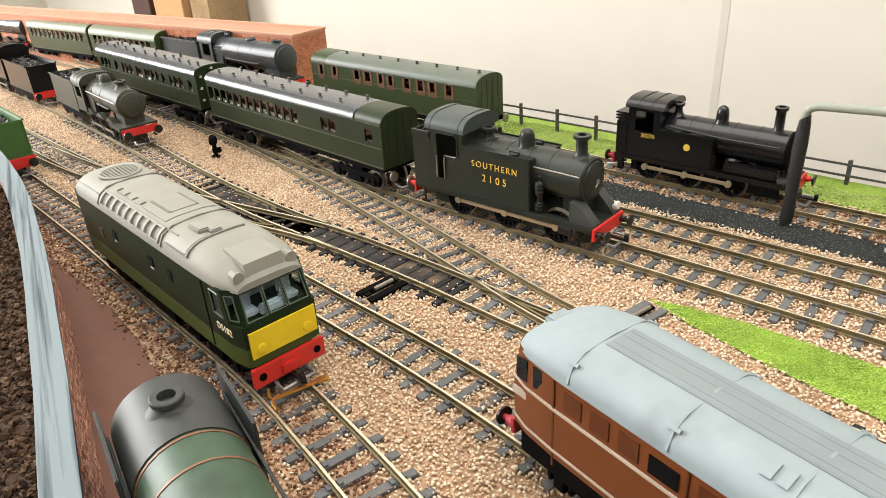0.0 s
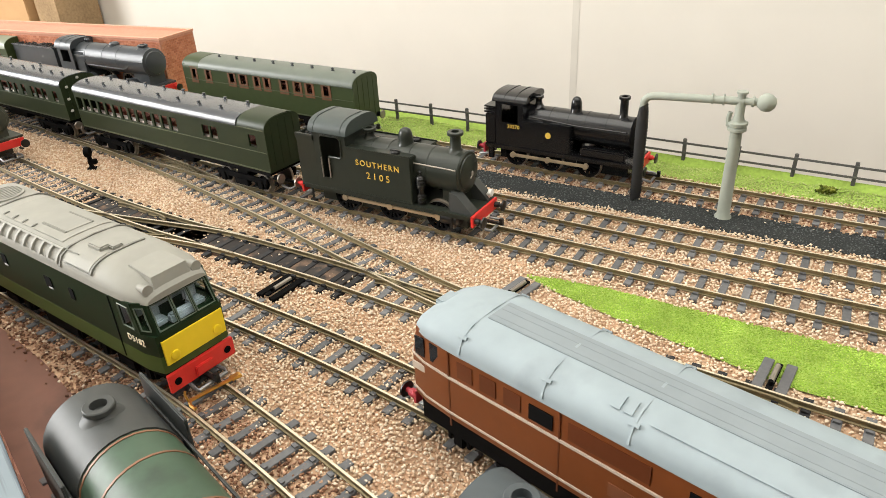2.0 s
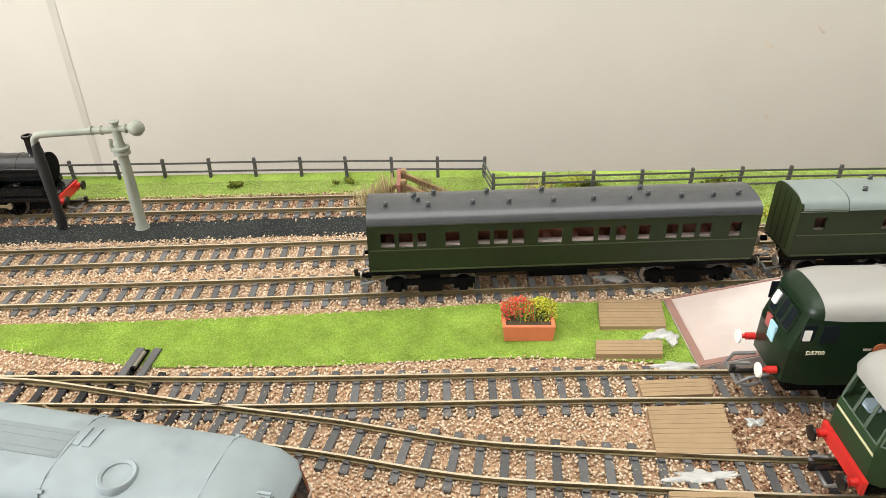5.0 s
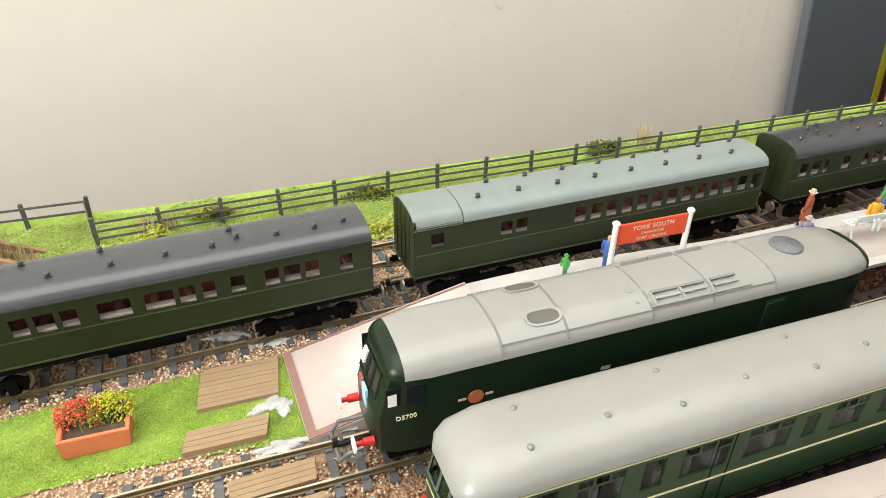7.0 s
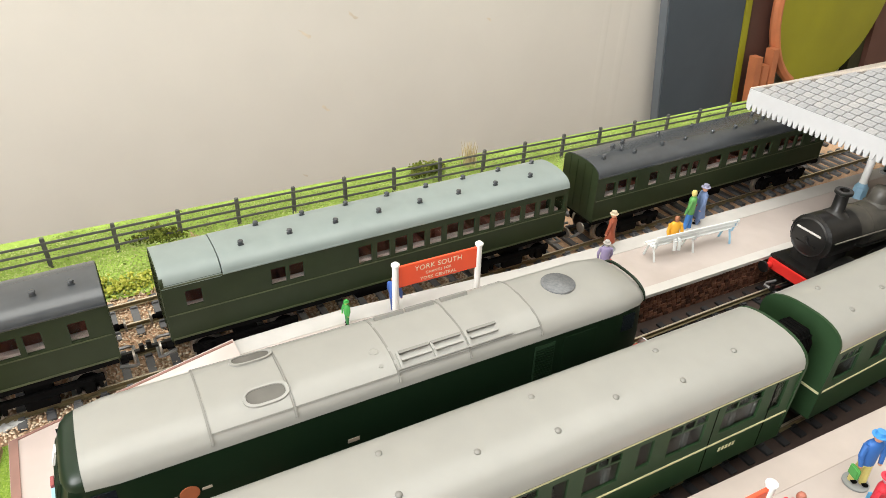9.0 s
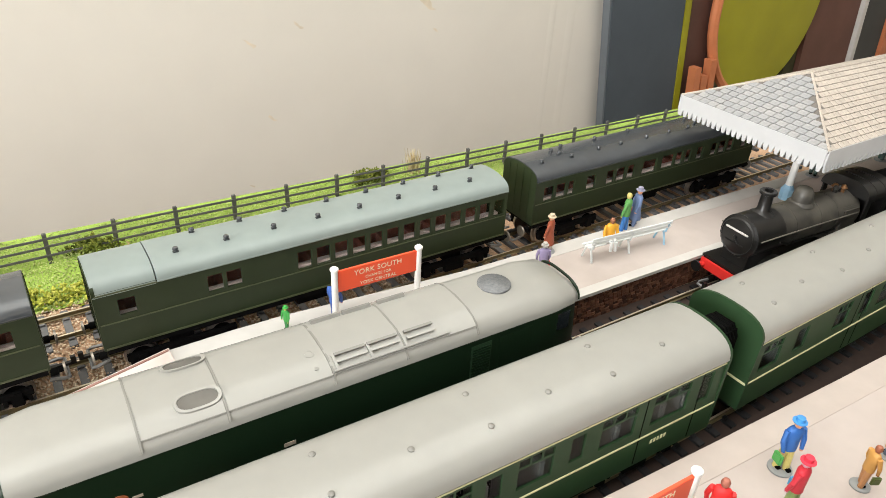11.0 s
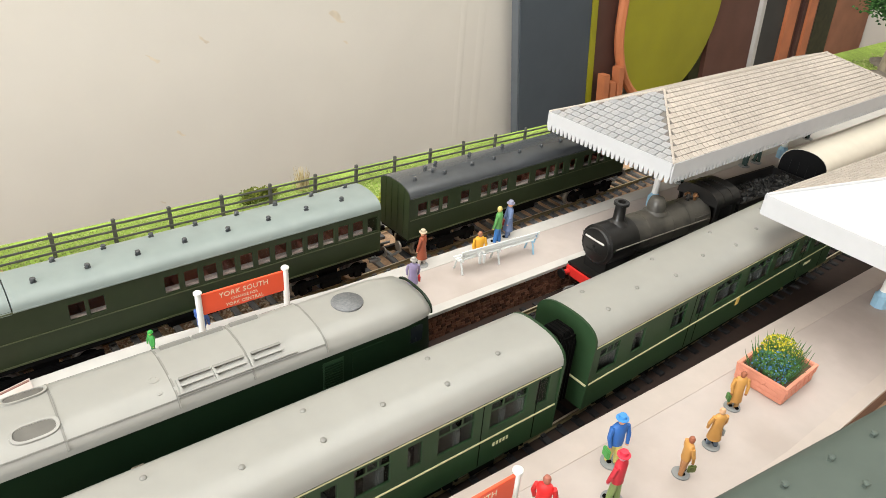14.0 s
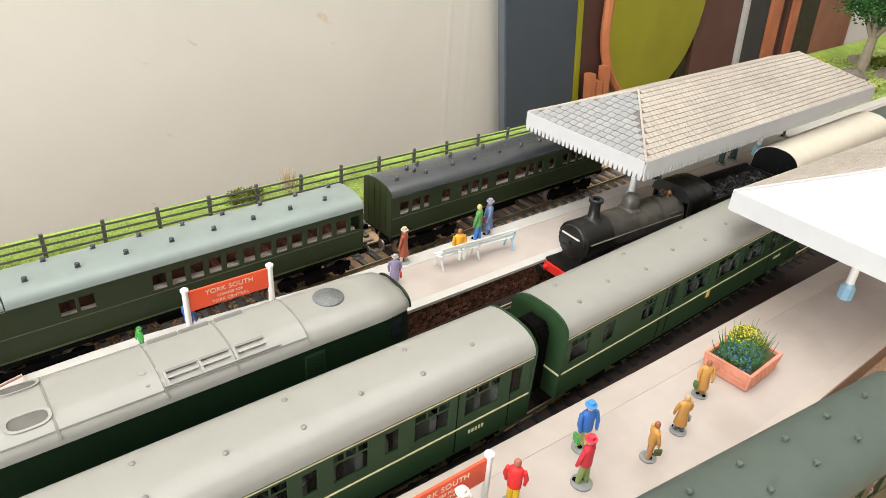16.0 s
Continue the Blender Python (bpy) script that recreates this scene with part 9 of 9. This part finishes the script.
flower_bits(t, "flower_mass", -5, -1, 16, 15, 7.8, 10, 900, [(0.06, 0.16, 0.03), (0.1, 0.22, 0.05), (0.09, 0.2, 0.08), (0.06, 0.18, 0.36), (0.14, 0.3, 0.5)], 54, (0.3, 0.7))
bm = bmesh.new()
r = random.Random(8)
for _ in range(420):
    x, y = max(-11, min(11, r.gauss(-1, 6))), max(-8, min(8, r.gauss(0, 4.5)))
    rod(bm, (x, y, 7.5), (x * 1.3 + r.gauss(0, 1.2), y * 1.3 + r.gauss(0, 1.2), 7.5 + r.uniform(3, 12.5)), 0.3, 3, 0.08)
part("stem", bm, mat("green_stem", (0.07, 0.18, 0.05), 0.8), t, "thin green flower stems")


def boardwalk(corners, planks, label, z=3.0, thick=2.0):
    """A deck of planks between four corners given in order."""
    t = thing("timber_crossing", label, "boardwalk", group="timber crossings")
    (ax, ay), (bx_, by), (cx, cy), (dx, dy) = corners
    r = random.Random(planks)
    for k in range(planks):
        f0, f1 = k / planks, (k + 0.93) / planks
        l0, l1 = (ax + (dx - ax) * f0, ay + (dy - ay) * f0), (ax + (dx - ax) * f1, ay + (dy - ay) * f1)
        r0, r1 = (bx_ + (cx - bx_) * f0, by + (cy - by) * f0), (bx_ + (cx - bx_) * f1, by + (cy - by) * f1)
        zt = z + thick + r.uniform(-0.06, 0.06)
        bm = bmesh.new()
        loft(bm, [[(*l0, z), (*r0, z), (*r1, z), (*l1, z)], [(*l0, zt), (*r0, zt), (*r1, zt), (*l1, zt)]])
        part("plank", bm, WOOD, t, smooth=False)
    bm = bmesh.new()
    loft(bm, [[(ax, ay, 0.6), (bx_, by, 0.6), (cx, cy, 0.6), (dx, dy, 0.6)], [(ax, ay, z - 0.02), (bx_, by, z - 0.02), (cx, cy, z - 0.02), (dx, dy, z - 0.02)]])
    part("bearer", bm, BED, t, smooth=False)
    return t


boardwalk([(79, -35.5), (111, -37), (115, -15), (83, -13)], 9, "loose square of brown plank decking on the grass", 1.6, 1.8)
boardwalk([(72, -57), (102.5, -58.5), (105.5, -48), (74.5, -46.5)], 4, "narrow brown plank deck on the grass", 1.6, 2.6)
boardwalk([(85.5, -86), (115.5, -86), (117, -76), (86, -76)], 4, "brown plank crossing between the rails", 2.3, 2.4)
boardwalk([(82, -117), (113, -119), (117, -92), (85.5, -92)], 10, "brown plank crossing between two tracks", 2.3, 2.4)
boardwalk([(79, -150), (109, -152), (111, -137), (81, -135)], 6, "brown plank crossing at the bay road", 2.3, 2.4)
boardwalk([(84, 60.5), (118, 60.5), (121, 70), (87, 70)], 4, "pale brown plank crossing beside the loop", 1.8, 2.0)


def glue_patch(x, y, w, d, seed, z=2.2):
    r = random.Random(seed)
    bm = bmesh.new()
    n = 36
    k = [r.uniform(0.25, 1.25) for _ in range(n)]
    k = [(k[i - 1] + 2 * k[i] + k[(i + 1) % n]) / 4 for i in range(n)]
    ring = lambda f, zz: [(w / 2 * k[i] * f * math.cos(2 * math.pi * i / n), d / 2 * k[i] * f * math.sin(2 * math.pi * i / n), zz + 0.25 * math.sin(5 * i + seed)) for i in range(n)]
    loft(bm, [ring(1.0, 0), ring(0.96, 0.8), ring(0.7, 1.3), ring(0.3, 1.4)])
    ob = new("glue_patch", mesh_of("glue_patch", bm, GLUE))
    ob.matrix_world = at(x, y, z, r.uniform(-12, 12))
    return tagged(ob, "blob of dried shiny white glue on the ballast", "glue", group="dried glue patches")


for k, (x, y, w, d) in enumerate(((106, -41.5, 20, 8), (112, -44, 9, 11), (106, -64.5, 26, 7), (98, -126.5, 28, 7), (103, -0.5, 18, 4), (96, 9, 22, 7), (100, 26.5, 18, 8), (112, 17.8, 16, 4), (96, 49, 18, 6), (110, 40, 18, 5), (116, -3, 16, 5), (128, -100, 10, 5))):
    glue_patch(x, y, w * 1.1, d * 1.15, k + 60, 1.0)

# water crane
t = thing("water_crane", "pale grey water crane with a black hanging hose", "water crane", at(-183, 84, 0.8))
bm = bmesh.new()
spin(bm, [(4.6, 0), (4.4, 0.8), (3.5, 2), (3.2, 30), (3.0, 50), (3.0, 51)], (0, 0, 0), "z", 20)
part("column", bm, CRANE, t)
bm = bmesh.new()
spin(bm, [(3.0, 49), (4.8, 50), (4.8, 51.4), (4.2, 51.8), (4.2, 52.6), (5.0, 53), (5.0, 54.4), (3.2, 55), (2.4, 58), (2.4, 66)], (0, 0, 0), "z", 20)
part("collar", bm, CRANE, t)
bm = bmesh.new()
sweep(bm, [(1.5, -0.3, 65.5), (-10, -0.3, 65.0), (-30, 0, 64.1), (-43.5, 0.3, 63.4), (-47, 0.6, 62.4), (-49.0, 0.9, 60.2), (-49.5, 1, 57.5), (-49.6, 1, 55)], 2.05, 12)
for x in (-8, -13.5):
    rod(bm, (x, 0, 65.1), (x - 0.8, 0, 65.05), 2.8, 14)
part("swing_arm", bm, CRANE, t)
bm = bmesh.new()
rod(bm, (1, 0, 65.5), (9, 0, 65.7), 1.9, 12)
rod(bm, (5.2, 0, 65.6), (6.2, 0, 65.6), 2.7, 12)
spin(bm, [(0.1, -4.6), (2.6, -3.9), (4.3, -1.8), (4.7, 0.2), (4.2, 2.3), (2.5, 4.1), (0.1, 4.8)], (11.8, 0, 65.8), "x", 18)
spin(bm, [(2.0, 66), (2.0, 69), (2.8, 69.4), (2.8, 70.4), (0.1, 70.8)], (0, 0, 0), "z", 12)
part("counterweight", bm, CRANE, t, "ball counterweight on a short arm")
bm = bmesh.new()
sweep(bm, [(-4.4, -1, 52), (-4.8, -1, 56), (-4.2, -1, 59.5)], 1.2, 8)
part("lever", bm, CRANE, t)
bm = bmesh.new()
rows = []
for k in range(61):
    z = 1.5 + 56 * k / 60
    w, d = np.interp(z, [1.5, 6, 16, 30, 44, 52, 57.5], [2.8, 3.3, 3.0, 3.2, 3.4, 3.0, 2.3]), np.interp(z, [1.5, 6, 16, 30, 44, 52, 57.5], [1.6, 1.8, 1.9, 2.0, 2.2, 2.4, 2.3])
    f = 1.0 if k % 2 else 0.9
    rows.append([(-49.3 + a * w * f, 1 + b * d * f, z + 1.2 * a) for a, b in ((-1, -0.4), (-0.4, -1), (0.4, -1), (1, -0.4), (1, 0.4), (0.4, 1), (-0.4, 1), (-1, 0.4))])
loft(bm, rows)
part("hose", bm, HOSE, t, "ribbed black leather hose")

# buffer stop
t = thing("buffer_stop", "weathered timber buffer stop overgrown with dry grass", "buffer stop", at(-18, 104.5, 0))
for s in (-1, 1):
    bm = bmesh.new()
    bx(bm, -2, 1.5, s * 8 - 1.8, s * 8 + 1.8, 0, 23, 0.3)
    part("post", bm, WOOD_OLD, t)
    bm = bmesh.new()
    loft(bm, [[(0, s * 8 - 1.4, 17), (0, s * 8 + 1.4, 17), (0, s * 8 + 1.4, 20.5), (0, s * 8 - 1.4, 20.5)], [(32, s * 9 - 1.4, 0.5), (32, s * 9 + 1.4, 0.5), (34, s * 9 + 1.4, 3), (34, s * 9 - 1.4, 3)]])
    part("brace", bm, WOOD_OLD, t)
    bm = bmesh.new()
    loft(bm, [[(-2, s * 8 - 1.2, 13), (-2, s * 8 + 1.2, 13), (-2, s * 8 + 1.2, 16), (-2, s * 8 - 1.2, 16)], [(-16, s * 9 - 1.2, 0.5), (-16, s * 9 + 1.2, 0.5), (-18, s * 9 + 1.2, 2.5), (-18, s * 9 - 1.2, 2.5)]])
    part("brace", bm, WOOD_OLD, t)
bm = bmesh.new()
bx(bm, -4.5, -2, -13, 13, 14.5, 21.5, 0.4)
part("beam", bm, mat("faded_red_timber", (0.3, 0.13, 0.1), 0.8, vary=0.3), t, "faded reddish stop beam")
bm = bmesh.new()
bx(bm, 14, 17.5, -15, 15, 1, 4, 0.4)
bx(bm, 28, 31, -13, 13, 0.6, 3.6, 0.4)
part("sleeper_baulk", bm, WOOD_OLD, t)

# ground signal in the yard
t = thing("ground_signal", "small black ground signal in the ballast", "signal", at(-593, -19, 0.5, 35))
bm = bmesh.new()
bx(bm, -3, 3, -2.2, 2.2, 0, 1.6, 0.3)
part("foot", bm, BLACK_MATT, t)
bm = bmesh.new()
spin(bm, [(1.6, 1), (1.5, 10), (2.2, 11)], (0, 0, 0), "z", 10)
bx(bm, -1.5, 4.5, -1.6, 1.6, 4, 7.5, 0.4)
part("post", bm, BLACK_MATT, t)
bm = bmesh.new()
spin(bm, [(0.1, -1.8), (3.6, -1.8), (3.8, 0), (3.4, 1.6), (0.1, 1.6)], (0, 0, 13), "x", 16)
part("lamp_head", bm, BLACK_MATT, t)

# ---- scenery beyond the station ----
strip_between("far_bank", range(880, 1501, 20), lambda x: -45 + 0 * x, lambda x: 110, 4.0, TURF_BED, "grassy slope beyond the station", "grass", 6, 5.0, 8.0)
p = jittered(880, 1500, -44, 108, 3.4)
hill = np.array([noise.noise(Vector((x * 0.035, y * 0.06, 3.1))) for x, y in p])
scatter("far_turf", np.c_[p, 4.6 + 5.0 * hill + rng.uniform(0, 1.2, len(p))], rng.uniform(1.2, 2.4, len(p)), BANK, "coarse green turf on the far slope", "turf", 0.8, 81)
t = thing("tree", "model tree with a pale trunk and dark green crown", "tree", at(1185, 42, 4) @ Matrix.Diagonal((1.5, 1.5, 1.25, 1)))
bm = bmesh.new()
rod(bm, (0, 0, 0), (2, 0, 36), 5.2, 9, 3.6)
r = random.Random(6)
tips = []
for k in range(9):
    a = k * 2.4
    b = (2 + 24 * math.cos(a) * r.uniform(0.6, 1), 24 * math.sin(a) * r.uniform(0.6, 1), 58 + r.uniform(-4, 14))
    mid = (2 + 7 * math.cos(a), 7 * math.sin(a), 46)
    rod(bm, (2, 0, 33), mid, 2.6, 7, 1.8)
    rod(bm, mid, b, 1.8, 6, 0.7)
    tips.append(b)
part("trunk", bm, BARK, t)
q = []
g = np.random.default_rng(71)
for bx0 in tips:
    c = np.array(bx0) + (0, 0, 6)
    q.append(c + g.normal(size=(900, 3)) * (9, 9, 7))
    q.append(np.array([c[0] * 0.6, c[1] * 0.6, c[2] + 16]) + g.normal(size=(560, 3)) * (9, 9, 7))
q = np.concatenate(q)
o = scatter("crown", q, g.uniform(0.8, 1.9, len(q)), TREE_LEAF, "dark green clumped foliage crown", "crown", 0.8, 72)
del o["kind"], o["category"]
o.parent = t
for k, (x, y, w) in enumerate(((1150, 34, 34), (1195, 14, 30), (1120, 50, 22), (1230, 60, 34), (1260, 20, 40), (1105, 20, 18))):
    bm = bmesh.new()
    bmesh.ops.create_icosphere(bm, subdivisions=2, radius=w * 0.5 * MM)
    for v in bm.verts:
        n = noise.noise(v.co * 60 + Vector((k * 3.0, 0, 0)))
        v.co *= 1 + 0.45 * n
        v.co.z *= 0.55
    ob = new("boulder", mesh_of("boulder", bm, ROCK, smooth=False))
    ob.matrix_world = at(x, y, 6)
    tagged(ob, "rough grey-brown boulder on the far slope", "rock", group="boulders on the slope")
for k, (x, y, w, h) in enumerate(((1240, 30, 34, 18), (1130, 70, 30, 14), (1290, 5, 36, 24), (1100, 0, 26, 12), (1330, 40, 60, 40))):
    clump("bush", x, y, 4, w, w * 0.7, h, 420, FOLIAGE if k % 2 else FOLIAGE_DARK, "leafy bush among the far boulders", "bush", (1.6, 3.0), 90 + k, "bushes on the far slope")
